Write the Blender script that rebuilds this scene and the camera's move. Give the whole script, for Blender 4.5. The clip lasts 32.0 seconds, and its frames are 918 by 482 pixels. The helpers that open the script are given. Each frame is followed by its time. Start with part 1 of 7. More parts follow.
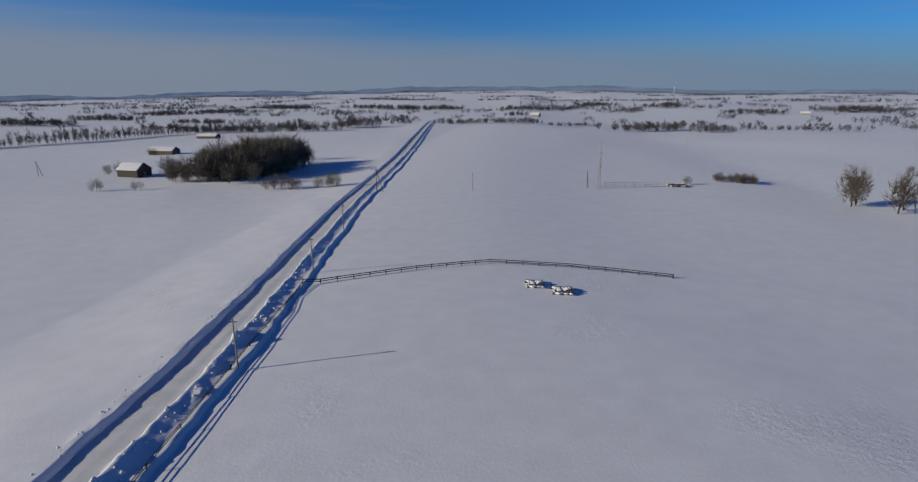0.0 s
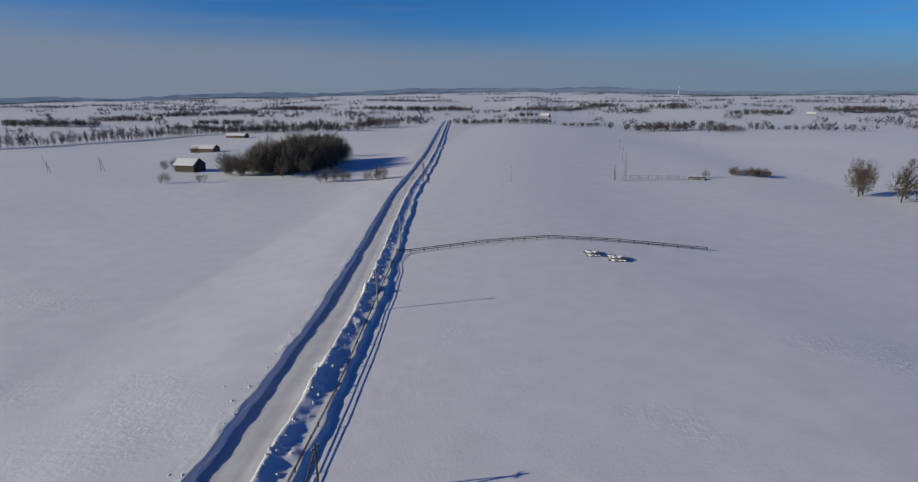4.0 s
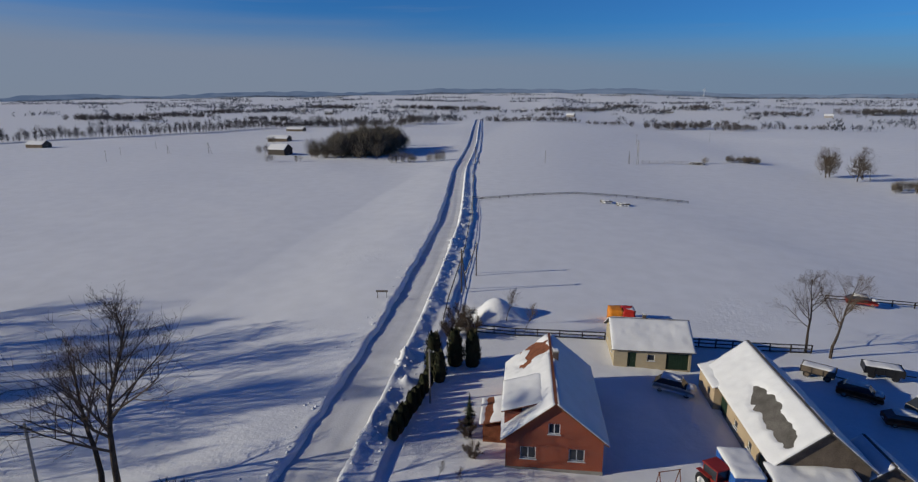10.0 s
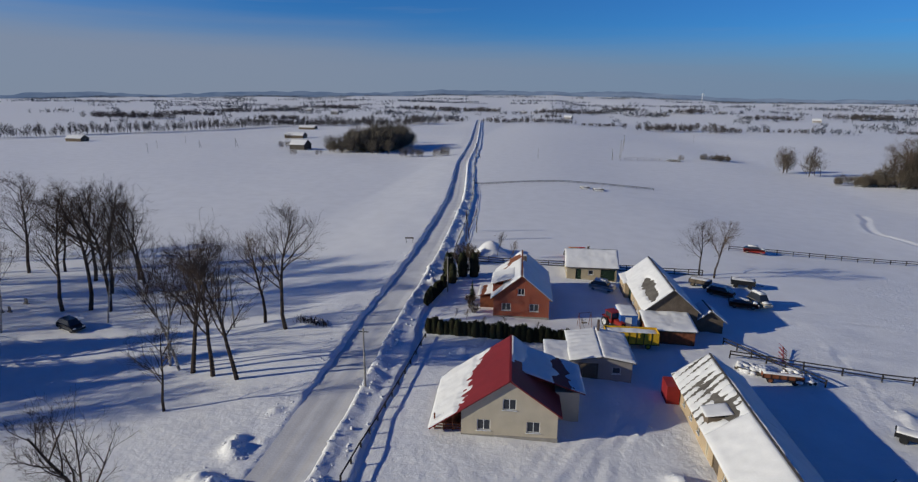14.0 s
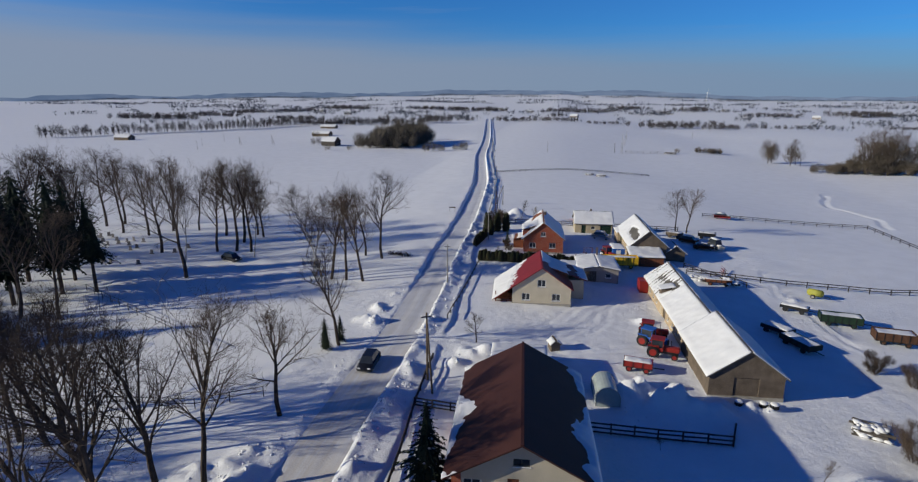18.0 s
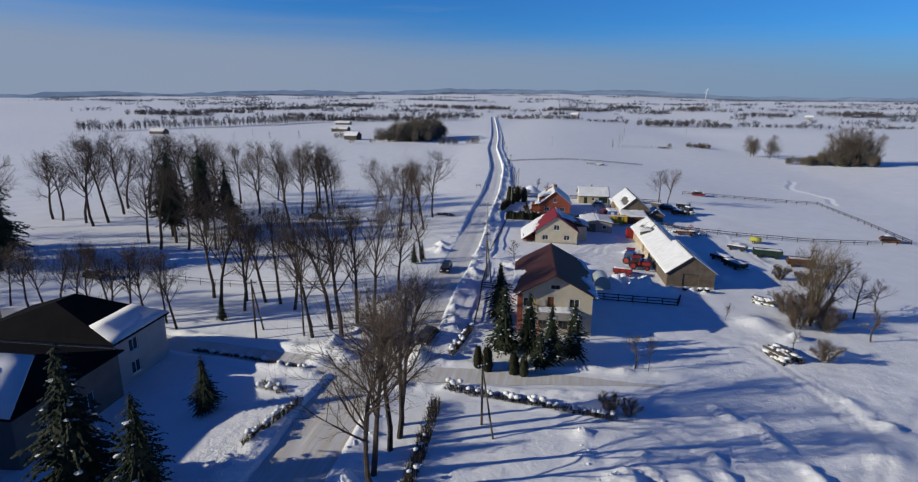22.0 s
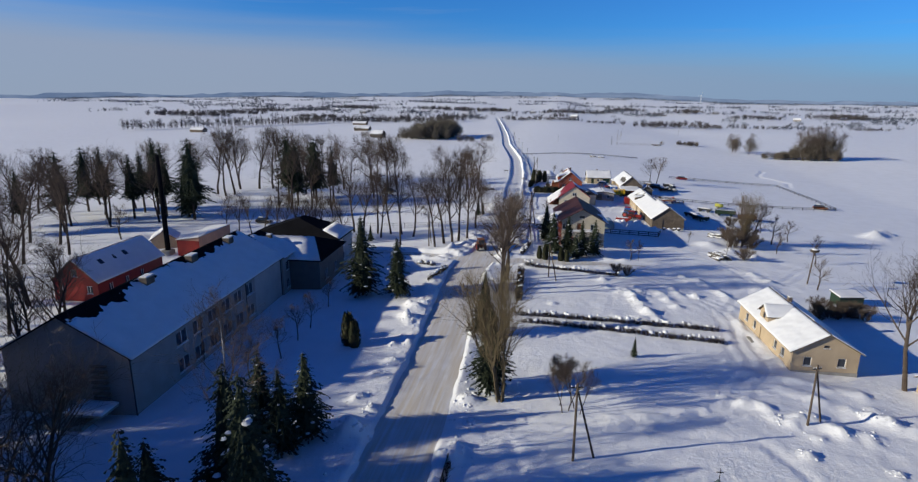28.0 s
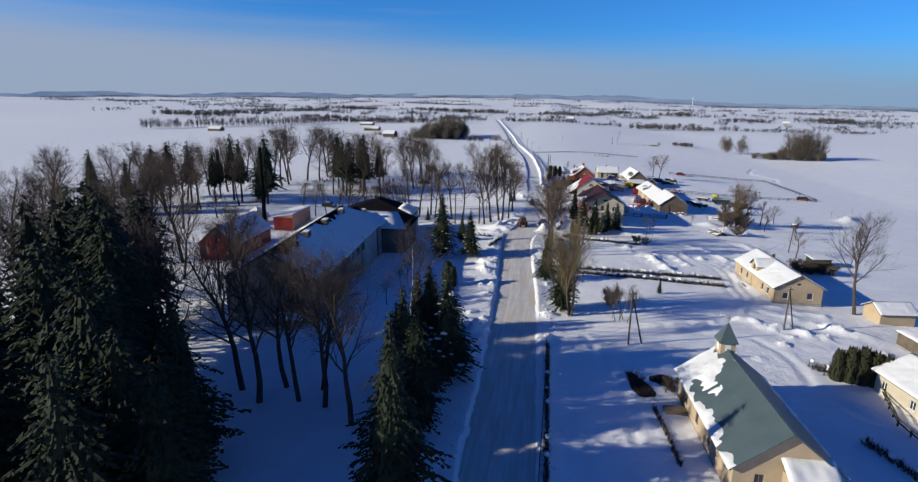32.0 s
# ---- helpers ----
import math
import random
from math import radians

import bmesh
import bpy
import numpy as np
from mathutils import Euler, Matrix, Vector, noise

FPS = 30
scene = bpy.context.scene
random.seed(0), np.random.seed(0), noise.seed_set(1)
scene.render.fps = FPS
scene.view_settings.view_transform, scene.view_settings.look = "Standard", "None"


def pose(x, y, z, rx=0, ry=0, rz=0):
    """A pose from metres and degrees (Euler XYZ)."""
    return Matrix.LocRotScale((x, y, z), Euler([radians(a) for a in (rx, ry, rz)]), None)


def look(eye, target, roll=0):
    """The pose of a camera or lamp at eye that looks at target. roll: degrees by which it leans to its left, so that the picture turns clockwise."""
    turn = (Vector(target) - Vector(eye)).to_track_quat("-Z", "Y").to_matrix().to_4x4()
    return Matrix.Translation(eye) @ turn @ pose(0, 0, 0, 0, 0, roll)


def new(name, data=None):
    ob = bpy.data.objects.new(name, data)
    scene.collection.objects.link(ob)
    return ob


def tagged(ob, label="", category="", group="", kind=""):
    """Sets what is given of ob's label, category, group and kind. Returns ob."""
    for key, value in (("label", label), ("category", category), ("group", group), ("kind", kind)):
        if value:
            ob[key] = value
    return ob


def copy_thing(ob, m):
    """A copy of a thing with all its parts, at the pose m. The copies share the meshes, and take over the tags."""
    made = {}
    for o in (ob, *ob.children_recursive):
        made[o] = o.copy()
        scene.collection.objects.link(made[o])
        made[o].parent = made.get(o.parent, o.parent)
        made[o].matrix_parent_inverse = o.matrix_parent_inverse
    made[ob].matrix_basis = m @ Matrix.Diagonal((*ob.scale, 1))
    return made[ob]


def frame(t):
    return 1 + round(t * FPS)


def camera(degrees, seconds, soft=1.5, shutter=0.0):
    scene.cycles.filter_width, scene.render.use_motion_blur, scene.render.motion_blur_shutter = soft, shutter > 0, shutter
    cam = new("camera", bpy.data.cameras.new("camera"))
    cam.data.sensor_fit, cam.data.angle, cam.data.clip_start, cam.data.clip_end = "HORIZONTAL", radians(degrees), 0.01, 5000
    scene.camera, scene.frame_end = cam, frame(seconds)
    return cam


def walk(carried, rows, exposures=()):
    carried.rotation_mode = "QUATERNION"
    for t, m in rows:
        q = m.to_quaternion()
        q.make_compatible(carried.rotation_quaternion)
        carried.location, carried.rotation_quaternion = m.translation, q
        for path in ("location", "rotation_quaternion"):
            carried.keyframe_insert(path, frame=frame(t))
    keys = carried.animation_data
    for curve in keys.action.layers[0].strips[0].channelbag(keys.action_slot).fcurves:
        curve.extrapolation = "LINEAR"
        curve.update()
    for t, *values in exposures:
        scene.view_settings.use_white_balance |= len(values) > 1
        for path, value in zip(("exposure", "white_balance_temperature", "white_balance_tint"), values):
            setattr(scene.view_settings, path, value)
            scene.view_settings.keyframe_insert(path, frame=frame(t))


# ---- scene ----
cam = camera(78.0, 32.0, 1.25)
PATH = [
    (0, (26.488, -11.957, 32.58), (26.258, -10.035, 32.076), -0.6),
    (1, (25.113, -16.297, 32.593), (24.914, -14.372, 32.089), -0.7),
    (2, (22.096, -20.906, 32.521), (21.898, -18.98, 32.018), -0.6),
    (3, (18.685, -26.358, 32.381), (18.467, -24.434, 31.879), -0.5),
    (3.5, (16.82, -29.495, 32.377), (16.589, -27.573, 31.876), -0.6),
    (5.5, (9.631, -44.341, 31.745), (9.375, -42.419, 31.254), -0.6),
    (6, (8.435, -48.542, 31.833), (8.17, -46.621, 31.342), -0.6),
    (7, (7.793, -57.988, 31.716), (7.483, -56.074, 31.226), -0.6),
    (7.5, (8.037, -63.323, 31.566), (7.712, -61.411, 31.078), -0.6),
    (8, (8.418, -68.558, 31.59), (8.092, -66.646, 31.1), -0.5),
    (9, (9.644, -80.246, 31.415), (9.325, -78.334, 30.925), -0.5),
    (10, (11.608, -92.604, 31.494), (11.293, -90.692, 30.997), -0.2),
    (11, (13.934, -103.464, 31.794), (13.605, -101.555, 31.299), -0.4),
    (12, (15.672, -112.604, 32.252), (15.345, -110.696, 31.749), -0.2),
    (13, (16.611, -120.663, 32.17), (16.289, -118.753, 31.673), -0.4),
    (14, (16.365, -129.307, 31.953), (16.051, -127.395, 31.461), 0.4),
    (14.5, (16.216, -133.817, 31.963), (15.901, -131.905, 31.469), 0.6),
    (16.5, (15.613, -153.053, 31.964), (15.285, -151.141, 31.478), -0.1),
    (17, (15.352, -157.749, 32.184), (15.024, -155.838, 31.694), -0.1),
    (18, (15.193, -167.159, 32.212), (14.858, -165.25, 31.719), -0.0),
    (19, (14.869, -176.57, 31.968), (14.538, -174.661, 31.475), 0.1),
    (20, (14.664, -186.69, 31.963), (14.333, -184.781, 31.469), 0.1),
    (21, (14.195, -196.521, 31.783), (13.86, -194.612, 31.292), 0.0),
    (22, (13.066, -205.952, 31.952), (12.733, -204.043, 31.455), 0.3),
    (23, (12.158, -216.131, 31.982), (11.825, -214.221, 31.492), 0.0),
    (24, (11.042, -226.318, 31.906), (10.713, -224.406, 31.419), 0.1),
    (25, (10.646, -235.753, 32.257), (10.314, -233.842, 31.767), 0.1),
    (25.5, (9.979, -239.979, 32.51), (9.653, -238.068, 32.018), 0.1),
    (27.5, (7.822, -255.187, 32.311), (7.499, -253.274, 31.823), 0.4),
    (28, (6.961, -258.632, 32.355), (6.639, -256.72, 31.865), 0.5),
    (29, (4.731, -265.411, 32.563), (4.419, -263.497, 32.074), 0.6),
    (30, (2.336, -272.265, 32.726), (2.031, -270.35, 32.235), 0.8),
    (31, (0.048, -279.365, 32.772), (-0.252, -277.45, 32.281), 0.9),
    (32, (-2.497, -287.688, 32.695), (-2.792, -285.77, 32.21), 0.9),
]
walk(cam, [(t, look(eye, target, roll)) for t, eye, target, roll in PATH], [(0, 0.02, 6640, 10), (9, 0.02, 6580, 10), (14, 0.14, 6480, 10), (19, 0.36, 6430, 10), (25, 0.48, 6400, 10), (32, 0.72, 6400, 10)])

# ---- world and sun ----
SUN_EL, SUN_AZ = 19.6, 247.5
world = bpy.data.worlds.new("winter_sky")
scene.world = world
world.use_nodes = True
wn, wl = world.node_tree.nodes, world.node_tree.links
wn.clear()
w_out = wn.new("ShaderNodeOutputWorld")
w_bg = wn.new("ShaderNodeBackground")
w_sky = wn.new("ShaderNodeTexSky")
w_sky.sky_type = "NISHITA"
w_sky.sun_disc = False
w_sky.sun_elevation, w_sky.sun_rotation = radians(SUN_EL), radians(SUN_AZ)
w_sky.altitude, w_sky.air_density, w_sky.dust_density, w_sky.ozone_density = 100, 1.0, 0.15, 3.0
w_bg.inputs["Strength"].default_value = 0.06
# clear blue sky with a pale haze bank low down and thin wisps of cirrus
w_tint = wn.new("ShaderNodeMix")
w_tint.data_type, w_tint.blend_type = "RGBA", "MULTIPLY"
w_tint.inputs["Factor"].default_value = 1.0
w_tint.inputs["B"].default_value = (0.22, 0.68, 1.36, 1)
wl.new(w_sky.outputs[0], w_tint.inputs["A"])
w_tc, w_sep = wn.new("ShaderNodeTexCoord"), wn.new("ShaderNodeSeparateXYZ")
wl.new(w_tc.outputs["Generated"], w_sep.inputs[0])
w_map = wn.new("ShaderNodeMapping")
w_map.inputs["Scale"].default_value = (1.6, 1.6, 26.0)
wl.new(w_tc.outputs["Generated"], w_map.inputs[0])
w_noise = wn.new("ShaderNodeTexNoise")
w_noise.inputs["Scale"].default_value, w_noise.inputs["Detail"].default_value = 1.4, 6
wl.new(w_map.outputs[0], w_noise.inputs["Vector"])
w_shift = wn.new("ShaderNodeMath")
w_shift.operation = "MULTIPLY_ADD"
w_shift.inputs[1].default_value, w_shift.inputs[2].default_value = -0.05, 0.025
wl.new(w_noise.outputs["Fac"], w_shift.inputs[0])
w_tilt = wn.new("ShaderNodeMath")
w_tilt.operation = "MULTIPLY_ADD"
w_tilt.inputs[1].default_value = 0.045
wl.new(w_sep.outputs["X"], w_tilt.inputs[0])
wl.new(w_shift.outputs[0], w_tilt.inputs[2])
w_el = wn.new("ShaderNodeMath")
w_el.operation = "ADD"
wl.new(w_sep.outputs["Z"], w_el.inputs[0])
wl.new(w_tilt.outputs[0], w_el.inputs[1])
w_band = wn.new("ShaderNodeMapRange")
w_band.interpolation_type = "SMOOTHSTEP"
w_band.inputs["From Min"].default_value, w_band.inputs["From Max"].default_value = 0.03, 0.125
w_band.inputs["To Min"].default_value, w_band.inputs["To Max"].default_value = 0.93, 0.0
wl.new(w_el.outputs[0], w_band.inputs["Value"])
w_wisp = wn.new("ShaderNodeMapRange")
w_wisp.inputs["From Min"].default_value, w_wisp.inputs["From Max"].default_value = 0.53, 0.85
w_wisp.inputs["To Max"].default_value = 0.55
wl.new(w_noise.outputs["Fac"], w_wisp.inputs["Value"])
w_max = wn.new("ShaderNodeMath")
w_max.operation = "MAXIMUM"
wl.new(w_band.outputs[0], w_max.inputs[0])
wl.new(w_wisp.outputs[0], w_max.inputs[1])
w_haze = wn.new("ShaderNodeMix")
w_haze.data_type = "RGBA"
w_hm, w_hc = wn.new("ShaderNodeMapRange"), wn.new("ShaderNodeMix")
w_hm.inputs["From Min"].default_value, w_hm.inputs["From Max"].default_value = -0.5, 0.5
wl.new(w_sep.outputs["X"], w_hm.inputs["Value"])
w_hc.data_type = "RGBA"
w_hc.inputs["A"].default_value, w_hc.inputs["B"].default_value = (3.25, 3.9, 5.2, 1), (2.45, 3.55, 5.25, 1)
wl.new(w_hm.outputs[0], w_hc.inputs["Factor"])
wl.new(w_hc.outputs["Result"], w_haze.inputs["B"])
wl.new(w_max.outputs[0], w_haze.inputs["Factor"])
# the sky deepens towards the zenith
w_deep = wn.new("ShaderNodeMapRange")
w_deep.inputs["From Min"].default_value, w_deep.inputs["From Max"].default_value = 0.16, 0.5
w_zen = wn.new("ShaderNodeMix")
w_zen.data_type = "RGBA"
w_zen.inputs["A"].default_value, w_zen.inputs["B"].default_value = (1, 1, 1, 1), (0.18, 0.46, 0.66, 1)
wl.new(w_deep.outputs[0], w_zen.inputs["Factor"])
wl.new(w_sep.outputs["Z"], w_deep.inputs["Value"])
w_dark = wn.new("ShaderNodeMix")
w_dark.data_type, w_dark.blend_type = "RGBA", "MULTIPLY"
w_dark.inputs["Factor"].default_value = 1.0
wl.new(w_tint.outputs["Result"], w_dark.inputs["A"])
wl.new(w_zen.outputs["Result"], w_dark.inputs["B"])
wl.new(w_dark.outputs["Result"], w_haze.inputs["A"])
wl.new(w_haze.outputs["Result"], w_bg.inputs[0])
wl.new(w_bg.outputs[0], w_out.inputs[0])
sun_lamp = bpy.data.lights.new("sun", "SUN")
sun_lamp.energy, sun_lamp.angle, sun_lamp.color = 3.36, radians(0.5), (1.0, 0.94, 0.75)
sun = new("sun", sun_lamp)
sx, sy = math.sin(radians(SUN_AZ)), math.cos(radians(SUN_AZ))
sun.matrix_world = look((sx * 60, sy * 60, 60 * math.tan(radians(SUN_EL))), (0, 0, 0))


# ---- materials ----
def material(name, base, rough=0.8, metal=0.0, vary=0.25, scale=1.0, bump=0.15, tint=None, fine=14.0, spec=0.3, per_object=0.0):
    """A two-scale noise material: stains at `scale`, grain at `fine` (per metre)."""
    m = bpy.data.materials.new(name)
    m.use_nodes = True
    n, l = m.node_tree.nodes, m.node_tree.links
    b = n["Principled BSDF"]
    b.inputs["Roughness"].default_value, b.inputs["Metallic"].default_value = rough, metal
    b.inputs["Specular IOR Level"].default_value = spec
    tc = n.new("ShaderNodeTexCoord")
    big, small = n.new("ShaderNodeTexNoise"), n.new("ShaderNodeTexNoise")
    big.inputs["Scale"].default_value, big.inputs["Detail"].default_value = scale, 4
    small.inputs["Scale"].default_value, small.inputs["Detail"].default_value = fine, 5
    l.new(tc.outputs["Object"], big.inputs["Vector"])
    l.new(tc.outputs["Object"], small.inputs["Vector"])
    ramp = n.new("ShaderNodeValToRGB")
    dark = tuple(c * (1 - vary) for c in base)
    light = tuple(min(1, c * (1 + vary * 0.6)) for c in base)
    ramp.color_ramp.elements[0].position, ramp.color_ramp.elements[1].position = 0.3, 0.7
    ramp.color_ramp.elements[0].color = (*(tint or dark), 1)
    ramp.color_ramp.elements[1].color = (*light, 1)
    l.new(big.outputs["Fac"], ramp.inputs["Fac"])
    mix = n.new("ShaderNodeMix")
    mix.data_type, mix.blend_type = "RGBA", "OVERLAY"
    mix.inputs["Factor"].default_value = min(1, vary * 1.6)
    l.new(ramp.outputs["Color"], mix.inputs["A"])
    l.new(small.outputs["Fac"], mix.inputs["B"])
    last = mix.outputs["Result"]
    if per_object:
        info, hsv, mr = n.new("ShaderNodeObjectInfo"), n.new("ShaderNodeHueSaturation"), n.new("ShaderNodeMapRange")
        mr.inputs["To Min"].default_value, mr.inputs["To Max"].default_value = 1 - per_object, 1 + per_object
        l.new(info.outputs["Random"], mr.inputs["Value"])
        l.new(mr.outputs["Result"], hsv.inputs["Value"])
        l.new(last, hsv.inputs["Color"])
        last = hsv.outputs["Color"]
    l.new(last, b.inputs["Base Color"])
    bp = n.new("ShaderNodeBump")
    bp.inputs["Strength"].default_value, bp.inputs["Distance"].default_value = bump, 0.05
    l.new(small.outputs["Fac"], bp.inputs["Height"])
    l.new(bp.outputs["Normal"], b.inputs["Normal"])
    return m


def plain(name, base, rough=0.5, metal=0.0, spec=0.5):
    return material(name, base, rough, metal, 0.08, 2.0, 0.03, None, 20.0, spec)


SNOW = material("snow", (0.81, 0.81, 0.825), 0.6, 0, 0.05, 0.25, 0.35, None, 3.0, 0.3)
sn, sl = SNOW.node_tree.nodes, SNOW.node_tree.links
s_tc, s_sep, s_mr, s_noise, s_bump = sn.new("ShaderNodeTexCoord"), sn.new("ShaderNodeSeparateXYZ"), sn.new("ShaderNodeMapRange"), sn.new("ShaderNodeTexNoise"), sn.new("ShaderNodeBump")
sl.new(s_tc.outputs["Object"], s_sep.inputs[0])
s_mr.inputs["From Min"].default_value, s_mr.inputs["From Max"].default_value = -10, -60
s_mr.inputs["To Min"].default_value, s_mr.inputs["To Max"].default_value = 0.06, 0.5
sl.new(s_sep.outputs["Y"], s_mr.inputs["Value"])
s_noise.inputs["Scale"].default_value, s_noise.inputs["Detail"].default_value, s_noise.inputs["Roughness"].default_value = 1.1, 6, 0.65
sl.new(s_tc.outputs["Object"], s_noise.inputs["Vector"])
s_bump.inputs["Distance"].default_value = 0.22
s_mask, s_mk, s_add = sn.new("ShaderNodeTexNoise"), sn.new("ShaderNodeMapRange"), sn.new("ShaderNodeMath")
s_mask.inputs["Scale"].default_value, s_mask.inputs["Detail"].default_value = 0.035, 3
sl.new(s_tc.outputs["Object"], s_mask.inputs["Vector"])
s_mk.inputs["From Min"].default_value, s_mk.inputs["From Max"].default_value, s_mk.inputs["To Max"].default_value = 0.54, 0.68, 0.5
sl.new(s_mask.outputs["Fac"], s_mk.inputs["Value"])
sl.new(s_mr.outputs[0], s_add.inputs[0])
sl.new(s_mk.outputs[0], s_add.inputs[1])
sl.new(s_add.outputs[0], s_bump.inputs["Strength"])
sl.new(s_noise.outputs["Fac"], s_bump.inputs["Height"])
s_old = sn["Principled BSDF"].inputs["Normal"]
sl.new(s_old.links[0].from_socket, s_bump.inputs["Normal"])
sl.new(s_bump.outputs["Normal"], s_old)
ROOFSNOW = material("roof_snow", (0.71, 0.71, 0.725), 0.65, 0, 0.05, 0.6, 0.3, None, 6.0, 0.3)
ROAD = material("packed_snow", (0.66, 0.66, 0.68), 0.55, 0, 0.12, 0.4, 0.4, None, 5.0, 0.4)
# the village stretch is sanded: brownish grey packed snow, streaked along the lane
rn, rl = ROAD.node_tree.nodes, ROAD.node_tree.links
r_tc, r_sep, r_mr, r_mix = rn.new("ShaderNodeTexCoord"), rn.new("ShaderNodeSeparateXYZ"), rn.new("ShaderNodeMapRange"), rn.new("ShaderNodeMix")
r_map, r_str = rn.new("ShaderNodeMapping"), rn.new("ShaderNodeTexNoise")
r_map.inputs["Scale"].default_value = (2.4, 0.12, 1)
r_str.inputs["Scale"].default_value, r_str.inputs["Detail"].default_value = 1.0, 5
rl.new(r_tc.outputs["Object"], r_map.inputs[0])
rl.new(r_map.outputs[0], r_str.inputs["Vector"])
rl.new(r_tc.outputs["Object"], r_sep.inputs[0])
r_mr.inputs["From Min"].default_value, r_mr.inputs["From Max"].default_value = -165, -60
r_mr.inputs["To Min"].default_value, r_mr.inputs["To Max"].default_value = 1.0, 0.15
rl.new(r_sep.outputs["Y"], r_mr.inputs["Value"])
r_mul = rn.new("ShaderNodeMath")
r_mul.operation = "MULTIPLY"
r_c = rn.new("ShaderNodeMapRange")
r_c.inputs["From Min"].default_value, r_c.inputs["From Max"].default_value = 0.3, 0.62
rl.new(r_str.outputs["Fac"], r_c.inputs["Value"])
rl.new(r_c.outputs[0], r_mul.inputs[0])
rl.new(r_mr.outputs[0], r_mul.inputs[1])
r_mix.data_type = "RGBA"
r_mix.inputs["B"].default_value = (0.56, 0.50, 0.42, 1)
r_b = rn["Principled BSDF"].inputs["Base Color"]
rl.new(r_mul.outputs[0], r_mix.inputs["Factor"])
rl.new(r_b.links[0].from_socket, r_mix.inputs["A"])
rl.new(r_mix.outputs["Result"], r_b)
HEDGETWIG = material("hedge_twig", (0.06, 0.048, 0.04), 0.9, 0, 0.25, 0.8, 0.2, None, 9.0, 0.1)
BARK = material("bark", (0.07, 0.054, 0.044), 0.9, 0, 0.35, 1.2, 0.6, None, 9.0, 0.1, 0.25)
BIRCHBARK = material("birch_bark", (0.5, 0.48, 0.45), 0.8, 0, 0.3, 3.0, 0.3, (0.1, 0.09, 0.08), 9.0, 0.2)
NEEDLE = material("spruce_needles", (0.026, 0.034, 0.02), 0.8, 0, 0.35, 0.7, 0.2, None, 9.0, 0.15, 0.2)
THUJA = material("thuja_green", (0.028, 0.037, 0.02), 0.8, 0, 0.4, 1.2, 0.3, (0.045, 0.036, 0.02), 9.0, 0.15, 0.3)
FARWOOD = material("far_wood", (0.095, 0.086, 0.085), 0.95, 0, 0.3, 0.05, 0.0, None, 0.5, 0.05, 0.2)
PLASTER = material("cream_plaster", (0.50, 0.44, 0.34), 0.85, 0, 0.1, 0.7, 0.1, None, 14.0, 0.2)
GREYPLASTER = material("grey_plaster", (0.30, 0.275, 0.26), 0.85, 0, 0.12, 0.6, 0.1, None, 14.0, 0.2)
TANPLASTER = material("tan_plaster", (0.52, 0.30, 0.21), 0.85, 0, 0.12, 0.6, 0.1, None, 14.0, 0.2)
PLASTERGREY = material("pale_grey_plaster", (0.40, 0.38, 0.37), 0.85, 0, 0.12, 0.5, 0.1, None, 14.0, 0.2)
YELLOWPLASTER = material("ochre_plaster", (0.43, 0.33, 0.22), 0.85, 0, 0.12, 0.6, 0.1, None, 14.0, 0.2)
PALEBRICK = material("pale_brick", (0.46, 0.40, 0.30), 0.85, 0, 0.2, 0.8, 0.2, None, 12.0, 0.2)
OLDWOOD = material("weathered_boards", (0.14, 0.11, 0.085), 0.9, 0, 0.3, 0.8, 0.4, None, 10.0, 0.15)
REDROOF = material("red_metal_roof", (0.19, 0.02, 0.022), 0.55, 0.0, 0.12, 0.5, 0.05, None, 8.0, 0.2)
BROWNROOF = material("brown_metal_roof", (0.055, 0.022, 0.018), 0.6, 0.0, 0.12, 0.5, 0.05, None, 8.0, 0.15)
BLACKROOF = material("dark_felt_roof", (0.009, 0.009, 0.011), 0.9, 0, 0.25, 0.5, 0.2, None, 8.0, 0.03)
BROWNPLASTER = material("brown_grey_plaster", (0.17, 0.14, 0.12), 0.85, 0, 0.15, 0.6, 0.1, None, 14.0, 0.2)
TREETWIG = material("tree_twig", (0.105, 0.079, 0.062), 0.9, 0, 0.25, 0.8, 0.2, None, 9.0, 0.1, 0.2)
TEALROOF = material("blue_green_roof", (0.07, 0.10, 0.108), 0.55, 0, 0.15, 0.5, 0.1, None, 8.0, 0.4)
ASBESTOS = material("grey_corrugated_sheet", (0.12, 0.11, 0.10), 0.9, 0, 0.3, 1.0, 0.2, None, 10.0, 0.2)
GLASS = plain("window_glass", (0.03, 0.035, 0.045), 0.08, 0, 0.6)
WHITE = plain("white_paint", (0.75, 0.75, 0.74), 0.5)
CONCRETE = material("concrete_pole", (0.30, 0.28, 0.25), 0.9, 0, 0.2, 1.0, 0.2, None, 12.0, 0.2)
POLEWOOD = material("tarred_pole", (0.10, 0.075, 0.055), 0.85, 0, 0.25, 1.0, 0.3, None, 12.0, 0.2)
DARKMETAL = plain("dark_metal", (0.03, 0.03, 0.032), 0.5, 0.6)
GREEN = material("green_paint", (0.014, 0.034, 0.02), 0.6, 0, 0.2, 1.0, 0.1)
RED = material("red_paint", (0.24, 0.02, 0.016), 0.5, 0, 0.15, 1.0, 0.1)
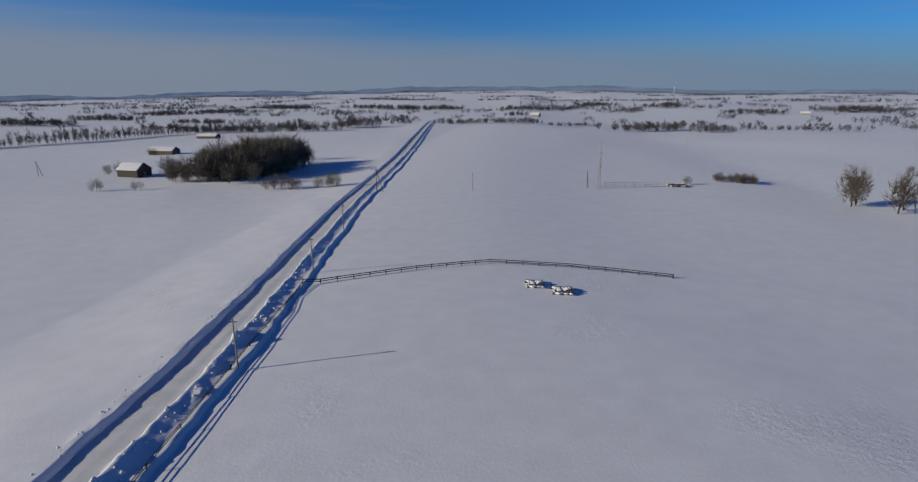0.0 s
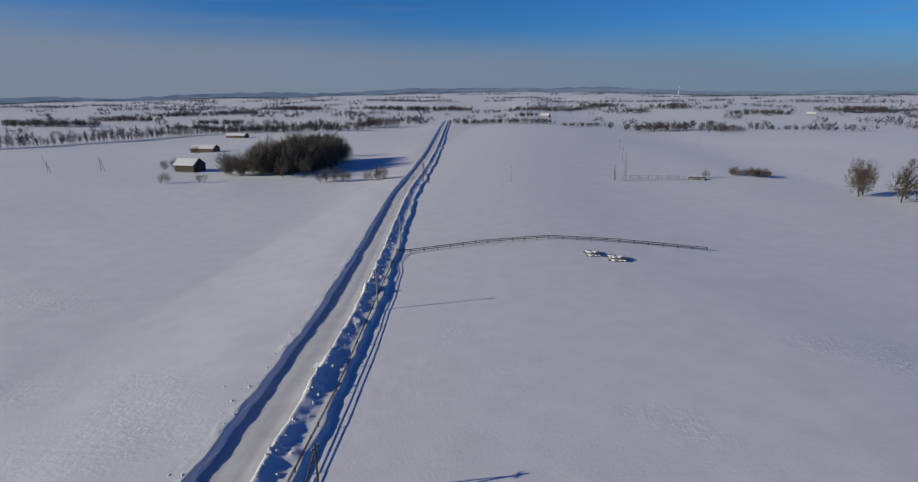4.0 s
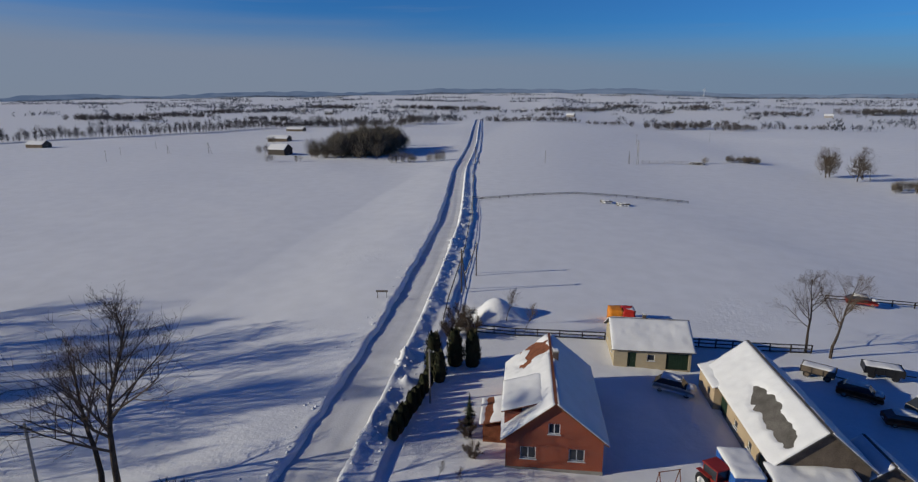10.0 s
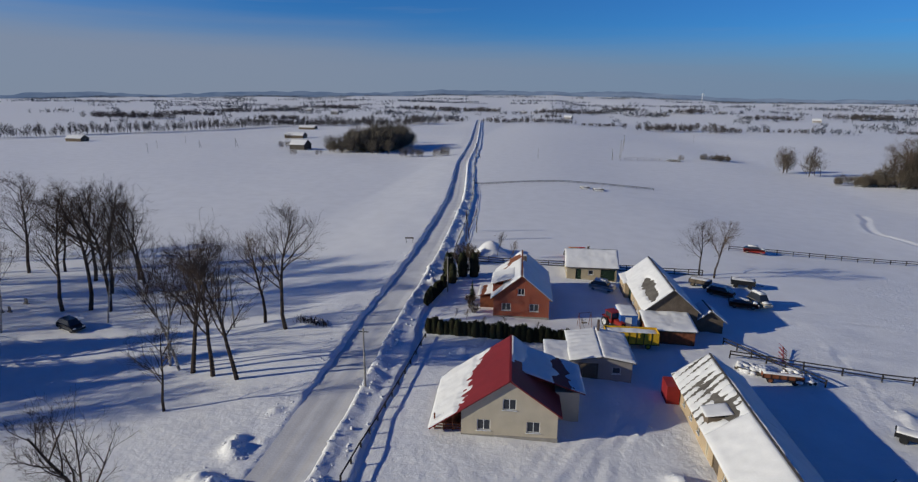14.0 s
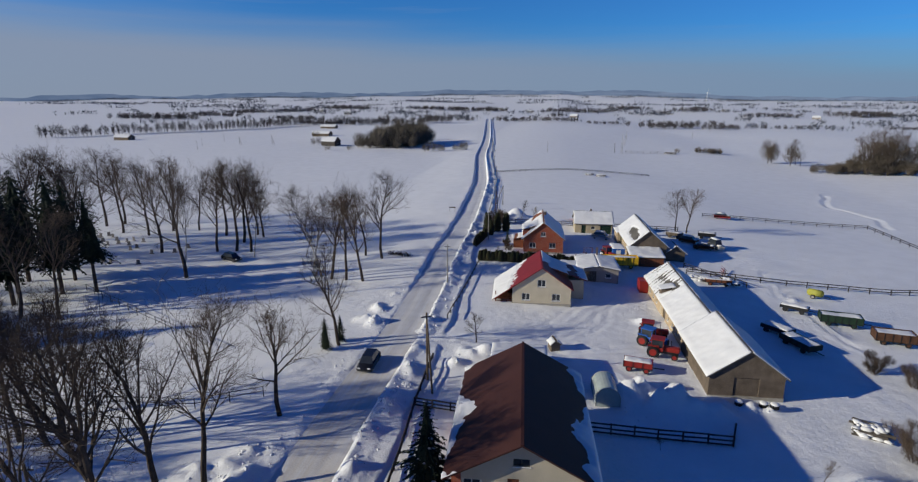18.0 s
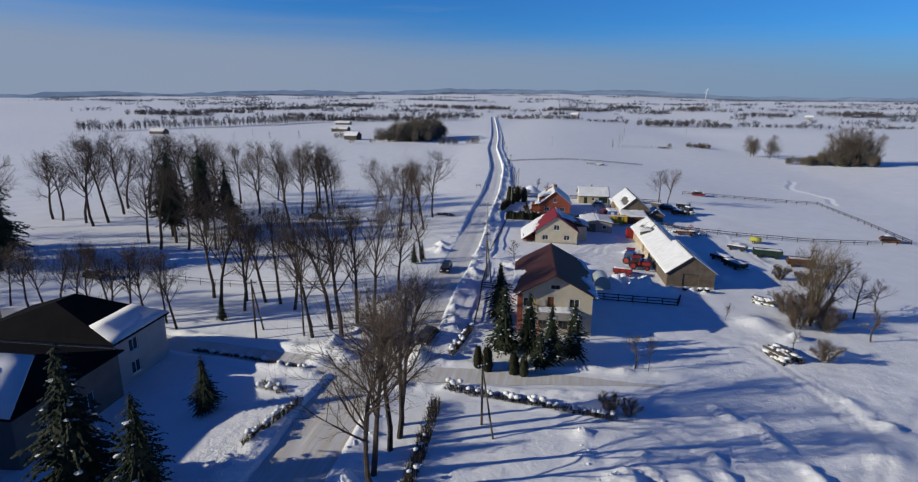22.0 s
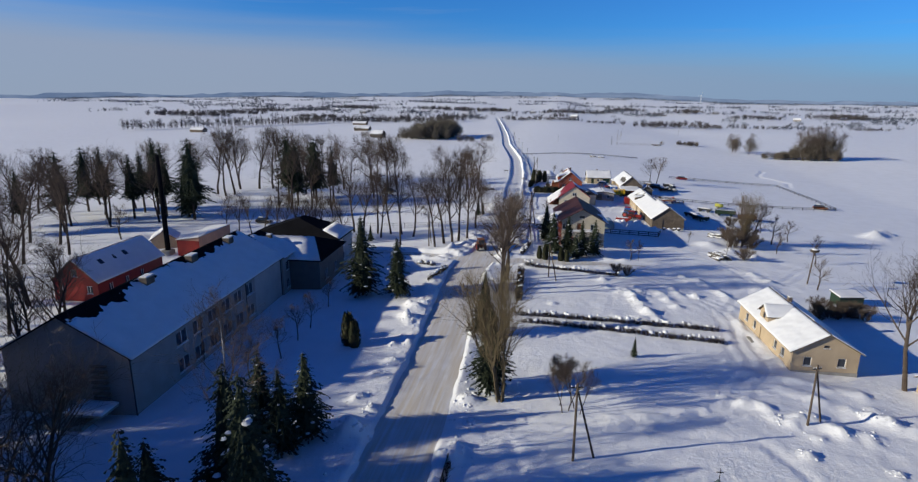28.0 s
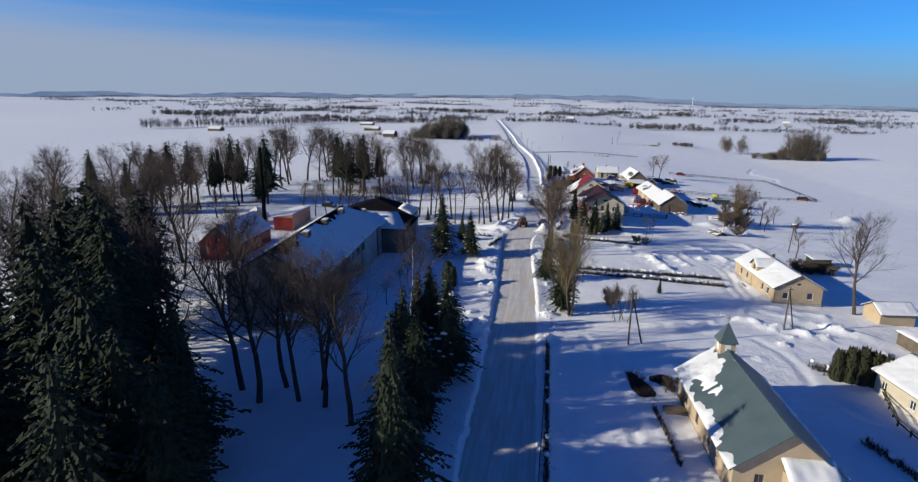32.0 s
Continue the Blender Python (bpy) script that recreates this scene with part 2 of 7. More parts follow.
BLUE = material("blue_paint", (0.03, 0.12, 0.42), 0.5, 0, 0.15, 1.0, 0.1)
YELLOW = material("yellow_paint", (0.60, 0.36, 0.02), 0.5, 0, 0.15, 1.0, 0.1)
ORANGE = material("orange_tarp", (0.65, 0.22, 0.02), 0.6, 0, 0.15, 2.0, 0.3)
REDTARP = material("red_tarp", (0.55, 0.03, 0.02), 0.6, 0, 0.15, 2.0, 0.3)
BLACKPAINT = plain("black_car_paint", (0.012, 0.012, 0.014), 0.2, 0.0, 0.6)
BROWNBOARD = material("brown_wagon_boards", (0.085, 0.042, 0.026), 0.85, 0, 0.35, 1.5, 0.3, None, 9.0, 0.2)
RUST = material("rusty_metal", (0.20, 0.07, 0.035), 0.9, 0.1, 0.35, 2.0, 0.3)
CHIMNEY = material("chimney_brick", (0.12, 0.085, 0.07), 0.9, 0, 0.25, 2.0, 0.2)
LOG = material("log_wood", (0.078, 0.067, 0.058), 0.9, 0, 0.3, 2.0, 0.3)


# ---- terrain ----
def lattice(ix, iy, seed):
    h = (ix.astype(np.int64) * 374761393 + iy.astype(np.int64) * 668265263 + seed * 1442695041) & 0xFFFFFFFF
    h = ((h ^ (h >> 13)) * 1274126177) & 0xFFFFFFFF
    return ((h ^ (h >> 16)) & 0xFFFF) / 65535.0


def vnoise(x, y, size, seed=0):
    """Smooth value noise, -1 to 1, of the given wavelength in metres."""
    x, y = np.asarray(x, float) / size, np.asarray(y, float) / size
    ix, iy = np.floor(x), np.floor(y)
    fx, fy = x - ix, y - iy
    fx, fy = fx * fx * (3 - 2 * fx), fy * fy * (3 - 2 * fy)
    ix, iy = ix.astype(np.int64), iy.astype(np.int64)
    a, b = lattice(ix, iy, seed), lattice(ix + 1, iy, seed)
    c, d = lattice(ix, iy + 1, seed), lattice(ix + 1, iy + 1, seed)
    return 2 * ((a * (1 - fx) + b * fx) * (1 - fy) + (c * (1 - fx) + d * fx) * fy) - 1


def step(a, b, x):
    s = np.clip((np.asarray(x, float) - a) / (b - a), 0, 1)
    return s * s * (3 - 2 * s)


ROAD_Y = [-700, -300, -244, -217, -192, -168, -152, -143, -135, -119, -90, -70, -53, -40, -15, 10, 38, 50, 80, 143, 157, 235, 313, 420, 560, 700, 900]
ROAD_X = [-5, -5.2, -5.5, -6.0, -6.8, -8.4, -9.0, -7.2, -5.3, -5.8, -5.7, -6.7, -7.9, -8.0, -9.2, -11.0, -13.2, -14.4, -18.3, -27.2, -29, -36.5, -45, -58, -75, -92, -112]


def road_x(y):
    return (np.interp(np.asarray(y, float) - 4, ROAD_Y, ROAD_X) + np.interp(np.asarray(y, float) + 4, ROAD_Y, ROAD_X) + np.interp(y, ROAD_Y, ROAD_X)) / 3


def road_half(y):
    return np.interp(y, [-300, -200, -160, -150, -140, -125, -60, 900], [3.5, 3.3, 3.2, 3.6, 3.2, 2.7, 2.5, 2.3])


def base_z(x, y):
    """The lie of the land without roads and banks."""
    x, y = np.asarray(x, float), np.asarray(y, float)
    z = -0.05 * np.minimum(0.5 * (x - 14 + np.sqrt((x - 14) ** 2 + 144)) - 2.3, 120) - 0.04 * np.clip(0.5 * (-x - 14 + np.sqrt((x + 14) ** 2 + 100)) - 1.6, 0, 30)
    r = np.hypot(x, y)
    z = z + (0.45 * vnoise(x, y, 55, 1) + 1.1 * vnoise(x, y, 130, 16) + 0.22 * vnoise(x, y, 34, 23) + 0.09 * vnoise(x + 0.4 * y, y, 15, 24)) * step(20, 80, np.abs(x + 8)) * step(-40, 20, y) * (1 - step(60, 140, x) * step(120, 60, y))
    z = z + step(650, 820, r) * -3.5 + step(800, 1900, r) * (9 * vnoise(x, y, 420, 2) + 5 * vnoise(x, y, 170, 3))
    z = z + step(1500, 4700, r) * (14 * vnoise(x, y, 1300, 4) + 44 * np.exp(-((x + 50) / 1900) ** 2)) * step(-0.3, 0.2, y / (r + 1))
    return z


HEAPS = [(4.3, -14.5, 2.9, 3.4), (-2.8, -143.5, 1.5, 1.8), (-13.0, -92, 0.6, 1.1), 
         (5.2, -101, 1.0, 1.7), (7.2, -99.5, 0.8, 1.4), (3.6, -103.5, 0.7, 1.3), (26, -106.5, 1.6, 2.6), (29.5, -108, 1.3, 2.2), (23, -112, 0.6, 1.6),
         (34.5, -106.2, 0.8, 1.0), (37, -106.4, 0.9, 1.1), (39.4, -106.3, 0.7, 0.9), 
          (47, -124, 0.9, 2.6), (44, -119, 1.0, 3.0),
         (52, -127.5, 0.8, 1.8), (45, -152, 0.7, 3.0), 
          (-15, -129, 0.9, 1.7), (-13, -136.5, 1.0, 1.6), (-14.5, -142, 0.9, 1.5), (-17.5, -152.5, 0.7, 1.2),
         (1.5, -199, 0.6, 1.2), (0.2, -196, 0.5, 1.2), (-0.6, -203, 0.6, 1.0), (-0.5, -207, 0.4, 1.0), (26.5, -76, 0.5, 1.5), (28.5, -84, 0.9, 1.4), (29.0, -88, 0.9, 1.3),
         (44, -58, 0.6, 1.8), (48, -60, 0.5, 1.6), (56, -66, 0.5, 2.0), (40, -46, 0.5, 1.5), (20, -60.5, 0.5, 1.2), (6, -62, 0.5, 1.4), (9, -63, 0.5, 1.2), (14, -62, 0.4, 1.5),
         (94, -91, 2.0, 2.6), (96, -88, 2.2, 2.4), (99, -85, 1.8, 2.4), (47.5, -212, 0.6, 2.0)]


hr_rng = random.Random(21)
for y0, y1, n, u0, u1 in ((-96, -78, 9, -6.4, -4.2), (-146, -122, 16, -7.6, -4.2), (-216, -152, 30, -7.0, -4.4), (-140, -104, 16, 3.6, 5.2), (-214, -156, 10, 4.0, 6.0), (-104, -60, 8, 3.2, 4.6), (-58, 70, 14, 3.0, 5.0)):
    for k in range(n):
        hy = hr_rng.uniform(y0, y1)
        HEAPS.append((float(np.interp(hy, ROAD_Y, ROAD_X)) + hr_rng.uniform(u0, u1), hy, hr_rng.uniform(0.35, 0.9), hr_rng.uniform(0.6, 1.5)))
for k in range(9):
    HEAPS.append((hr_rng.gauss(23, 5), hr_rng.gauss(-162, 5), hr_rng.uniform(0.3, 0.9), hr_rng.uniform(0.5, 1.3)))
for k in range(16):
    HEAPS.append((hr_rng.uniform(24, 47), hr_rng.uniform(-213, -192), hr_rng.uniform(0.3, 0.9), hr_rng.uniform(0.5, 1.2)))

HEAPS = [(a, b, min(h, 0.7 * q) if q < 1.6 else h, q) for a, b, h, q in HEAPS]

# wheel tracks and trodden paths: points, half the gauge, width, depth
TRACKS = [([(60, -92), (57, -76), (56.2, -68), (58, -60), (60, -50), (59.7, -34)], 0.8, 0.38, 0.16), ([(62, -80), (60.6, -60), (63, -48), (66, -37)], 0.8, 0.38, 0.14), ([(58, -84), (55, -62), (56.8, -52), (58, -40)], 0.75, 0.35, 0.14),
          ([(-2, -96.5), (8, -95), (18, -88), (24, -78), (27, -70), (25, -62)], 0.75, 0.4, 0.16), ([(4, -97), (14, -98), (27, -94)], 0.75, 0.4, 0.14), ([(12, -94), (19, -80), (22, -70)], 0.7, 0.4, 0.12), ([(16, -97), (22, -86), (25, -74)], 0.8, 0.4, 0.13),
          ([(0, -207.5), (12, -205.5), (22, -203), (30, -196), (34, -186), (35.5, -175), (36, -167), (39, -161), (46, -150), (44, -138), (40, -128)], 0.8, 0.4, 0.18), ([(2, -208.5), (14, -207), (25, -200), (31.5, -188), (33.5, -176), (34, -166), (30, -156), (24, -149)], 0.8, 0.4, 0.15),
          ([(12, -205.3), (22, -205), (29, -204.5), (31, -208), (31.4, -218), (33.7, -225.4)], 0.0, 0.6, 0.25), ([(1, -149), (12, -151.5), (24, -152.5), (30, -158), (36, -164)], 0.8, 0.4, 0.14), ([(44, -176), (40, -168), (38, -160)], 0.0, 0.5, 0.2),
          ([(119, 76), (114, 62), (109, 52), (108, 43.8), (111, 36), (114, 26), (110, 12)], 0.0, 0.9, 0.4), ([(8, -40), (10, -50), (8, -60)], 0.0, 0.4, 0.18), ([(26, -22), (24, -34), (27, -44)], 0.7, 0.4, 0.14), ([(9, -112), (16, -112), (22, -104)], 0.0, 0.4, 0.2), ([(4, -210), (7, -222), (8, -236)], 0.0, 0.5, 0.2), ([(50, -148), (62, -132), (80, -118), (98, -100)], 0.8, 0.5, 0.14)]


def ruts(x, y):
    z = np.zeros_like(x)
    for pts, gauge, w, depth in TRACKS:
        best = np.full(x.shape, 99.0)
        for (x0, y0), (x1, y1) in zip(pts, pts[1:]):
            L2 = (x1 - x0) ** 2 + (y1 - y0) ** 2
            s = np.clip(((x - x0) * (x1 - x0) + (y - y0) * (y1 - y0)) / L2, 0, 1)
            best = np.minimum(best, np.hypot(x - x0 - s * (x1 - x0) + 0.35 * np.sin(y * 0.45), y - y0 - s * (y1 - y0)))
        e = best - gauge if gauge else best
        depth = 0.6 * depth
        z = z - depth * np.exp(-((e / w) ** 2)) + 0.4 * depth * np.exp(-(((np.abs(e) - 2 * w) / w) ** 2)) * (best < 4)
    return z


# windrows on the open lot: from, to, height, width
WINDROWS = [((20.5, -160.5), (23.3, -172), 0.75, 0.9), ((22.0, -157.5), (22.6, -161.5), 0.5, 0.7), ((25.6, -158.5), (27.6, -166), 0.55, 0.8), ((28.6, -155), (29.2, -160), 0.45, 0.7), ((31.5, -147), (33, -150.5), 0.6, 0.9), ((34.5, -149.5), (38, -160), 0.4, 0.9),
            ((18, -173.4), (24, -173.2), 0.4, 0.8), ((46, -141.5), (49, -147), 0.5, 1.2), ((36, -170), (37.6, -184), 0.25, 0.7), ((30.5, -188), (44, -191), 0.45, 1.1), ((28, -196), (40, -201), 0.6, 1.3), ((35, -192), (47, -199), 0.5, 1.2), ((14, -203.5), (24, -201), 0.35, 0.9), ((23.6, -107.6), (33, -108.4), 1.2, 1.5), ((24.5, -105), (29, -103.5), 0.7, 1.1), ((13, -101), (18, -100.4), 0.6, 1.0), ((4.6, -99.5), (8.5, -100.8), 0.8, 1.0)]


def windrows(x, y, lump):
    z = np.zeros_like(x)
    for (x0, y0), (x1, y1), h, w in WINDROWS:
        L2 = (x1 - x0) ** 2 + (y1 - y0) ** 2
        s = np.clip(((x - x0) * (x1 - x0) + (y - y0) * (y1 - y0)) / L2, 0, 1)
        q = np.hypot(x - x0 - s * (x1 - x0), y - y0 - s * (y1 - y0)) / w
        z = z + h * np.exp(-q * q) * (0.75 + 0.7 * lump) + 0.12 * h * lump * np.exp(-((q / 3) ** 2))
    return z


def cross_u(x, y):
    """Distance across the side road at the junction."""
    return y + 147.4 - np.where(x < -8, -0.16, 0.12) * (x + 8)


def ground_z(x, y):
    x, y = np.asarray(x, float), np.asarray(y, float)
    u = x - road_x(y)
    d = np.abs(u) - road_half(y)
    north = step(-150, -120, y)
    lump = 0.55 * vnoise(x, y, 1.7, 5) + 0.45 * vnoise(x, y, 0.85, 6)
    longl = vnoise(x, y, 9, 7)
    edge = 0.22 * vnoise(x, y, 2.3, 12) + 0.1 * vnoise(x, y, 0.9, 13)
    village = 1 - north
    # left: a clean-cut wall in the deep field snow; right: a ploughed ridge with a rough outer slope and a wavy drift lip
    quiet = step(-66, -84, y) * step(-132, -120, y)
    cut = (0.72 + 0.14 * longl) * (1 - 0.3 * step(10, -45, y)) * (1 - 0.8 * quiet) - 0.05 * village
    crumb = 0.5 * vnoise(x, y, 0.9, 17) + 0.5 * vnoise(x, y, 0.5, 18)
    left = cut * step(0.0, 0.5, d + edge) * (1 - 0.8 * step(2, 26, d)) + 0.2 * np.maximum(crumb, 0) * step(0.2, 0.5, d) * (1 - step(0.9, 2.4, d))
    lip = 3.7 + 0.55 * vnoise(y, y * 0, 8, 19) + 0.25 * vnoise(y, y * 0, 2.6, 20)
    rough = 0.45 * lump + 0.55 * crumb
    crest = (0.92 + 0.16 * longl + 0.1 * lump) * np.clip((2.7 - d) / 2.2, 0, 1)
    shelf = (0.46 + 0.08 * longl) * (1 - step(lip, lip + 0.3, d)) * (0.55 + 0.45 * step(1.6, 3.0, d)) * north
    right = step(-0.1, 0.4, d + 0.5 * edge) * (crest + shelf) + 0.24 * rough * step(0.15, 0.5, d) * (1 - step(1.8, 2.7, d))
    right = right * (1 - 0.3 * village) * (1 - 0.38 * step(-45, -75, y))
    bank = np.where(u < 0, left, right)
    near = 1 - step(650, 850, y)
    c = cross_u(x, y)
    inside = step(-80, -60, x) * (1 - step(22, 32, x))
    side = (1 - step(1.7, 2.6, np.abs(c))) * inside
    cbank = 0.45 * np.exp(-((np.abs(c) - 3.1) / 0.7) ** 2) * (1 + 0.9 * lump) * inside * step(0.8, 2.0, d)
    # driveways through the bank on the right
    drive = np.maximum(np.exp(-((y + 96.5) / 2.2) ** 4), np.exp(-((y + 207.5) / 4.5) ** 4)) * (u > 0)
    snow = 0.05 * vnoise(x, y, 8, 9) + 0.025 * vnoise(x, y, 2.6, 10) + 0.05 * lump * step(0.1, 0.5, vnoise(x, y, 16, 14)) * (1 - step(40, 90, np.abs(u))) * (1 - 0.75 * north * step(-30, 10, y))
    snow = snow * (1 - 0.82 * step(-80, -20, y)) + 0.05 * np.abs(crumb) * step(0.45, 0.8, vnoise(x, y, 26, 22)) * step(-60, -20, y) * step(3.5, 6, d) * (1 - step(38, 60, np.abs(u)))
    yard = step(6, 14, x) * (1 - step(60, 80, x)) * (1 - step(-30, -15, y)) * 0.05 * (lump + 0.8 * vnoise(x, y, 3.4, 15))
    top = np.where(d > -0.3, bank, 0.0) * near * (1 - side) * (1 - 0.9 * drive) + (snow + yard) * step(0.8, 2.5, d) * (1 - 0.8 * side) + cbank
    z = base_z(x, y) + top
    for hx, hy, hh, hr in HEAPS:
        if x.size == 1 and (abs(x.flat[0] - hx) > 2.1 * hr or abs(y.flat[0] - hy) > 2.1 * hr):
            continue
        q = ((x - hx) ** 2 + (y - hy) ** 2) / hr**2 * (1 + 0.45 * lump)
        z = z + np.where(q < 4, (0.8 if hr < 3 else 1.0) * hh * np.exp(-q * 1.5) * (1 + np.where(hr < 3, 1.1, 0.12) * lump), 0)
    return z + ((ruts(x, y) + windrows(x, y, lump + 0.5 * crumb)) * step(0.4, 1.6, d) if x.size > 1 else 0)


def spaced(parts):
    out = []
    for a, b, s in parts:
        out += list(np.arange(a, b, s))
    return out


def grow(start, end, first, rate):
    out, s, v = [], first, start
    while abs(v) < abs(end):
        out.append(v)
        v += s if end > 0 else -s
        s *= rate
    return out + [end]


us = sorted(set(np.round([-v for v in grow(130, 5000, 4, 1.11)] + spaced([(-130, -40, 1.6), (-40, -12, 0.8), (-12, 9, 0.26), (9, 16, 0.36), (16, 64, 0.55), (64, 118, 2.0), (118, 136, 0.8)]) + grow(136, 5000, 4, 1.11), 2)))
ys = sorted(set(np.round(grow(-330, -1500, 6, 1.2)[1:] + spaced([(-330, -290, 2.0), (-290, 20, 0.45), (20, 110, 0.6), (110, 350, 2.2)]) + grow(350, 4980, 4, 1.055), 2)))
UU, YY = np.meshgrid(np.array(us), np.array(ys))
XX = UU + road_x(YY)
ZZ = ground_z(XX, YY)
verts = np.stack([XX, YY, ZZ], -1).reshape(-1, 3)
US, YS = np.array(us), np.array(ys)


def gz(x, y):
    """The height of the ground sheet at a point."""
    u = x - float(road_x(y))
    i = min(max(int(np.searchsorted(US, u)) - 1, 0), len(US) - 2)
    j = min(max(int(np.searchsorted(YS, y)) - 1, 0), len(YS) - 2)
    a, b = (u - US[i]) / (US[i + 1] - US[i]), (y - YS[j]) / (YS[j + 1] - YS[j])
    return float((ZZ[j, i] * (1 - a) + ZZ[j, i + 1] * a) * (1 - b) + (ZZ[j + 1, i] * (1 - a) + ZZ[j + 1, i + 1] * a) * b)


nx, ny = len(us), len(ys)
ii = (np.arange(ny - 1)[:, None] * nx + np.arange(nx - 1)[None, :]).ravel()
quads = np.stack([ii, ii + 1, ii + nx + 1, ii + nx], -1)


def grid_mesh(name, verts, quads, mat, smooth=True):
    me = bpy.data.meshes.new(name)
    me.vertices.add(len(verts))
    me.vertices.foreach_set("co", np.asarray(verts, np.float32).ravel())
    me.loops.add(len(quads) * 4)
    me.loops.foreach_set("vertex_index", np.asarray(quads, np.int32).ravel())
    me.polygons.add(len(quads))
    me.polygons.foreach_set("loop_start", np.arange(0, len(quads) * 4, 4, dtype=np.int32))
    me.polygons.foreach_set("loop_total", np.full(len(quads), 4, dtype=np.int32))
    me.polygons.foreach_set("use_smooth", np.full(len(quads), smooth, dtype=bool))
    me.update(calc_edges=True)
    me.materials.append(mat)
    return me


tagged(new("ground", grid_mesh("ground", verts, quads, SNOW)), "rolling snow-covered fields with wind ripples and ploughed banks", "ground", kind="structure")

# packed road surface
ry = np.array(spaced([(-420, -300, 4), (-300, 120, 1.0), (120, 350, 4), (350, 820, 10)]))
ru = np.linspace(-1, 1, 15)
RY, RU = np.meshgrid(ry, ru, indexing="ij")
RX = road_x(RY) + RU * (road_half(RY) + 0.1)
RZ = base_z(RX, RY) + 0.05 + 0.025 * vnoise(RU * 40, RY * 0.2, 6, 11) + 0.03 * np.exp(-((np.abs(RU) - 0.42) / 0.16) ** 2) * -1
rv = np.stack([RX, RY, RZ], -1).reshape(-1, 3)
ri = (np.arange(len(ry) - 1)[:, None] * 15 + np.arange(14)[None, :]).ravel()
tagged(new("road", grid_mesh("road", rv, np.stack([ri, ri + 1, ri + 16, ri + 15], -1), ROAD)), "straight country road of packed snow with wheel tracks", "road", kind="structure")


# ---- building helpers ----
def link(name, bm, mat, parent=None, label="", smooth=False):
    me = bpy.data.meshes.new(name)
    bm.normal_update()
    bm.to_mesh(me)
    bm.free()
    me.materials.append(mat)
    if smooth:
        for p in me.polygons:
            p.use_smooth = True
    ob = new(name, me)
    if parent:
        ob.parent = parent
    if label:
        ob["label"] = label
    return ob


def part(name, bm, mat, parent, label="", smooth=False):
    return link(name, bm, mat, parent, label, smooth)


def thing(name, m, label, category, group="", kind=""):
    ob = new(name)
    ob.matrix_world = m
    ob.empty_display_size = 0.2
    return tagged(ob, label, category, group, kind)


def box(bm, x0, x1, y0, y1, z0, z1):
    v = [bm.verts.new(p) for p in ((x0, y0, z0), (x1, y0, z0), (x1, y1, z0), (x0, y1, z0), (x0, y0, z1), (x1, y0, z1), (x1, y1, z1), (x0, y1, z1))]
    for f in ((3, 2, 1, 0), (4, 5, 6, 7), (0, 1, 5, 4), (1, 2, 6, 5), (2, 3, 7, 6), (3, 0, 4, 7)):
        bm.faces.new([v[i] for i in f])
    return v


def box_bm(*a):
    bm = bmesh.new()
    box(bm, *a)
    return bm


def bevelled(bm, w=0.03, seg=1):
    bmesh.ops.bevel(bm, geom=list(bm.edges), offset=w, segments=seg, affect="EDGES")
    return bm


def tube(bm, path, radii, sides=6, caps=True):
    """A tapered tube along the points of path."""
    rings = []
    for i, p in enumerate(path):
        p = Vector(p)
        a, b = Vector(path[max(i - 1, 0)]), Vector(path[min(i + 1, len(path) - 1)])
        axis = (b - a).normalized() if (b - a).length > 1e-6 else Vector((0, 0, 1))
        side = axis.orthogonal().normalized()
        up = axis.cross(side)
        rings.append([bm.verts.new(p + radii[i] * (math.cos(t) * side + math.sin(t) * up)) for t in (2 * math.pi * k / sides for k in range(sides))])
    for r, s in zip(rings, rings[1:]):
        for k in range(sides):
            bm.faces.new((r[k], r[(k + 1) % sides], s[(k + 1) % sides], s[k]))
    if caps and sides > 2:
        bm.faces.new(rings[0][::-1])
        bm.faces.new(rings[-1])


ICO = bmesh.new()
bmesh.ops.create_icosphere(ICO, subdivisions=1, radius=1)
ICO_V, ICO_F = [v.co.copy() for v in ICO.verts], [[v.index for v in f.verts] for f in ICO.faces]
ICO.free()


def lump(bm, m):
    """A low-poly lump at the pose m."""
    v = [bm.verts.new(m @ c) for c in ICO_V]
    for f in ICO_F:
        bm.faces.new([v[i] for i in f])


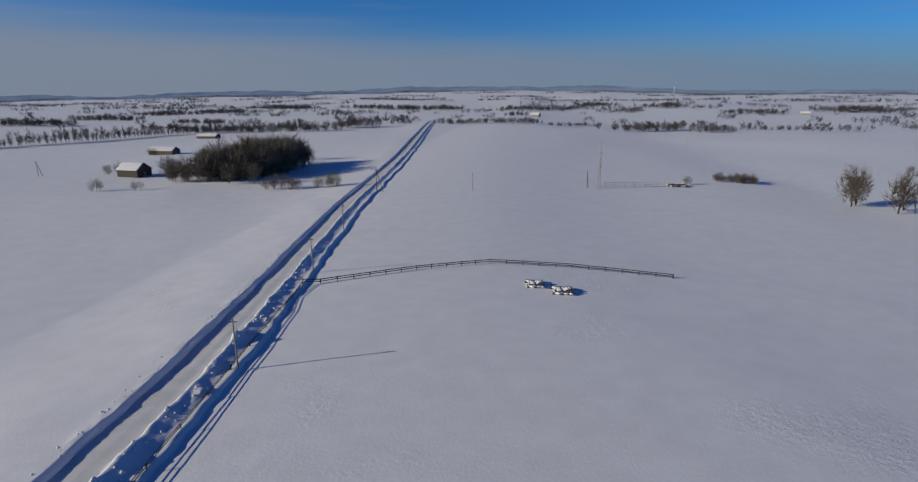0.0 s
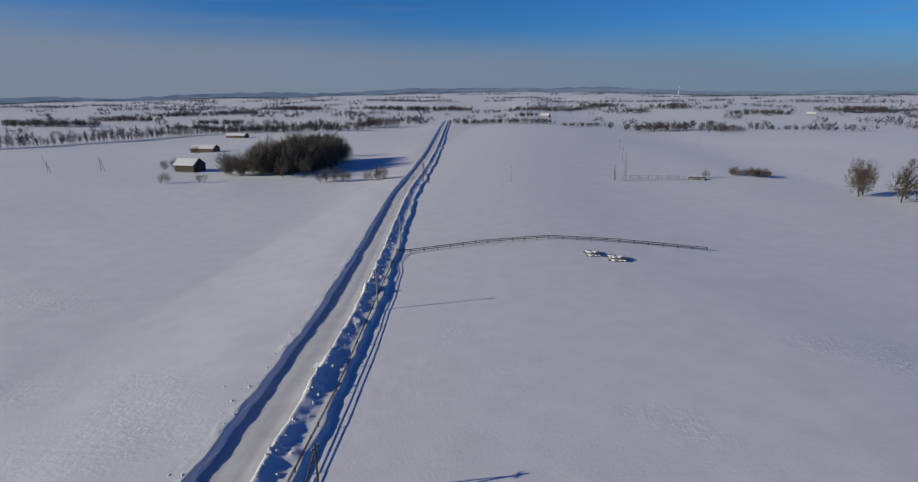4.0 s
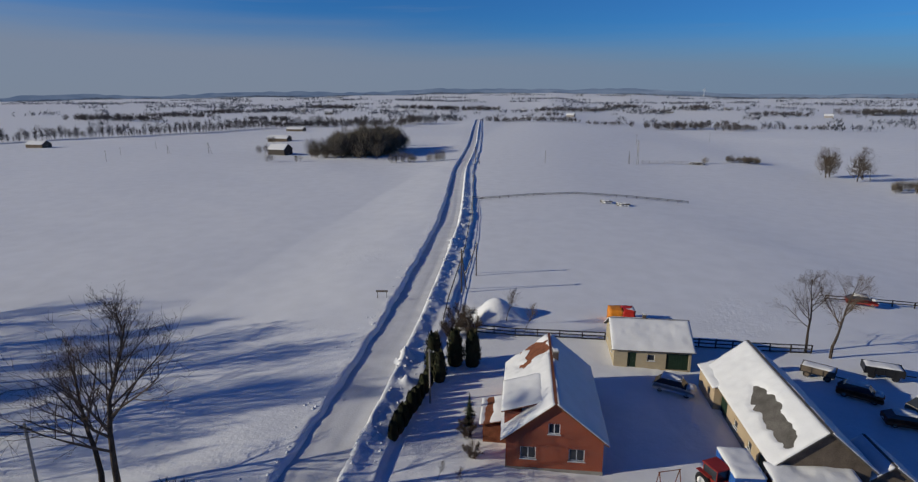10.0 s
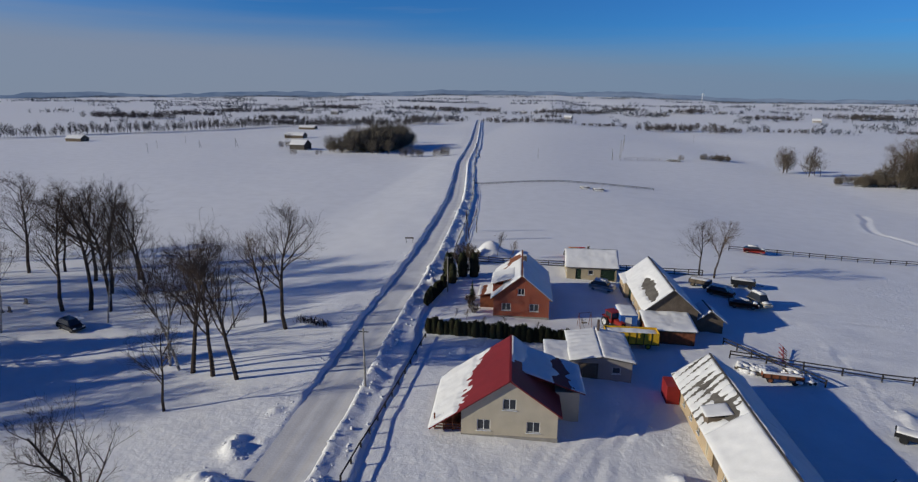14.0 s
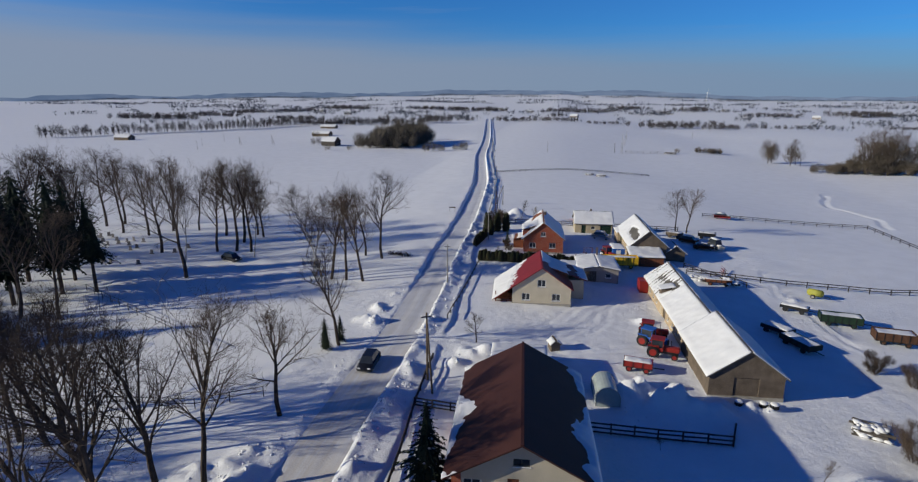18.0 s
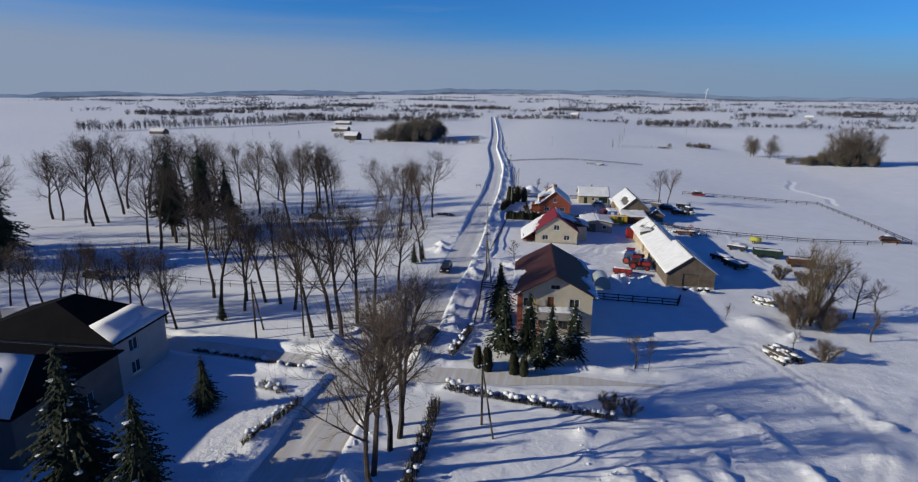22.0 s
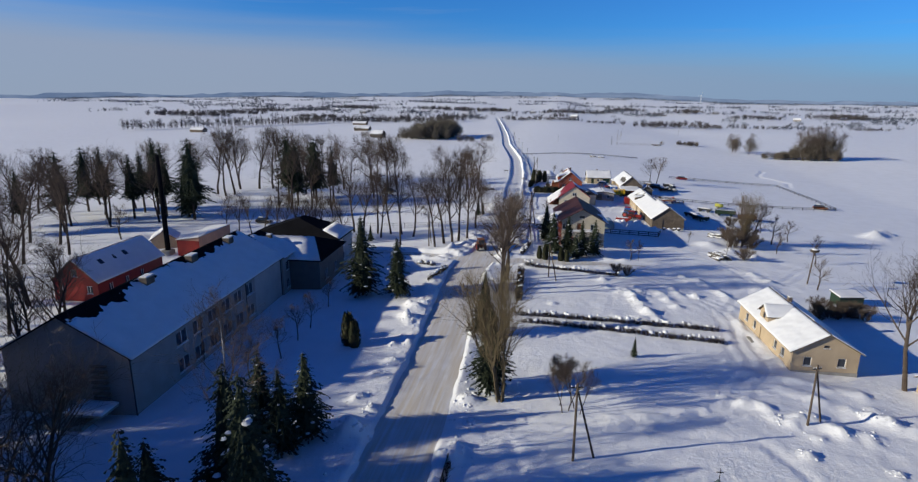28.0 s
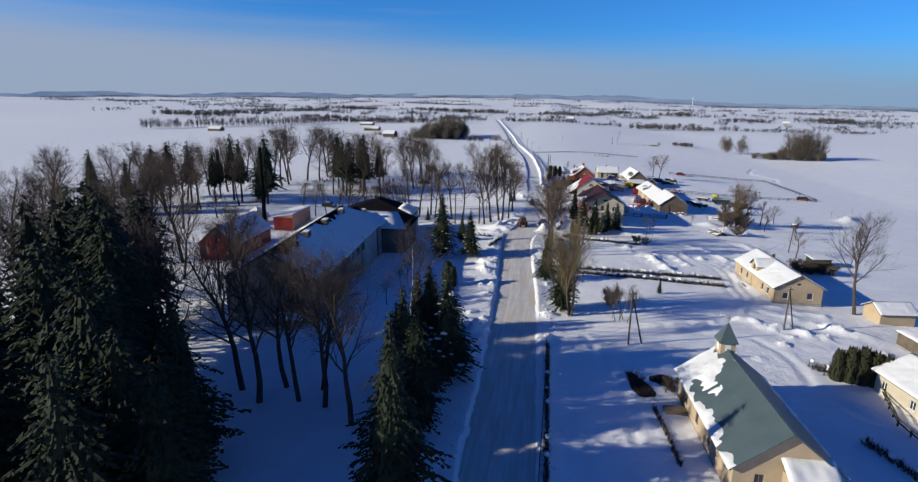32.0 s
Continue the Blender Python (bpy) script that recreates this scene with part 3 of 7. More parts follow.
# ---- trees ----
def bare_tree(seed, height, spread, stems=1, trunk_r=0.22, lean=0.05, twigs=True):
    """Trunk with limbs and a crown of fine bare twigs: two bmeshes."""
    rng = random.Random(seed)
    trunk, crown = bmesh.new(), bmesh.new()

    def grow_branch(p, d, length, r, level):
        pts, rad = [p.copy()], [r]
        segs = (6, 4, 3, 2, 1)[level]
        for i in range(segs):
            d = (d + Vector((rng.gauss(0, 0.1), rng.gauss(0, 0.1), rng.gauss((0, 0.07, 0.03, 0.0, 0.0)[level], 0.08)))).normalized()
            p = p + d * (length / segs)
            pts.append(p.copy())
            rad.append(r * (1 - (0.8 if level == 0 else 0.65) * (i + 1) / segs))
        tube(trunk if level == 0 else crown, pts, rad, 7 if level == 0 else (5 if level == 1 else 3), level == 0)
        if level >= 4 or (level >= 3 and not twigs):
            return
        n = (14, 7, 3, 3)[level] + rng.randint(0, 2)
        low = 0.36 if stems == 1 else (0.2 if stems < 7 else 0.06)
        for k in range(n):
            f = (low + (0.99 - low) * (k + rng.random()) / n) if level == 0 else (0.18 + 0.82 * (k + rng.random()) / n)
            j = min(int(f * segs), segs - 1)
            q = pts[j].lerp(pts[j + 1], f * segs - j)
            ax = (pts[j + 1] - pts[j]).normalized()
            side = ax.orthogonal().normalized()
            side.rotate(Matrix.Rotation(rng.random() * 6.283, 3, ax))
            ang = rng.uniform(0.55, 1.0) * (0.9 if level else spread)
            nd = (ax * math.cos(ang) + side * math.sin(ang) + Vector((0, 0, 0.08))).normalized()
            ln = length * ((0.44 - 0.32 * max(0, f - 0.45) / 0.55 - 0.5 * max(0, 0.45 - f)) if level == 0 else 0.5) * rng.uniform(0.75, 1.2)
            grow_branch(q, nd, max(ln, 0.45), max(rad[j] * (0.5, 0.5, 0.48, 0.46)[level], 0.0105), level + 1)

    for s in range(stems):
        a = 6.283 * s / stems + seed
        off = Vector((math.cos(a), math.sin(a), 0)) * (0.3 if stems > 1 else 0)
        d = Vector((math.cos(a) * (0.12 if stems < 7 else 0.4) * (stems > 1) + rng.gauss(0, lean), math.sin(a) * (0.12 if stems < 7 else 0.4) * (stems > 1) + rng.gauss(0, lean), 1)).normalized()
        grow_branch(off + Vector((0, 0, -0.4)), d, height * rng.uniform(0.86, 0.95), trunk_r * rng.uniform(0.8, 1.1), 0)
    return trunk, crown


def tree_model(name, seed, height, spread, stems=1, trunk_r=0.22, label="", bark=None, twigs=True, twig=None):
    root = thing(name, pose(0, 0, -500), label, "tree")
    t, c = bare_tree(seed, height, spread, stems, trunk_r, twigs=twigs)
    part("trunk", t, bark or BARK, root)
    part("crown", c, twig or TREETWIG, root, "fine bare twigs")
    return root


def conifer(seed, height, radius, droop=0.25, dense=1.0, bare=0.06):
    """A spruce: tapered trunk, a dark inner mass and tiers of drooping boughs of many small needle blades."""
    rng = random.Random(seed)
    trunk, crown = bmesh.new(), bmesh.new()
    tube(trunk, [(0, 0, -0.3), (0, 0, height * 0.5), (0, 0, height)], [height * 0.018, height * 0.011, 0.02], 6)
    k = 9
    prof = [(bare + 0.01, 0.2), (bare + 0.1, 0.46), (bare + 0.34, 0.38), (0.72, 0.2), (0.93, 0.04)]
    rings = [[crown.verts.new((math.cos(6.283 * j / k + f) * radius * r * rng.uniform(0.8, 1.15), math.sin(6.283 * j / k + f) * radius * r * rng.uniform(0.8, 1.15), f * height)) for j in range(k)] for f, r in prof]
    for r0, r1 in zip(rings, rings[1:]):
        for j in range(k):
            crown.faces.new((r0[j], r0[(j + 1) % k], r1[(j + 1) % k], r1[j]))
    z = height * (bare + 0.03)
    p1, p2 = rng.random() * 6.283, rng.random() * 6.283
    while z < height * 0.99:
        f = 1 - z / height
        h01 = (z / height - bare) / (1 - bare)
        full = min(1, 0.45 + h01 / 0.22) if bare > 0.1 else 0.6 + 0.4 * min(1, h01 / 0.16)
        reach = radius * ((1 - h01) ** (0.52 if bare > 0.1 else 0.7)) * rng.uniform(0.72, 1.12) * full + 0.12
        n = max(4, int((6 + 10 * (1 - h01)) * dense))
        for q in range(n):
            a = 6.283 * (q + rng.random() * 0.9) / n
            r = reach * rng.uniform(0.55, 1.2) * (1 + 0.2 * math.sin(2 * a + p1 + 7 * h01) + 0.16 * math.sin(3 * a + p2 - 13 * h01))
            dx, dy = math.cos(a), math.sin(a)
            m = max(2, int(r * 3.0))
            lift = rng.uniform(-0.25, 0.25)
            for j in range(m):
                s = 0.3 + 0.7 * (j + 0.5 + rng.uniform(-0.3, 0.3)) / m
                px, py = dx * r * s, dy * r * s
                pz = z + lift - droop * r * s * s + rng.uniform(-0.12, 0.16)
                w = (0.19 + 0.05 * r) * rng.uniform(0.6, 1.3) * (1.15 - 0.45 * s)
                for side in (-1, 1):
                    sl = rng.uniform(0.45, 1.0) * side
                    v = [crown.verts.new(c) for c in ((px - dx * w * 0.7, py - dy * w * 0.7, pz + 0.1), (px + dx * w * 0.9, py + dy * w * 0.9, pz - 0.08 - 0.1 * w), (px + dx * w * 0.3 - dy * w * sl, py + dy * w * 0.3 + dx * w * sl, pz - w * rng.uniform(0.2, 0.9)))]
                    crown.faces.new(v)
        z += height * 0.016 + 0.06
    return trunk, crown


def conifer_model(name, seed, height, radius, label, snow=0.0, dense=1.0, droop=0.25, bare=0.06):
    root = thing(name, pose(0, 0, -500), label, "tree")
    t, c = conifer(seed, height, radius, droop, dense, bare)
    part("trunk", t, BARK, root)
    if snow:
        rng = random.Random(seed + 5)
        s = bmesh.new()
        for k in range(int(snow)):
            f = rng.random() ** 0.7
            z = height * (0.1 + 0.8 * (1 - f))
            r = radius * ((1 - z / height) ** 0.85) * rng.uniform(0.5, 1.0)
            a = rng.random() * 6.283
            w = rng.uniform(0.2, 0.55)
            ca, sa = math.cos(a), math.sin(a)
            ring = [s.verts.new((ca * r + w * math.cos(q) * (1 if i % 2 else 0.7), sa * r + w * math.sin(q), z - 0.2 * r * 0.5 + 0.05 * rng.random())) for i, q in enumerate(6.283 * j / 6 for j in range(6))]
            topv = s.verts.new((ca * r * 0.95, sa * r * 0.95, z + 0.16 - 0.1 * r))
            for j in range(6):
                s.faces.new((ring[j], ring[(j + 1) % 6], topv))
        tagged(part("snow_load", s, ROOFSNOW, root, "clumps of snow on the boughs"), kind="stuff")
    part("crown", c, NEEDLE, root)
    return root


def place(model, x, y, scale=1.0, turn=0.0, sink=0.0, sz=None):
    m = pose(x, y, gz(x, y) - sink, 0, 0, turn) @ Matrix.Diagonal((scale, scale, sz or scale, 1))
    return copy_thing(model, m)


# side road at the junction
sxs, sus = np.arange(-75, 27, 1.0), np.linspace(-1.9, 1.9, 7)
SX, SU = np.meshgrid(sxs, sus, indexing="ij")
SY = -147.4 + np.where(SX < -8, -0.16, 0.12) * (SX + 8) + SU * (1 - 0.85 * step(6, 25, SX) + 0.12 * vnoise(SX, SU * 0, 3, 25))
SZ = base_z(SX, SY) + 0.07 + 0.02 * vnoise(SX, SY, 2, 21)
si = (np.arange(len(sxs) - 1)[:, None] * 7 + np.arange(6)[None, :]).ravel()
tagged(new("side_road", grid_mesh("side_road", np.stack([SX, SY, SZ], -1).reshape(-1, 3), np.stack([si, si + 7, si + 8, si + 1], -1), ROAD)), "narrow side road of trodden snow", "road", kind="structure")


# ---- buildings ----
def clip_poly(poly, a, b, c):
    """The part of a polygon where a*u + b*v <= c."""
    out = []
    for p, q in zip(poly, poly[1:] + poly[:1]):
        dp, dq = a * p[0] + b * p[1] - c, a * q[0] + b * q[1] - c
        if dp <= 0:
            out.append(p)
        if dp * dq < 0:
            t = dp / (dp - dq)
            out.append((p[0] + t * (q[0] - p[0]), p[1] + t * (q[1] - p[1])))
    return out


def wall_bm(width, eave, ridge, holes, thick=0.3):
    """A wall in the xz plane, outer face at y = 0, with a gable when ridge > eave and real openings."""
    bm = bmesh.new()
    h = width / 2
    us = sorted({-h, h, 0.0} | {u for a, b, _, _ in holes for u in (a, b)})
    vs = sorted({0.0, eave, max(ridge, eave)} | {v for _, _, a, b in holes for v in (a, b)})
    slope = (ridge - eave) / h
    for u0, u1 in zip(us, us[1:]):
        for v0, v1 in zip(vs, vs[1:]):
            mu, mv = (u0 + u1) / 2, (v0 + v1) / 2
            if any(a < mu < b and c < mv < d for a, b, c, d in holes):
                continue
            poly = [(u0, v0), (u1, v0), (u1, v1), (u0, v1)]
            if ridge > eave:
                poly = clip_poly(poly, slope, 1, eave + slope * h)
                poly = clip_poly(poly, -slope, 1, eave + slope * h) if poly else poly
            if len(poly) < 3:
                continue
            bm.faces.new([bm.verts.new((u, 0, v)) for u, v in poly])
            bm.faces.new([bm.verts.new((u, thick, v)) for u, v in poly[::-1]])
    for a, b, c, d in holes:
        for p, q in (((a, c), (b, c)), ((b, c), (b, d)), ((b, d), (a, d)), ((a, d), (a, c))):
            bm.faces.new([bm.verts.new(v) for v in ((p[0], 0, p[1]), (p[0], thick, p[1]), (q[0], thick, q[1]), (q[0], 0, q[1]))])
    bmesh.ops.remove_doubles(bm, verts=list(bm.verts), dist=1e-4)
    rim = [e for e in bm.edges if len(e.link_faces) == 1 and e.verts[0].co.y < 1e-3 and e.verts[1].co.y < 1e-3]
    for e in rim:
        p, q = e.verts[0].co, e.verts[1].co
        bm.faces.new([bm.verts.new(v) for v in (p, q, (q.x, thick, q.z), (p.x, thick, p.z))])
    bmesh.ops.remove_doubles(bm, verts=list(bm.verts), dist=1e-4)
    return bm


def window(parent, m, u, z, w, h, frame_mat=None, mullions=1, depth=0.1, sill=True):
    """A window set into its opening: frame, panes, sill."""
    root = new("window")
    root.parent = parent
    root.matrix_local = m @ pose(u + w / 2, depth, z)
    bm = bmesh.new()
    t = 0.07
    for x0, x1, z0, z1 in ((-w / 2, w / 2, 0, t), (-w / 2, w / 2, h - t, h), (-w / 2, -w / 2 + t, t, h - t), (w / 2 - t, w / 2, t, h - t)):
        box(bm, x0, x1, -0.02, 0.06, z0, z1)
    for k in range(mullions):
        x = -w / 2 + w * (k + 1) / (mullions + 1)
        box(bm, x - t / 2, x + t / 2, -0.015, 0.055, t, h - t)
    part("frame", bm, frame_mat or WHITE, root)
    for k in range(mullions + 1):
        x0, x1 = -w / 2 + w * k / (mullions + 1) + t * 0.6, -w / 2 + w * (k + 1) / (mullions + 1) - t * 0.6
        part("pane", box_bm(x0, x1, 0.01, 0.03, t * 0.8, h - t * 0.8), GLASS, root)
    if sill:
        part("sill", box_bm(-w / 2 - 0.08, w / 2 + 0.08, -depth - 0.1, -0.02, -0.05, 0.0), ROOFSNOW, root, "snow-topped sill")
    return root


def slab(bm, a, b, c, d, t):
    """A slab over the quad a b c d, t thick upwards along its normal."""
    a, b, c, d = map(Vector, (a, b, c, d))
    n = (b - a).cross(d - a).normalized() * t
    v = [bm.verts.new(p) for p in (a, b, c, d, a + n, b + n, c + n, d + n)]
    for f in ((3, 2, 1, 0), (4, 5, 6, 7), (0, 1, 5, 4), (1, 2, 6, 5), (2, 3, 7, 6), (3, 0, 4, 7)):
        bm.faces.new([v[i] for i in f])


def snow_sheet(a, b, c, d, thick, bare=None, seed=0, cell=0.22, rib=0.0):
    """A snow blanket over the quad a b c d; bare(s, t) > 0 where the roof shows, s along ab, t along ad."""
    a, b, c, d = map(Vector, (a, b, c, d))
    n = (b - a).cross(d - a).normalized()
    lu, lv = (b - a).length, (d - a).length
    nu, nv = max(3, int(lu / cell)), max(3, int(lv / cell))
    S, T = np.meshgrid(np.linspace(0, 1, nu + 1), np.linspace(0, 1, nv + 1))
    U, V = S * lu, T * lv
    h = thick * (0.85 + 0.3 * vnoise(U + seed * 31, V, 1.6, 31 + seed) + 0.15 * vnoise(U, V + seed * 17, 0.6, 32))
    if bare is not None:
        ragged = 0.10 * vnoise(U, V + seed * 13, 1.3, 33) + 0.07 * vnoise(U + seed, V, 0.5, 34)
        h = h * np.clip(-(bare(S, T) + ragged) * 9, -0.6, 1)
    rim = np.minimum.reduce([U, lu - U, V, lv - V])
    h = h * (0.55 + 0.45 * np.clip(rim / 0.35, 0, 1))
    if rib:
        h = h + rib * np.sin(U * 2 * np.pi / 1.1) * (h > 0)
    P = np.array(a)[None, None] + S[..., None] * (np.array(b) - np.array(a)) + T[..., None] * (np.array(d) - np.array(a)) + h[..., None] * np.array(n)
    vs = P.reshape(-1, 3)
    i = (np.arange(nv)[:, None] * (nu + 1) + np.arange(nu)[None, :]).ravel()
    q = np.stack([i, i + 1, i + nu + 2, i + nu + 1], -1)
    keep = (h.reshape(-1)[q] > -0.02).any(1)
    q = q[keep]
    # skirt down to the roof round the rim
    ring = list(range(nu + 1)) + [k * (nu + 1) + nu for k in range(1, nv + 1)] + [nv * (nu + 1) + k for k in range(nu - 1, -1, -1)] + [k * (nu + 1) for k in range(nv - 1, 0, -1)]
    flat = (np.array(a)[None, None] + S[..., None] * (np.array(b) - np.array(a)) + T[..., None] * (np.array(d) - np.array(a))).reshape(-1, 3)
    base = len(vs)
    vs = np.concatenate([vs, flat[ring]])
    m = len(ring)
    hr = h.reshape(-1)[ring]
    sk = [(ring[k], base + k, base + (k + 1) % m, ring[(k + 1) % m]) for k in range(m) if hr[k] > 0.02 and hr[(k + 1) % m] > 0.02]
    if sk:
        q = np.concatenate([q, np.array(sk)])
    return grid_mesh("snow_cover", vs, q, ROOFSNOW)


def snow_part(parent, *args, **kw):
    ob = new("snow_cover", snow_sheet(*args, **kw))
    ob.parent = parent
    ob["label"] = "thick smooth snow on the roof"
    return ob


def roof_slopes(root, W, L, eave, ridge, mat, over=0.35, front=0.35, thick=0.12, snow=(0.22, 0.22), bare=(None, None), seed=0, cut=(None, None), rib=0.0, left_over=None):
    """Two roof slopes along y with snow; returns nothing. left_over widens the left eave."""
    s = (ridge - eave) / (W / 2)
    for k, sign in enumerate((-1, 1)):
        o = (left_over if (k == 0 and left_over is not None) else over)
        y0, y1 = -L / 2 - front, L / 2 + front
        lo = (sign * (W / 2 + o), eave - s * o)
        # corner order so that the normal points up
        A, B = (lo[0], y0, lo[1] + 0.02), (lo[0], y1, lo[1] + 0.02)
        C, D = (0, y1, ridge + 0.02), (0, y0, ridge + 0.02)
        quad = (B, A, D, C) if sign < 0 else (A, B, C, D)
        bm = bmesh.new()
        slab(bm, *quad, thick)
        part("roof_slope", bm, mat, root)
        if snow[k]:
            up = (Vector(quad[1]) - Vector(quad[0])).cross(Vector(quad[3]) - Vector(quad[0])).normalized() * (thick + 0.006)
            inset = [Vector(p) + up for p in quad]
            snow_part(root, *inset, snow[k], bare[k], seed + k, rib=rib)
    part("ridge_cap", box_bm(-0.12, 0.12, -L / 2 - front, L / 2 + front, ridge + thick, ridge + thick + 0.09), mat, root)


def chimney(root, x, y, z0, z1, w=0.5, d=0.5, mat=None, snow=True):
    ch = new("chimney")
    ch.parent = root
    part("chimney_shaft", bevelled(box_bm(x - w / 2, x + w / 2, y - d / 2, y + d / 2, z0, z1), 0.02), mat or CHIMNEY, ch)
    part("cap", box_bm(x - w / 2 - 0.06, x + w / 2 + 0.06, y - d / 2 - 0.06, y + d / 2 + 0.06, z1, z1 + 0.08), CONCRETE, ch)
    if snow:
        part("snow_cover", bevelled(box_bm(x - w / 2, x + w / 2, y - d / 2, y + d / 2, z1 + 0.08, z1 + 0.22), 0.05), ROOFSNOW, ch)
    return ch


SIDES = {"front": lambda W, L: pose(0, -L / 2, 0), "back": lambda W, L: pose(0, L / 2, 0, 0, 0, 180), "left": lambda W, L: pose(-W / 2, 0, 0, 0, 0, -90), "right": lambda W, L: pose(W / 2, 0, 0, 0, 0, 90)}


def walls(root, W, L, eave, ridge, mats, holes, below=0.6):
    """Four walls with openings. holes: side -> [(u, z, w, h, kind)], u from the wall's middle."""
    for side, make in SIDES.items():
        m = make(W, L)
        gable = side in ("front", "back")
        width = W if gable else L - 0.6
        rects = [(u, u + w, z + below, z + h + below) for u, z, w, h, _ in holes.get(side, [])]
        bm = wall_bm(width, eave + below, (ridge if gable else eave) + below, rects)
        ob = part("wall", bm, mats.get(side, mats["front"]), root)
        ob.matrix_local = m @ pose(0, 0, -below)
        for u, z, w, h, kind in holes.get(side, []):
            if kind.startswith("w"):
                window(root, m, u, z, w, h, WHITE if "w2" not in kind else OLDWOOD, 0 if "0" in kind else (2 if "3" in kind else 1))
            else:
                mat = {"dg": GREEN, "dr": RUST, "db": OLDWOOD, "dw": WHITE}[kind]
                d = new("door")
                d.parent = root
                d.matrix_local = m @ pose(u + w / 2, 0.12, z)
                nb = max(3, int(w / 0.3))
                for j in range(nb):
                    part("board", box_bm(-w / 2 + w * j / nb + 0.006, -w / 2 + w * (j + 1) / nb - 0.006, 0, 0.05, 0, h), mat, d)
                part("handle", box_bm(w / 2 - 0.2, w / 2 - 0.08, -0.05, 0.0, 1.0, 1.04), DARKMETAL, d)
    part("plinth", box_bm(-W / 2 - 0.04, W / 2 + 0.04, -L / 2 - 0.04, L / 2 + 0.04, -below, 0.22), CONCRETE, root) if eave > 2.6 else None


def gabled(name, x, y, yaw, W, L, eave, ridge, label, mats, roof, holes, zoff=0.0, category="house", **kw):
    root = thing(name, pose(x, y, gz(x, y) * 0 + float(base_z(x, y)) + zoff, 0, 0, yaw), label, category)
    walls(root, W, L, eave, ridge, mats, holes)
    roof_slopes(root, W, L, eave, ridge, roof, **kw)
    return root


def brick_material(name, c1, c2, mortar):
    m = material(name, c1, 0.9, 0, 0.15, 0.8, 0.2)
    n, l = m.node_tree.nodes, m.node_tree.links
    b = n["Principled BSDF"]
    tex, tc = n.new("ShaderNodeTexBrick"), n.new("ShaderNodeTexCoord")
    mp = n.new("ShaderNodeMapping")
    mp.inputs["Rotation"].default_value = (radians(90), 0, 0)
    l.new(tc.outputs["Object"], mp.inputs["Vector"])
    l.new(mp.outputs["Vector"], tex.inputs["Vector"])
    tex.inputs["Color1"].default_value, tex.inputs["Color2"].default_value, tex.inputs["Mortar"].default_value = (*c1, 1), (*c2, 1), (*mortar, 1)
    tex.inputs["Scale"].default_value = 1.0
    tex.inputs["Brick Width"].default_value, tex.inputs["Row Height"].default_value, tex.inputs["Mortar Size"].default_value = 0.26, 0.075, 0.006
    mix = n.new("ShaderNodeMix")
    mix.data_type, mix.blend_type = "RGBA", "MULTIPLY"
    mix.inputs["Factor"].default_value = 0.35
    old = b.inputs["Base Color"].links[0].from_socket
    l.new(tex.outputs["Color"], mix.inputs["A"])
    l.new(old, mix.inputs["B"])
    l.new(mix.outputs["Result"], b.inputs["Base Color"])
    return m


BRICKS = brick_material("red_brickwork", (0.42, 0.10, 0.045), (0.33, 0.075, 0.04), (0.35, 0.28, 0.22))
PALEBRICKS = brick_material("pale_brickwork", (0.50, 0.43, 0.31), (0.44, 0.37, 0.26), (0.42, 0.38, 0.32))

# red-brick house with a steep roof
brick = gabled("brick_house", 12.3, -42.1, 3, 8.3, 14.0, 3.1, 6.5, "red-brick house with steep snowy roof and brown patch", {"front": BRICKS, "left": BRICKS}, RUST,
               {"front": [(-2.9, 1.1, 1.35, 1.15, "w"), (1.25, 1.1, 1.35, 1.15, "w"), (-0.55, 3.6, 1.0, 1.0, "w")], "left": [(-3, 1.0, 1.3, 1.2, "w"), (1, 1.0, 1.3, 1.2, "w")], "right": [(-4, 1.0, 1.3, 1.2, "w"), (2, 1.0, 1.3, 1.2, "w")]},
               bare=(lambda s, t: 0.16 - np.hypot((s - 0.17) / 0.8, (t - 0.62) / 1.5), None), seed=3)
chimney(brick, 0.4, 1.5, 5.6, 7.3, 0.55, 0.55)
dm = new("dormer")
dm.parent = brick
part("cheek", box_bm(-4.35, -1.2, -5.4, -0.6, 2.9, 4.6), BRICKS, dm)
bm = bmesh.new()
slab(bm, (-4.6, -0.3, 4.62), (-4.6, -5.7, 4.62), (-0.9, -5.7, 5.75), (-0.9, -0.3, 5.75), 0.1)
part("dormer_roof", bm, RUST, dm)
snow_part(dm, (-4.6, -0.3, 4.73), (-4.6, -5.7, 4.73), (-0.9, -5.7, 5.86), (-0.9, -0.3, 5.86), 0.2, seed=9)
# brown porch on the road side
porch = new("porch")
porch.parent = brick
part("porch_wall", box_bm(-6.4, -4.2, -3.5, 0.6, -0.3, 2.0), RUST, porch)
bm = bmesh.new()
slab(bm, (-6.7, 0.9, 2.0), (-6.7, -3.8, 2.0), (-4.1, -3.8, 2.6), (-4.1, 0.9, 2.6), 0.1)
part("porch_roof", bm, RUST, porch)
snow_part(porch, (-6.7, 0.9, 2.11), (-6.7, -3.8, 2.11), (-4.1, -3.8, 2.71), (-4.1, 0.9, 2.71), 0.18, lambda s, t: 0.1 - np.abs(t - 0.3), 5)

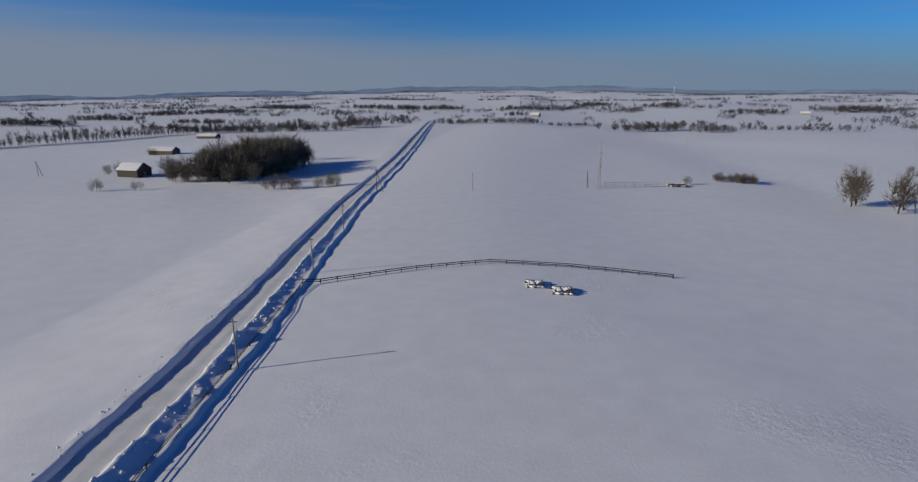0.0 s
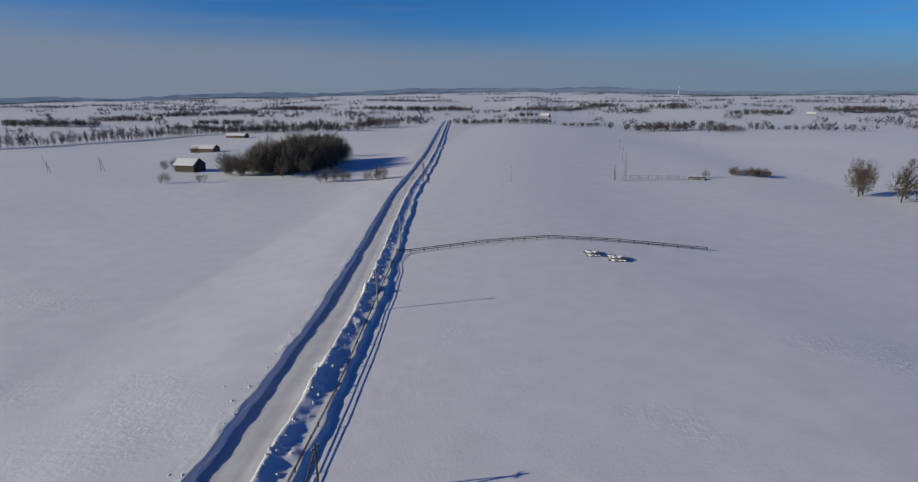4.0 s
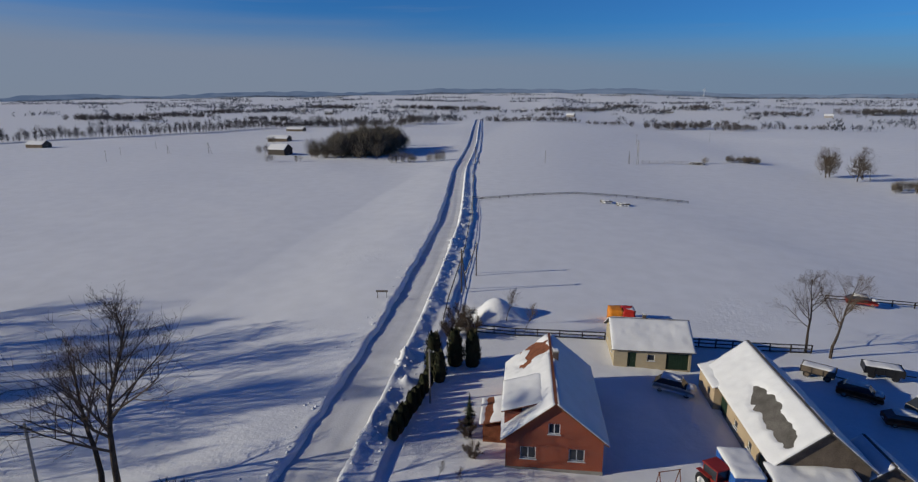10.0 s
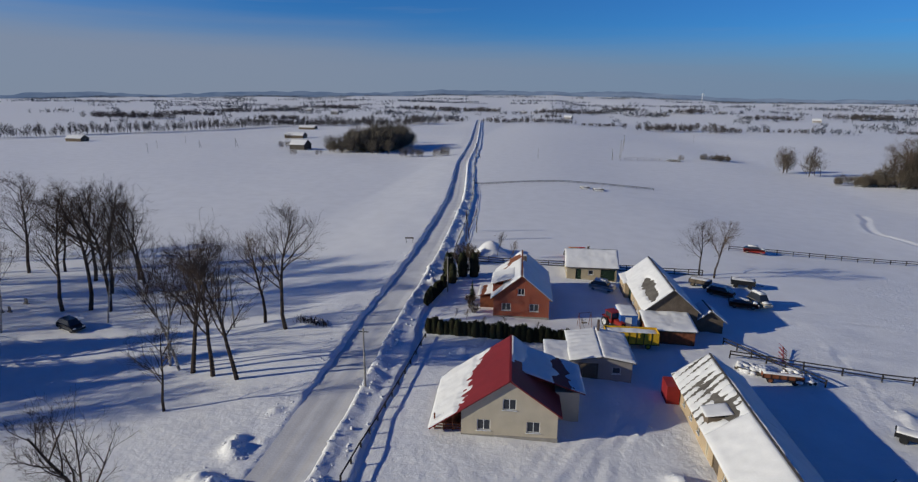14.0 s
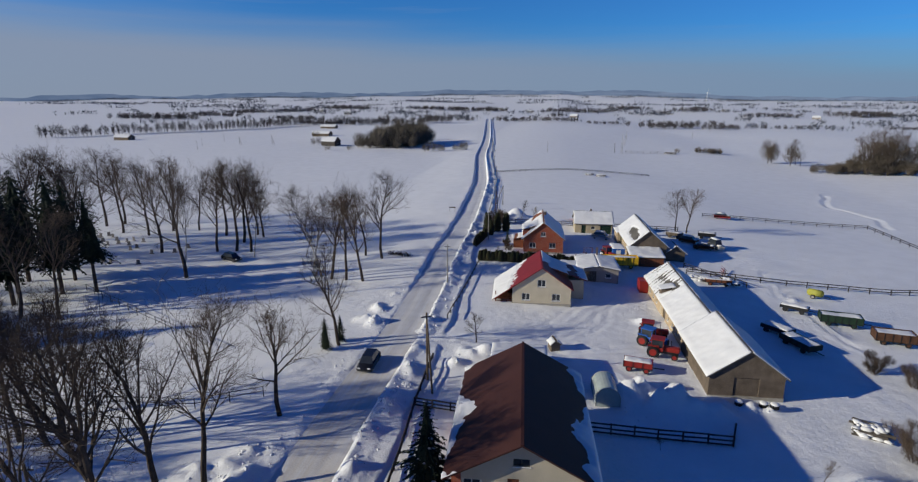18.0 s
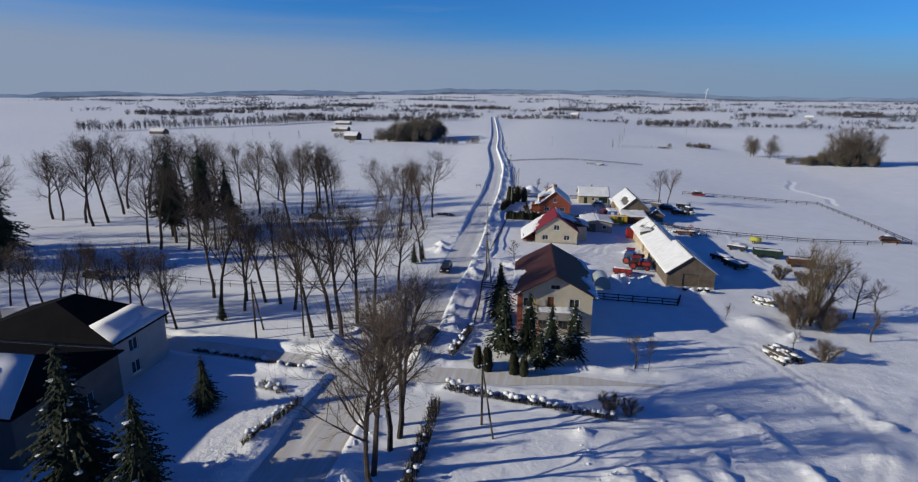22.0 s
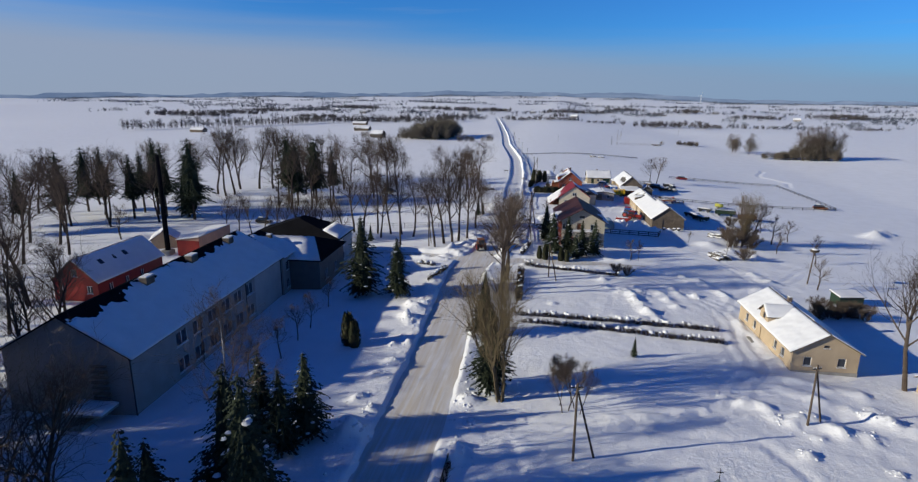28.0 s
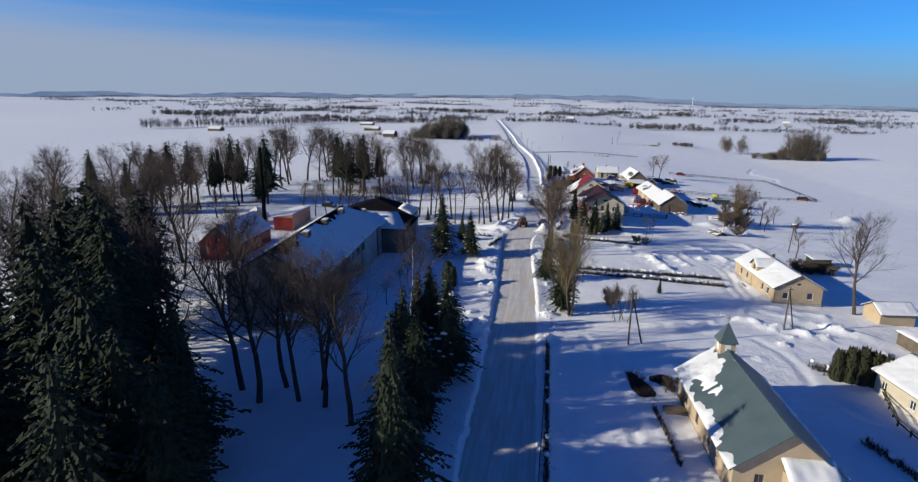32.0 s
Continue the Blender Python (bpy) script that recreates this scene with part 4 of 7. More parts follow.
# pale-brick shed with green doors: ridge runs across the view
shed = gabled("shed", 24.2, -23.4, 92, 7.6, 9.0, 2.5, 4.7, "pale brick shed with green doors and white snow roof", {"front": PALEBRICKS}, ASBESTOS,
              {"left": [(-2.9, 0.0, 1.0, 2.0, "dg"), (1.6, 0.0, 2.7, 2.05, "dg"), (-0.6, 1.0, 0.9, 0.8, "w0")], "front": [(-1.4, 1.0, 0.9, 0.8, "w0")], "back": [(-2.4, 1.1, 0.6, 0.6, "w0"), (1.6, 1.1, 0.6, 0.6, "w0")]}, category="shed", seed=11)
chimney(shed, 0.2, 0.5, 4.3, 5.3, 0.4, 0.4)

# old barn with plank gable
barn = gabled("old_barn", 33.9, -39.6, 3, 7.4, 17.0, 3.0, 6.2, "weathered old barn, snowy roof with a bare sheet patch", {"front": OLDWOOD, "left": YELLOWPLASTER, "right": OLDWOOD, "back": PALEBRICK}, ASBESTOS,
              {"left": [(-4.5, 0.1, 2.0, 2.0, "dg"), (-0.5, 0.9, 0.9, 0.8, "w0"), (3.0, 0.9, 0.9, 0.8, "w0"), (5.5, 0.1, 1.4, 2.0, "dg")]},
              bare=(lambda s, t: 0.3 + 0.03 * np.sin(s * 75 + 3 * t) - 1.7 * np.abs(t - 0.5 - 0.2 * (0.7 - s)) - 3.0 * np.maximum(0, 0.52 - s) - 3.0 * np.maximum(0, s - 0.88), None), seed=21, category="barn")
lean = new("lean_to")
lean.parent = barn
part("lean_wall", box_bm(-4.4, -3.7, 4.5, 9.5, -0.4, 2.7), YELLOWPLASTER, lean)
snow_part(lean, (-4.7, 9.7, 2.75), (-4.7, 4.3, 2.75), (-2.2, 4.3, 3.6), (-2.2, 9.7, 3.6), 0.25, seed=4)

# brown lean-to shed before the barn
def low_shed(name, x, y, yaw, W, D, h0, h1, label, mat, roofmat, snow=0.3, seed=0, bare=None, doors=()):
    """A mono-pitch shed: front height h0, back height h1."""
    root = thing(name, pose(x, y, float(base_z(x, y)), 0, 0, yaw), label, "shed")
    for sx0, sx1, sy0, sy1, z in ((-W / 2, W / 2, -D / 2, -D / 2 + 0.15, h0), (-W / 2, W / 2, D / 2 - 0.15, D / 2, h1)):
        nb = int((sx1 - sx0) / 0.5)
        for j in range(nb):
            a = sx0 + (sx1 - sx0) * j / nb
            part("board", box_bm(a + 0.01, a + (sx1 - sx0) / nb - 0.01, sy0, sy1, -0.5, z), mat, root)
    for sx in (-W / 2, W / 2 - 0.15):
        bm = bmesh.new()
        v = [bm.verts.new(p) for p in ((sx, -D / 2 + 0.15, -0.5), (sx, D / 2 - 0.15, -0.5), (sx, D / 2 - 0.15, h1), (sx, -D / 2 + 0.15, h0))]
        f = bm.faces.new(v)
        r = bmesh.ops.extrude_face_region(bm, geom=[f])
        bmesh.ops.translate(bm, vec=(0.15, 0, 0), verts=[q for q in r["geom"] if isinstance(q, bmesh.types.BMVert)])
        part("side_wall", bm, mat, root)
    q = [(-W / 2 - 0.25, -D / 2 - 0.25, h0 + 0.02), (W / 2 + 0.25, -D / 2 - 0.25, h0 + 0.02), (W / 2 + 0.25, D / 2 + 0.25, h1 + 0.02), (-W / 2 - 0.25, D / 2 + 0.25, h1 + 0.02)]
    bm = bmesh.new()
    slab(bm, *q, 0.1)
    part("roof", bm, roofmat, root)
    if snow:
        snow_part(root, *[(a, b, c + 0.11) for a, b, c in q], snow, bare, seed)
    for u, w, h, m in doors:
        part("door", box_bm(u, u + w, -D / 2 - 0.05, -D / 2 - 0.004, 0, h), m, root)
    return root


low_shed("lean_shed", 33.4, -50.6, 3, 6.4, 5.0, 1.9, 2.6, "low brown plank shed under deep snow", RUST, ASBESTOS, 0.35, 41)
garage = gabled("garage", 23.0, -62.0, 3, 7.0, 8.0, 2.3, 2.9, "grey garage with snow-striped low corrugated roof", {"front": GREYPLASTER}, ASBESTOS, {"front": [(-2.8, 0, 2.4, 2.0, "db"), (1.2, 0.8, 1.0, 0.8, "w0")]}, category="garage", seed=51, rib=0.02)
part("stove_pipe", box_bm(0.2, 0.5, 3.2, 3.5, 2.5, 4.6), CHIMNEY, garage)
low_shed("annex", 18.0, -63.5, 3, 2.9, 4.5, 1.7, 2.0, "small annex shed buried in snow", OLDWOOD, ASBESTOS, 0.3, 44)
small = gabled("small_shed", 39.9, -45.2, 3, 3.8, 4.0, 1.8, 3.3, "small gabled plank shed with snow on one slope", {"front": OLDWOOD}, ASBESTOS, {}, category="shed", seed=53)

# cream house with the red roof, porch wing and side wing
redh = gabled("red_roof_house", 13.0, -75.4, 4, 9.3, 10.0, 2.8, 6.1, "cream house with partly snowy red metal roof", {"front": PLASTER}, REDROOF,
              {"front": [(-3.1, 0.7, 1.3, 1.15, "w"), (1.7, 0.7, 1.3, 1.15, "w"), (-0.65, 3.0, 1.3, 1.15, "w")], "right": [(-3.5, 0.8, 1.2, 1.1, "w")]},
              bare=(lambda s, t: t - 0.52 + 0.25 * (s - 0.5), lambda s, t: 0.9 - s - 0.5 * t), seed=61, left_over=3.1)
porch = new("porch")
porch.parent = redh
part("porch_wall", box_bm(-7.3, -4.65, -3.2, 3.8, -0.4, 1.2), RUST, porch, "dark red plank porch")
for px in (-7.4, -6.5, -5.6):
    part("post", box_bm(px, px + 0.14, -4.5, -4.36, -0.4, 1.9), RUST, porch)
for pz in (0.25, 0.55, 0.85):
    part("rail", box_bm(-7.4, -4.7, -4.46, -4.4, pz, pz + 0.1), RUST, porch)
wing = new("wing")
wing.parent = redh
part("wing_wall", box_bm(4.65, 7.1, -1.0, 4.6, -0.5, 3.0), PLASTER, wing)
bm = bmesh.new()
slab(bm, (7.6, -1.4, 3.0), (7.6, 5.0, 3.0), (1.0, 5.0, 5.2), (1.0, -1.4, 5.2), 0.12)
part("wing_roof", bm, REDROOF, wing)
snow_part(wing, (7.6, -1.4, 3.13), (7.6, 5.0, 3.13), (1.0, 5.0, 5.33), (1.0, -1.4, 5.33), 0.2, lambda s, t: 0.08 - np.abs(t - 0.35), 63)

# long barn in three stretches
for nm, yc, L, W, e, r, kwb, lab in (
        ("plank_barn", -98.2, 12.0, 8.2, 2.7, 5.7, (None, None), "dark plank barn with thick even roof snow"),
        ("cowshed", -85.5, 13.2, 7.0, 2.5, 5.0, (None, None), "plastered cowshed with snow-covered roof"),
        ("old_cowshed", -72.8, 12.2, 7.0, 2.5, 5.0, (lambda s, t: np.maximum(0.26 * np.sin(s * 66 + 9 * t) + 0.14 * np.sin(s * 17 + 1) - np.abs(t - 0.45) * 0.4 - 0.35 * np.abs(s - 0.5) + 0.1, 0.22 - 1.1 * np.abs(s - 0.84) - 0.8 * np.abs(t - 0.62)), None), "old cowshed with streaks of bare roof sheets")):
    xc = 36.9 + (-98.2 - yc) * 0.055 - (0.4 if W < 8 else 0)
    wood = W > 8
    bb = gabled(nm, xc, yc, 3, W, L, e, r, lab, {"front": OLDWOOD if wood else PALEBRICK, "left": OLDWOOD if wood else YELLOWPLASTER}, ASBESTOS,
                {"front": [(-1.4, 0.1, 2.8, 2.4, "db")]} if wood else {"left": [(-5.0, 0.1, 1.6, 1.9, "db"), (-2.2, 0.9, 0.8, 0.6, "w0"), (0.4, 0.9, 0.8, 0.6, "w0"), (3.0, 0.9, 0.8, 0.6, "w0")]},
                bare=kwb, seed=70 + int(W + L), category="barn", front=0.3 if wood else 0.05)
    if nm == "old_cowshed":
        dm = new("dormer")
        dm.parent = bb
        part("cheek", box_bm(-3.4, -1.9, -5.2, -3.6, 2.6, 3.8), OLDWOOD, dm)
        snow_part(dm, (-3.7, -3.4, 3.85), (-3.7, -5.4, 3.85), (-1.2, -5.4, 4.3), (-1.2, -3.4, 4.3), 0.22, seed=3)
        part("lean_wall", box_bm(-5.0, -3.6, 3.2, 5.6, -0.4, 2.3), RED, bb, "red plank lean-to")

# two-storey house with the brown roof
brown = gabled("brown_roof_house", 13.0, -123.4, 3.5, 10.2, 15.6, 5.7, 8.5, "two-storey cream house with brown metal roof and balcony", {"front": PLASTER, "left": BRICKS}, BROWNROOF,
               {"front": [(-4.3, 3.75, 1.35, 1.25, "w"), (2.0, 3.75, 1.35, 1.25, "w"), (-1.0, 3.25, 0.85, 2.0, "dr"), (-2.2, 0.6, 1.3, 1.4, "w2"), (0.6, 0.6, 1.3, 1.4, "w2"), (-0.6, 6.35, 1.2, 0.6, "w2")], "left": [(-5, 3.7, 1.3, 1.2, "w"), (0, 3.7, 1.3, 1.2, "w")], "right": [(-4, 3.7, 1.3, 1.2, "w"), (3, 3.7, 1.3, 1.2, "w")]},
               bare=(lambda s, t: t - 0.10 + 0.12 * np.sin(s * 9), lambda s, t: t - 0.13 - 0.1 * np.sin(s * 7)), seed=81, over=0.6, front=0.9, zoff=0.1)
balc = new("balcony")
balc.parent = brown
part("balcony_floor", box_bm(-2.4, 2.4, -10.2, -7.8, 2.75, 2.95), CONCRETE, balc)
part("parapet", box_bm(-2.4, 2.4, -10.2, -10.08, 2.95, 3.85), GREYPLASTER, balc)
for px in (-2.4, 2.28):
    part("parapet", box_bm(px, px + 0.12, -10.08, -7.8, 2.95, 3.85), GREYPLASTER, balc)
snow_part(balc, (-2.28, -10.06, 3.55), (2.28, -10.06, 3.55), (2.28, -7.85, 3.55), (-2.28, -7.85, 3.55), 0.5, seed=7)
part("brick_corner", box_bm(-5.14, -4.42, -7.83, -7.62, -0.5, 5.6), BRICKS, brown, "red brick corner strip")
for px in (-2.3, 2.1):
    part("pillar", box_bm(px, px + 0.2, -10.15, -9.95, -0.5, 2.75), BRICKS, balc)
part("flag_pole", box_bm(-2.9, -2.85, -8.4, -8.35, 3.6, 5.4), WHITE, brown)
part("flag", box_bm(-2.85, -2.6, -8.39, -8.36, 3.9, 5.2), YELLOW, brown, "hanging yellow and green cloth")
low_shed("garage", 11.6, -106.6, 3, 6.2, 9.0, 2.7, 2.4, "low garage with flat thick snow roof", PALEBRICK, ASBESTOS, 0.3, 61)

# ochre house with dormer
ochre = gabled("ochre_house", 41.3, -177.0, 3.2, 8.0, 18.0, 2.9, 5.2, "long ochre house with thick snow on the roof", {"front": YELLOWPLASTER}, OLDWOOD,
               {"front": [(-2.6, 0.9, 1.0, 1.2, "w0"), (1.5, 0.9, 1.0, 1.2, "w0"), (-0.4, 3.4, 0.7, 0.4, "w20")], "left": [(-6.5, 0.9, 1.0, 1.2, "w0"), (-3.6, 0.9, 1.0, 1.2, "w0"), (-1.0, 0.1, 1.0, 2.0, "dw"), (3.5, 0.9, 1.0, 1.2, "w0"), (5.8, 0.9, 1.0, 1.2, "w0")]}, seed=91, over=0.4, zoff=0.1)
chimney(ochre, 0.3, 3.0, 4.7, 5.9, 0.5, 0.6)
dm = new("dormer")
dm.parent = ochre
dw = wall_bm(2.7, 4.35, 5.45, [(-0.4, 0.4, 3.5, 4.4)], 0.2)
dfront = part("cheek", dw, YELLOWPLASTER, dm)
dfront.matrix_local = pose(-3.9, 0.6, 0, 0, 0, -90)
for dy in (-0.75, 1.85):
    part("cheek", box_bm(-3.7, -0.9, dy, dy + 0.1, 2.9, 4.35), YELLOWPLASTER, dm)
window(dm, pose(-3.9, 0.6, 0, 0, 0, -90), -0.4, 3.5, 0.8, 0.9, OLDWOOD, 0, 0.08, False)
for sg in (-1, 1):
    bm = bmesh.new()
    q = [(-4.25, 0.6 + sg * 1.65, 4.12), (-0.2, 0.6 + sg * 1.65, 4.12), (-0.2, 0.6, 5.47), (-4.25, 0.6, 5.47)]
    q = q if sg < 0 else [q[1], q[0], q[3], q[2]]
    slab(bm, *q, 0.08)
    part("dormer_roof", bm, OLDWOOD, dm)
    snow_part(dm, *[(a_, b_, c_ + 0.09) for a_, b_, c_ in q], 0.22, seed=6 + sg)
part("stoop", box_bm(-5.6, -4.05, -0.6, 1.4, -0.3, 0.2), CONCRETE, ochre, "grey doorstep")

# chapel with a little turret
chap = gabled("chapel", 18.3, -233.6, 2, 8.4, 17.5, 3.4, 6.7, "stone chapel with blue-green roof and small turret", {"front": YELLOWPLASTER}, TEALROOF,
              {"front": [(-2.4, 1.0, 0.8, 1.6, "w2")], "left": [(-6, 1.0, 0.9, 1.5, "w2"), (-2, 1.0, 0.9, 1.5, "w2"), (2, 1.0, 0.9, 1.5, "w2")]}, category="chapel",
              bare=(lambda s, t: np.minimum(np.hypot((s - 0.1) * 1.1, (t - 0.5) * 0.55) - 0.24 + 0.03 * np.sin(t * 11), t - 0.14 - 0.07 * np.sin(s * 13)), lambda s, t: t - 0.08), seed=95, over=0.5, front=0.5)
tur = new("turret")
tur.parent = chap
part("turret_base", bevelled(box_bm(-0.8, 0.8, 7.2, 8.8, 5.8, 7.6), 0.03), YELLOWPLASTER, tur)
for s in (-1, 1):
    part("louvre", box_bm(s * 0.81 - 0.02, s * 0.81 + 0.02, 7.7, 8.3, 6.6, 7.4), WHITE, tur)
part("louvre", box_bm(-0.3, 0.3, 7.17, 7.2, 6.6, 7.4), WHITE, tur)
bm = bmesh.new()
bmesh.ops.create_cone(bm, cap_ends=True, segments=4, radius1=1.45, radius2=0.04, depth=2.1, matrix=pose(0, 8.0, 8.65, 0, 0, 45))
part("spire", bm, TEALROOF, tur)
bm = bmesh.new()
tube(bm, [(0, 8, 9.6), (0, 8, 10.5)], [0.03, 0.02], 5)
box(bm, -0.22, 0.22, 7.98, 8.02, 10.15, 10.2)
part("finial", bm, DARKMETAL, tur)
porch = new("porch")
porch.parent = chap
part("porch_wall", box_bm(-0.2, 3.4, -10.6, -8.76, -0.5, 3.2), YELLOWPLASTER, porch)
snow_part(porch, (-0.5, -10.9, 3.2), (3.7, -10.9, 3.2), (3.7, -8.5, 4.3), (-0.5, -8.5, 4.3), 0.35, seed=8)
part("dark_entry", box_bm(-6.6, -4.3, 4.2, 5.6, -0.4, 0.5), OLDWOOD, chap, "low wooden entry hatch")

# school: long two-storey block, hipped wing and tall back block
school = thing("school", pose(-44.0, -192.6, -1.2, 0, 0, 4.0), "long two-storey pale school with low snowy roof", "school")
win = []
for k in range(2, 8):
    for z in (1.2, 4.6):
        win.append((-18.2 + 3.55 * k, z, 2.3, 1.75, "w"))
walls(school, 14.4, 38.4, 7.3, 11.4, {"front": GREYPLASTER}, {"right": win})
roof_slopes(school, 14.4, 38.4, 7.3, 11.4, BLACKROOF, over=0.5, front=0.4, snow=(0.2, 0.2), bare=(lambda s, t: t - 0.45, lambda s, t: 0.12 - np.abs(t - 1.0) * 1.2 + 0.1 * np.sin(s * 11)), seed=101)
for cy in (-6.5, 3.5, 14.0):
    chimney(school, 1.2, cy, 9.8, 11.7, 1.0, 1.6, OLDWOOD)
for py in (-19.3, -6.0, 6.5, 19.2):
    part("downpipe", box_bm(7.23, 7.33, py - 0.05, py + 0.05, 0.0, 7.3), DARKMETAL, school)
part("entrance_step", box_bm(-2, 3.5, -22.5, -19.8, -0.3, 0.9), CONCRETE, school)
for k in range(7):
    sl_ = part("louvre", bevelled(box_bm(-0.95, 0.95, -0.28, 0.0, -0.09, 0.09), 0.02), OLDWOOD, school, "dark slanted slat of the stair window")
    sl_.matrix_local = pose(3.9, -19.52, 2.6 + 0.62 * k, 28, 0, 0)
part("canopy", bevelled(box_bm(1.4, 5.6, -22.2, -19.53, 1.85, 2.1), 0.03), CONCRETE, school, "entrance canopy")
snow_part(school, (1.4, -22.2, 2.11), (5.6, -22.2, 2.11), (5.6, -19.55, 2.11), (1.4, -19.55, 2.11), 0.35, seed=12)
part("cornice", bevelled(box_bm(7.26, 7.5, -19.5, 19.5, 6.95, 7.2), 0.03), DARKMETAL, school, "dark gutter board")
for py in (9.6,):
    part("blank_panel", box_bm(7.205, 7.225, py, 19.4, 0.3, 6.9), PLASTERGREY, school, "paler windowless wall panel")


def hipped(name, x, y, yaw, W, L, eave, apex, label, mat, roofmat, holes, snow_sides, ridge_len=0.0, reach=1.0):
    root = thing(name, pose(x, y, -1.1, 0, 0, yaw), label, "school wing")
    walls(root, W, L, eave, eave, {"front": mat}, holes)
    o, r = 0.5, ridge_len / 2
    c = [(-W / 2 - o, -L / 2 - o, eave), (W / 2 + o, -L / 2 - o, eave), (W / 2 + o, L / 2 + o, eave), (-W / 2 - o, L / 2 + o, eave)]
    p, q = (0, -r, apex), (0, r + 0.01, apex)
    for k, f in enumerate(((c[0], c[1], p), (c[1], c[2], q, p), (c[2], c[3], q), (c[3], c[0], p, q))):
        bm = bmesh.new()
        bm.faces.new([bm.verts.new(v) for v in f])
        g = bmesh.ops.extrude_face_region(bm, geom=list(bm.faces))
        bmesh.ops.translate(bm, vec=(0, 0, 0.12), verts=[v for v in g["geom"] if isinstance(v, bmesh.types.BMVert)])
        part("roof_slope", bm, roofmat, root)
        if k in snow_sides:
            bm = bmesh.new()
            g4 = list(f) if len(f) == 4 else [f[0], f[1], f[2], f[2]]
            lo0, lo1 = Vector(g4[0]), Vector(g4[1])
            hi1, hi0 = lo1.lerp(Vector(g4[2]), reach * 0.96), lo0.lerp(Vector(g4[3]), reach * 0.96)
            bm.faces.new([bm.verts.new((v[0] * 0.985, v[1] * 0.985, v[2] + 0.13)) for v in (lo0, lo1, hi1, hi0)])
            g = bmesh.ops.extrude_face_region(bm, geom=list(bm.faces))
            bmesh.ops.translate(bm, vec=(0, 0, 0.16), verts=[v for v in g["geom"] if isinstance(v, bmesh.types.BMVert)])
            bmesh.ops.subdivide_edges(bm, edges=list(bm.edges), cuts=3, use_grid_fill=True)
            for v in bm.verts:
                v.co.z += 0.1 * noise.noise(v.co * 0.9)
            part("snow_cover", bm, ROOFSNOW, root, "slab of snow on the hip", True)
    return root


s_link = thing("school_link", pose(-44.9, -169.7, -1.2, 0, 0, 4.0), "two-storey link with snowy roof between school and wing", "school link")
walls(s_link, 13.8, 7.2, 7.0, 9.9, {"front": GREYPLASTER}, {"right": [(-2.2, 1.2, 1.3, 1.6, "w"), (-2.2, 4.4, 1.3, 1.6, "w")]})
roof_slopes(s_link, 13.8, 7.2, 7.0, 9.9, BLACKROOF, over=0.4, front=0.0, snow=(0.2, 0.2), bare=(lambda s, t: t - 0.45, lambda s, t: 0.12 - np.abs(t - 1.0) * 0.9 + 0.1 * np.sin(s * 9)), seed=104)
chimney(s_link, 2.4, 2.0, 8.2, 9.6, 0.8, 0.8, OLDWOOD)
hipped("school_wing", -41.4, -163.5, 93, 13.2, 17.0, 5.8, 8.4, "two-storey wing with black hipped roof, half snowed", BROWNPLASTER, BLACKROOF, {"left": [(-5.4, 2.2, 1.1, 1.4, "w")], "front": [(-4, 1.6, 1.6, 1.8, "w"), (1, 1.6, 1.6, 1.8, "w")]}, (3,), 10.8)
hipped("school_hall", -44.0, -151.3, 3, 18.2, 9.0, 6.1, 9.4, "tall back block with black roof and snow", PLASTERGREY, BLACKROOF, {"right": [(-2.2, 1.2, 1.5, 1.5, "w"), (-2.2, 4.0, 1.5, 1.5, "w")]}, (1,), 3.0, 0.42)

# red outbuildings beyond the school
redb = gabled("red_hall", -70.5, -173.2, 3, 8.0, 17.0, 3.7, 7.2, "red-walled hall with snowy roof and skylights", {"front": RED}, ASBESTOS, {"front": [(-3.0, 1.6, 1.0, 1.3, "w"), (-0.6, 4.4, 1.2, 1.2, "w"), (2.0, 1.6, 1.0, 1.3, "w")], "right": [(-6, 1.4, 1, 1.2, "w"), (-2, 1.4, 1, 1.2, "w"), (2, 1.4, 1, 1.2, "w")]}, zoff=0.0, category="hall", seed=111)
for sy_ in (-4.5, -1.5, 1.5, 4.5):
    bm = bmesh.new()
    slab(bm, (2.2, sy_ - 0.45, 5.62), (2.2, sy_ + 0.45, 5.62), (1.4, sy_ + 0.45, 6.32), (1.4, sy_ - 0.45, 6.32), 0.06)
    part("skylight", bm, GLASS, redb)
low_shed("red_store", -69.6, -146.6, 93, 13.0, 5.0, 4.3, 3.5, "flat-roofed tan store with red end wall", TANPLASTER, CONCRETE, 0.2, 55)
part("red_end", box_bm(-6.56, -6.5, -2.5, 2.5, -0.4, 3.5), RED, bpy.data.objects["red_store"])
gabled("brick_hut", -80.0, -146.0, 30, 5.0, 5.5, 2.2, 3.9, "small ochre hut with snowy roof", {"front": YELLOWPLASTER}, ASBESTOS, {}, category="hut", seed=57)
bm = bmesh.new()
tube(bm, [(0, 0, -0.5), (0, 0, 21.5)], [0.55, 0.4], 14)
ch = thing("flue_stack", pose(-74.6, -152.6, -1.2), "tall dark boiler-house flue stack", "chimney")
part("shaft", bm, BLACKROOF, ch)
part("foot", bevelled(box_bm(-1, 1, -1, 1, -0.5, 1.2), 0.05), CONCRETE, ch)

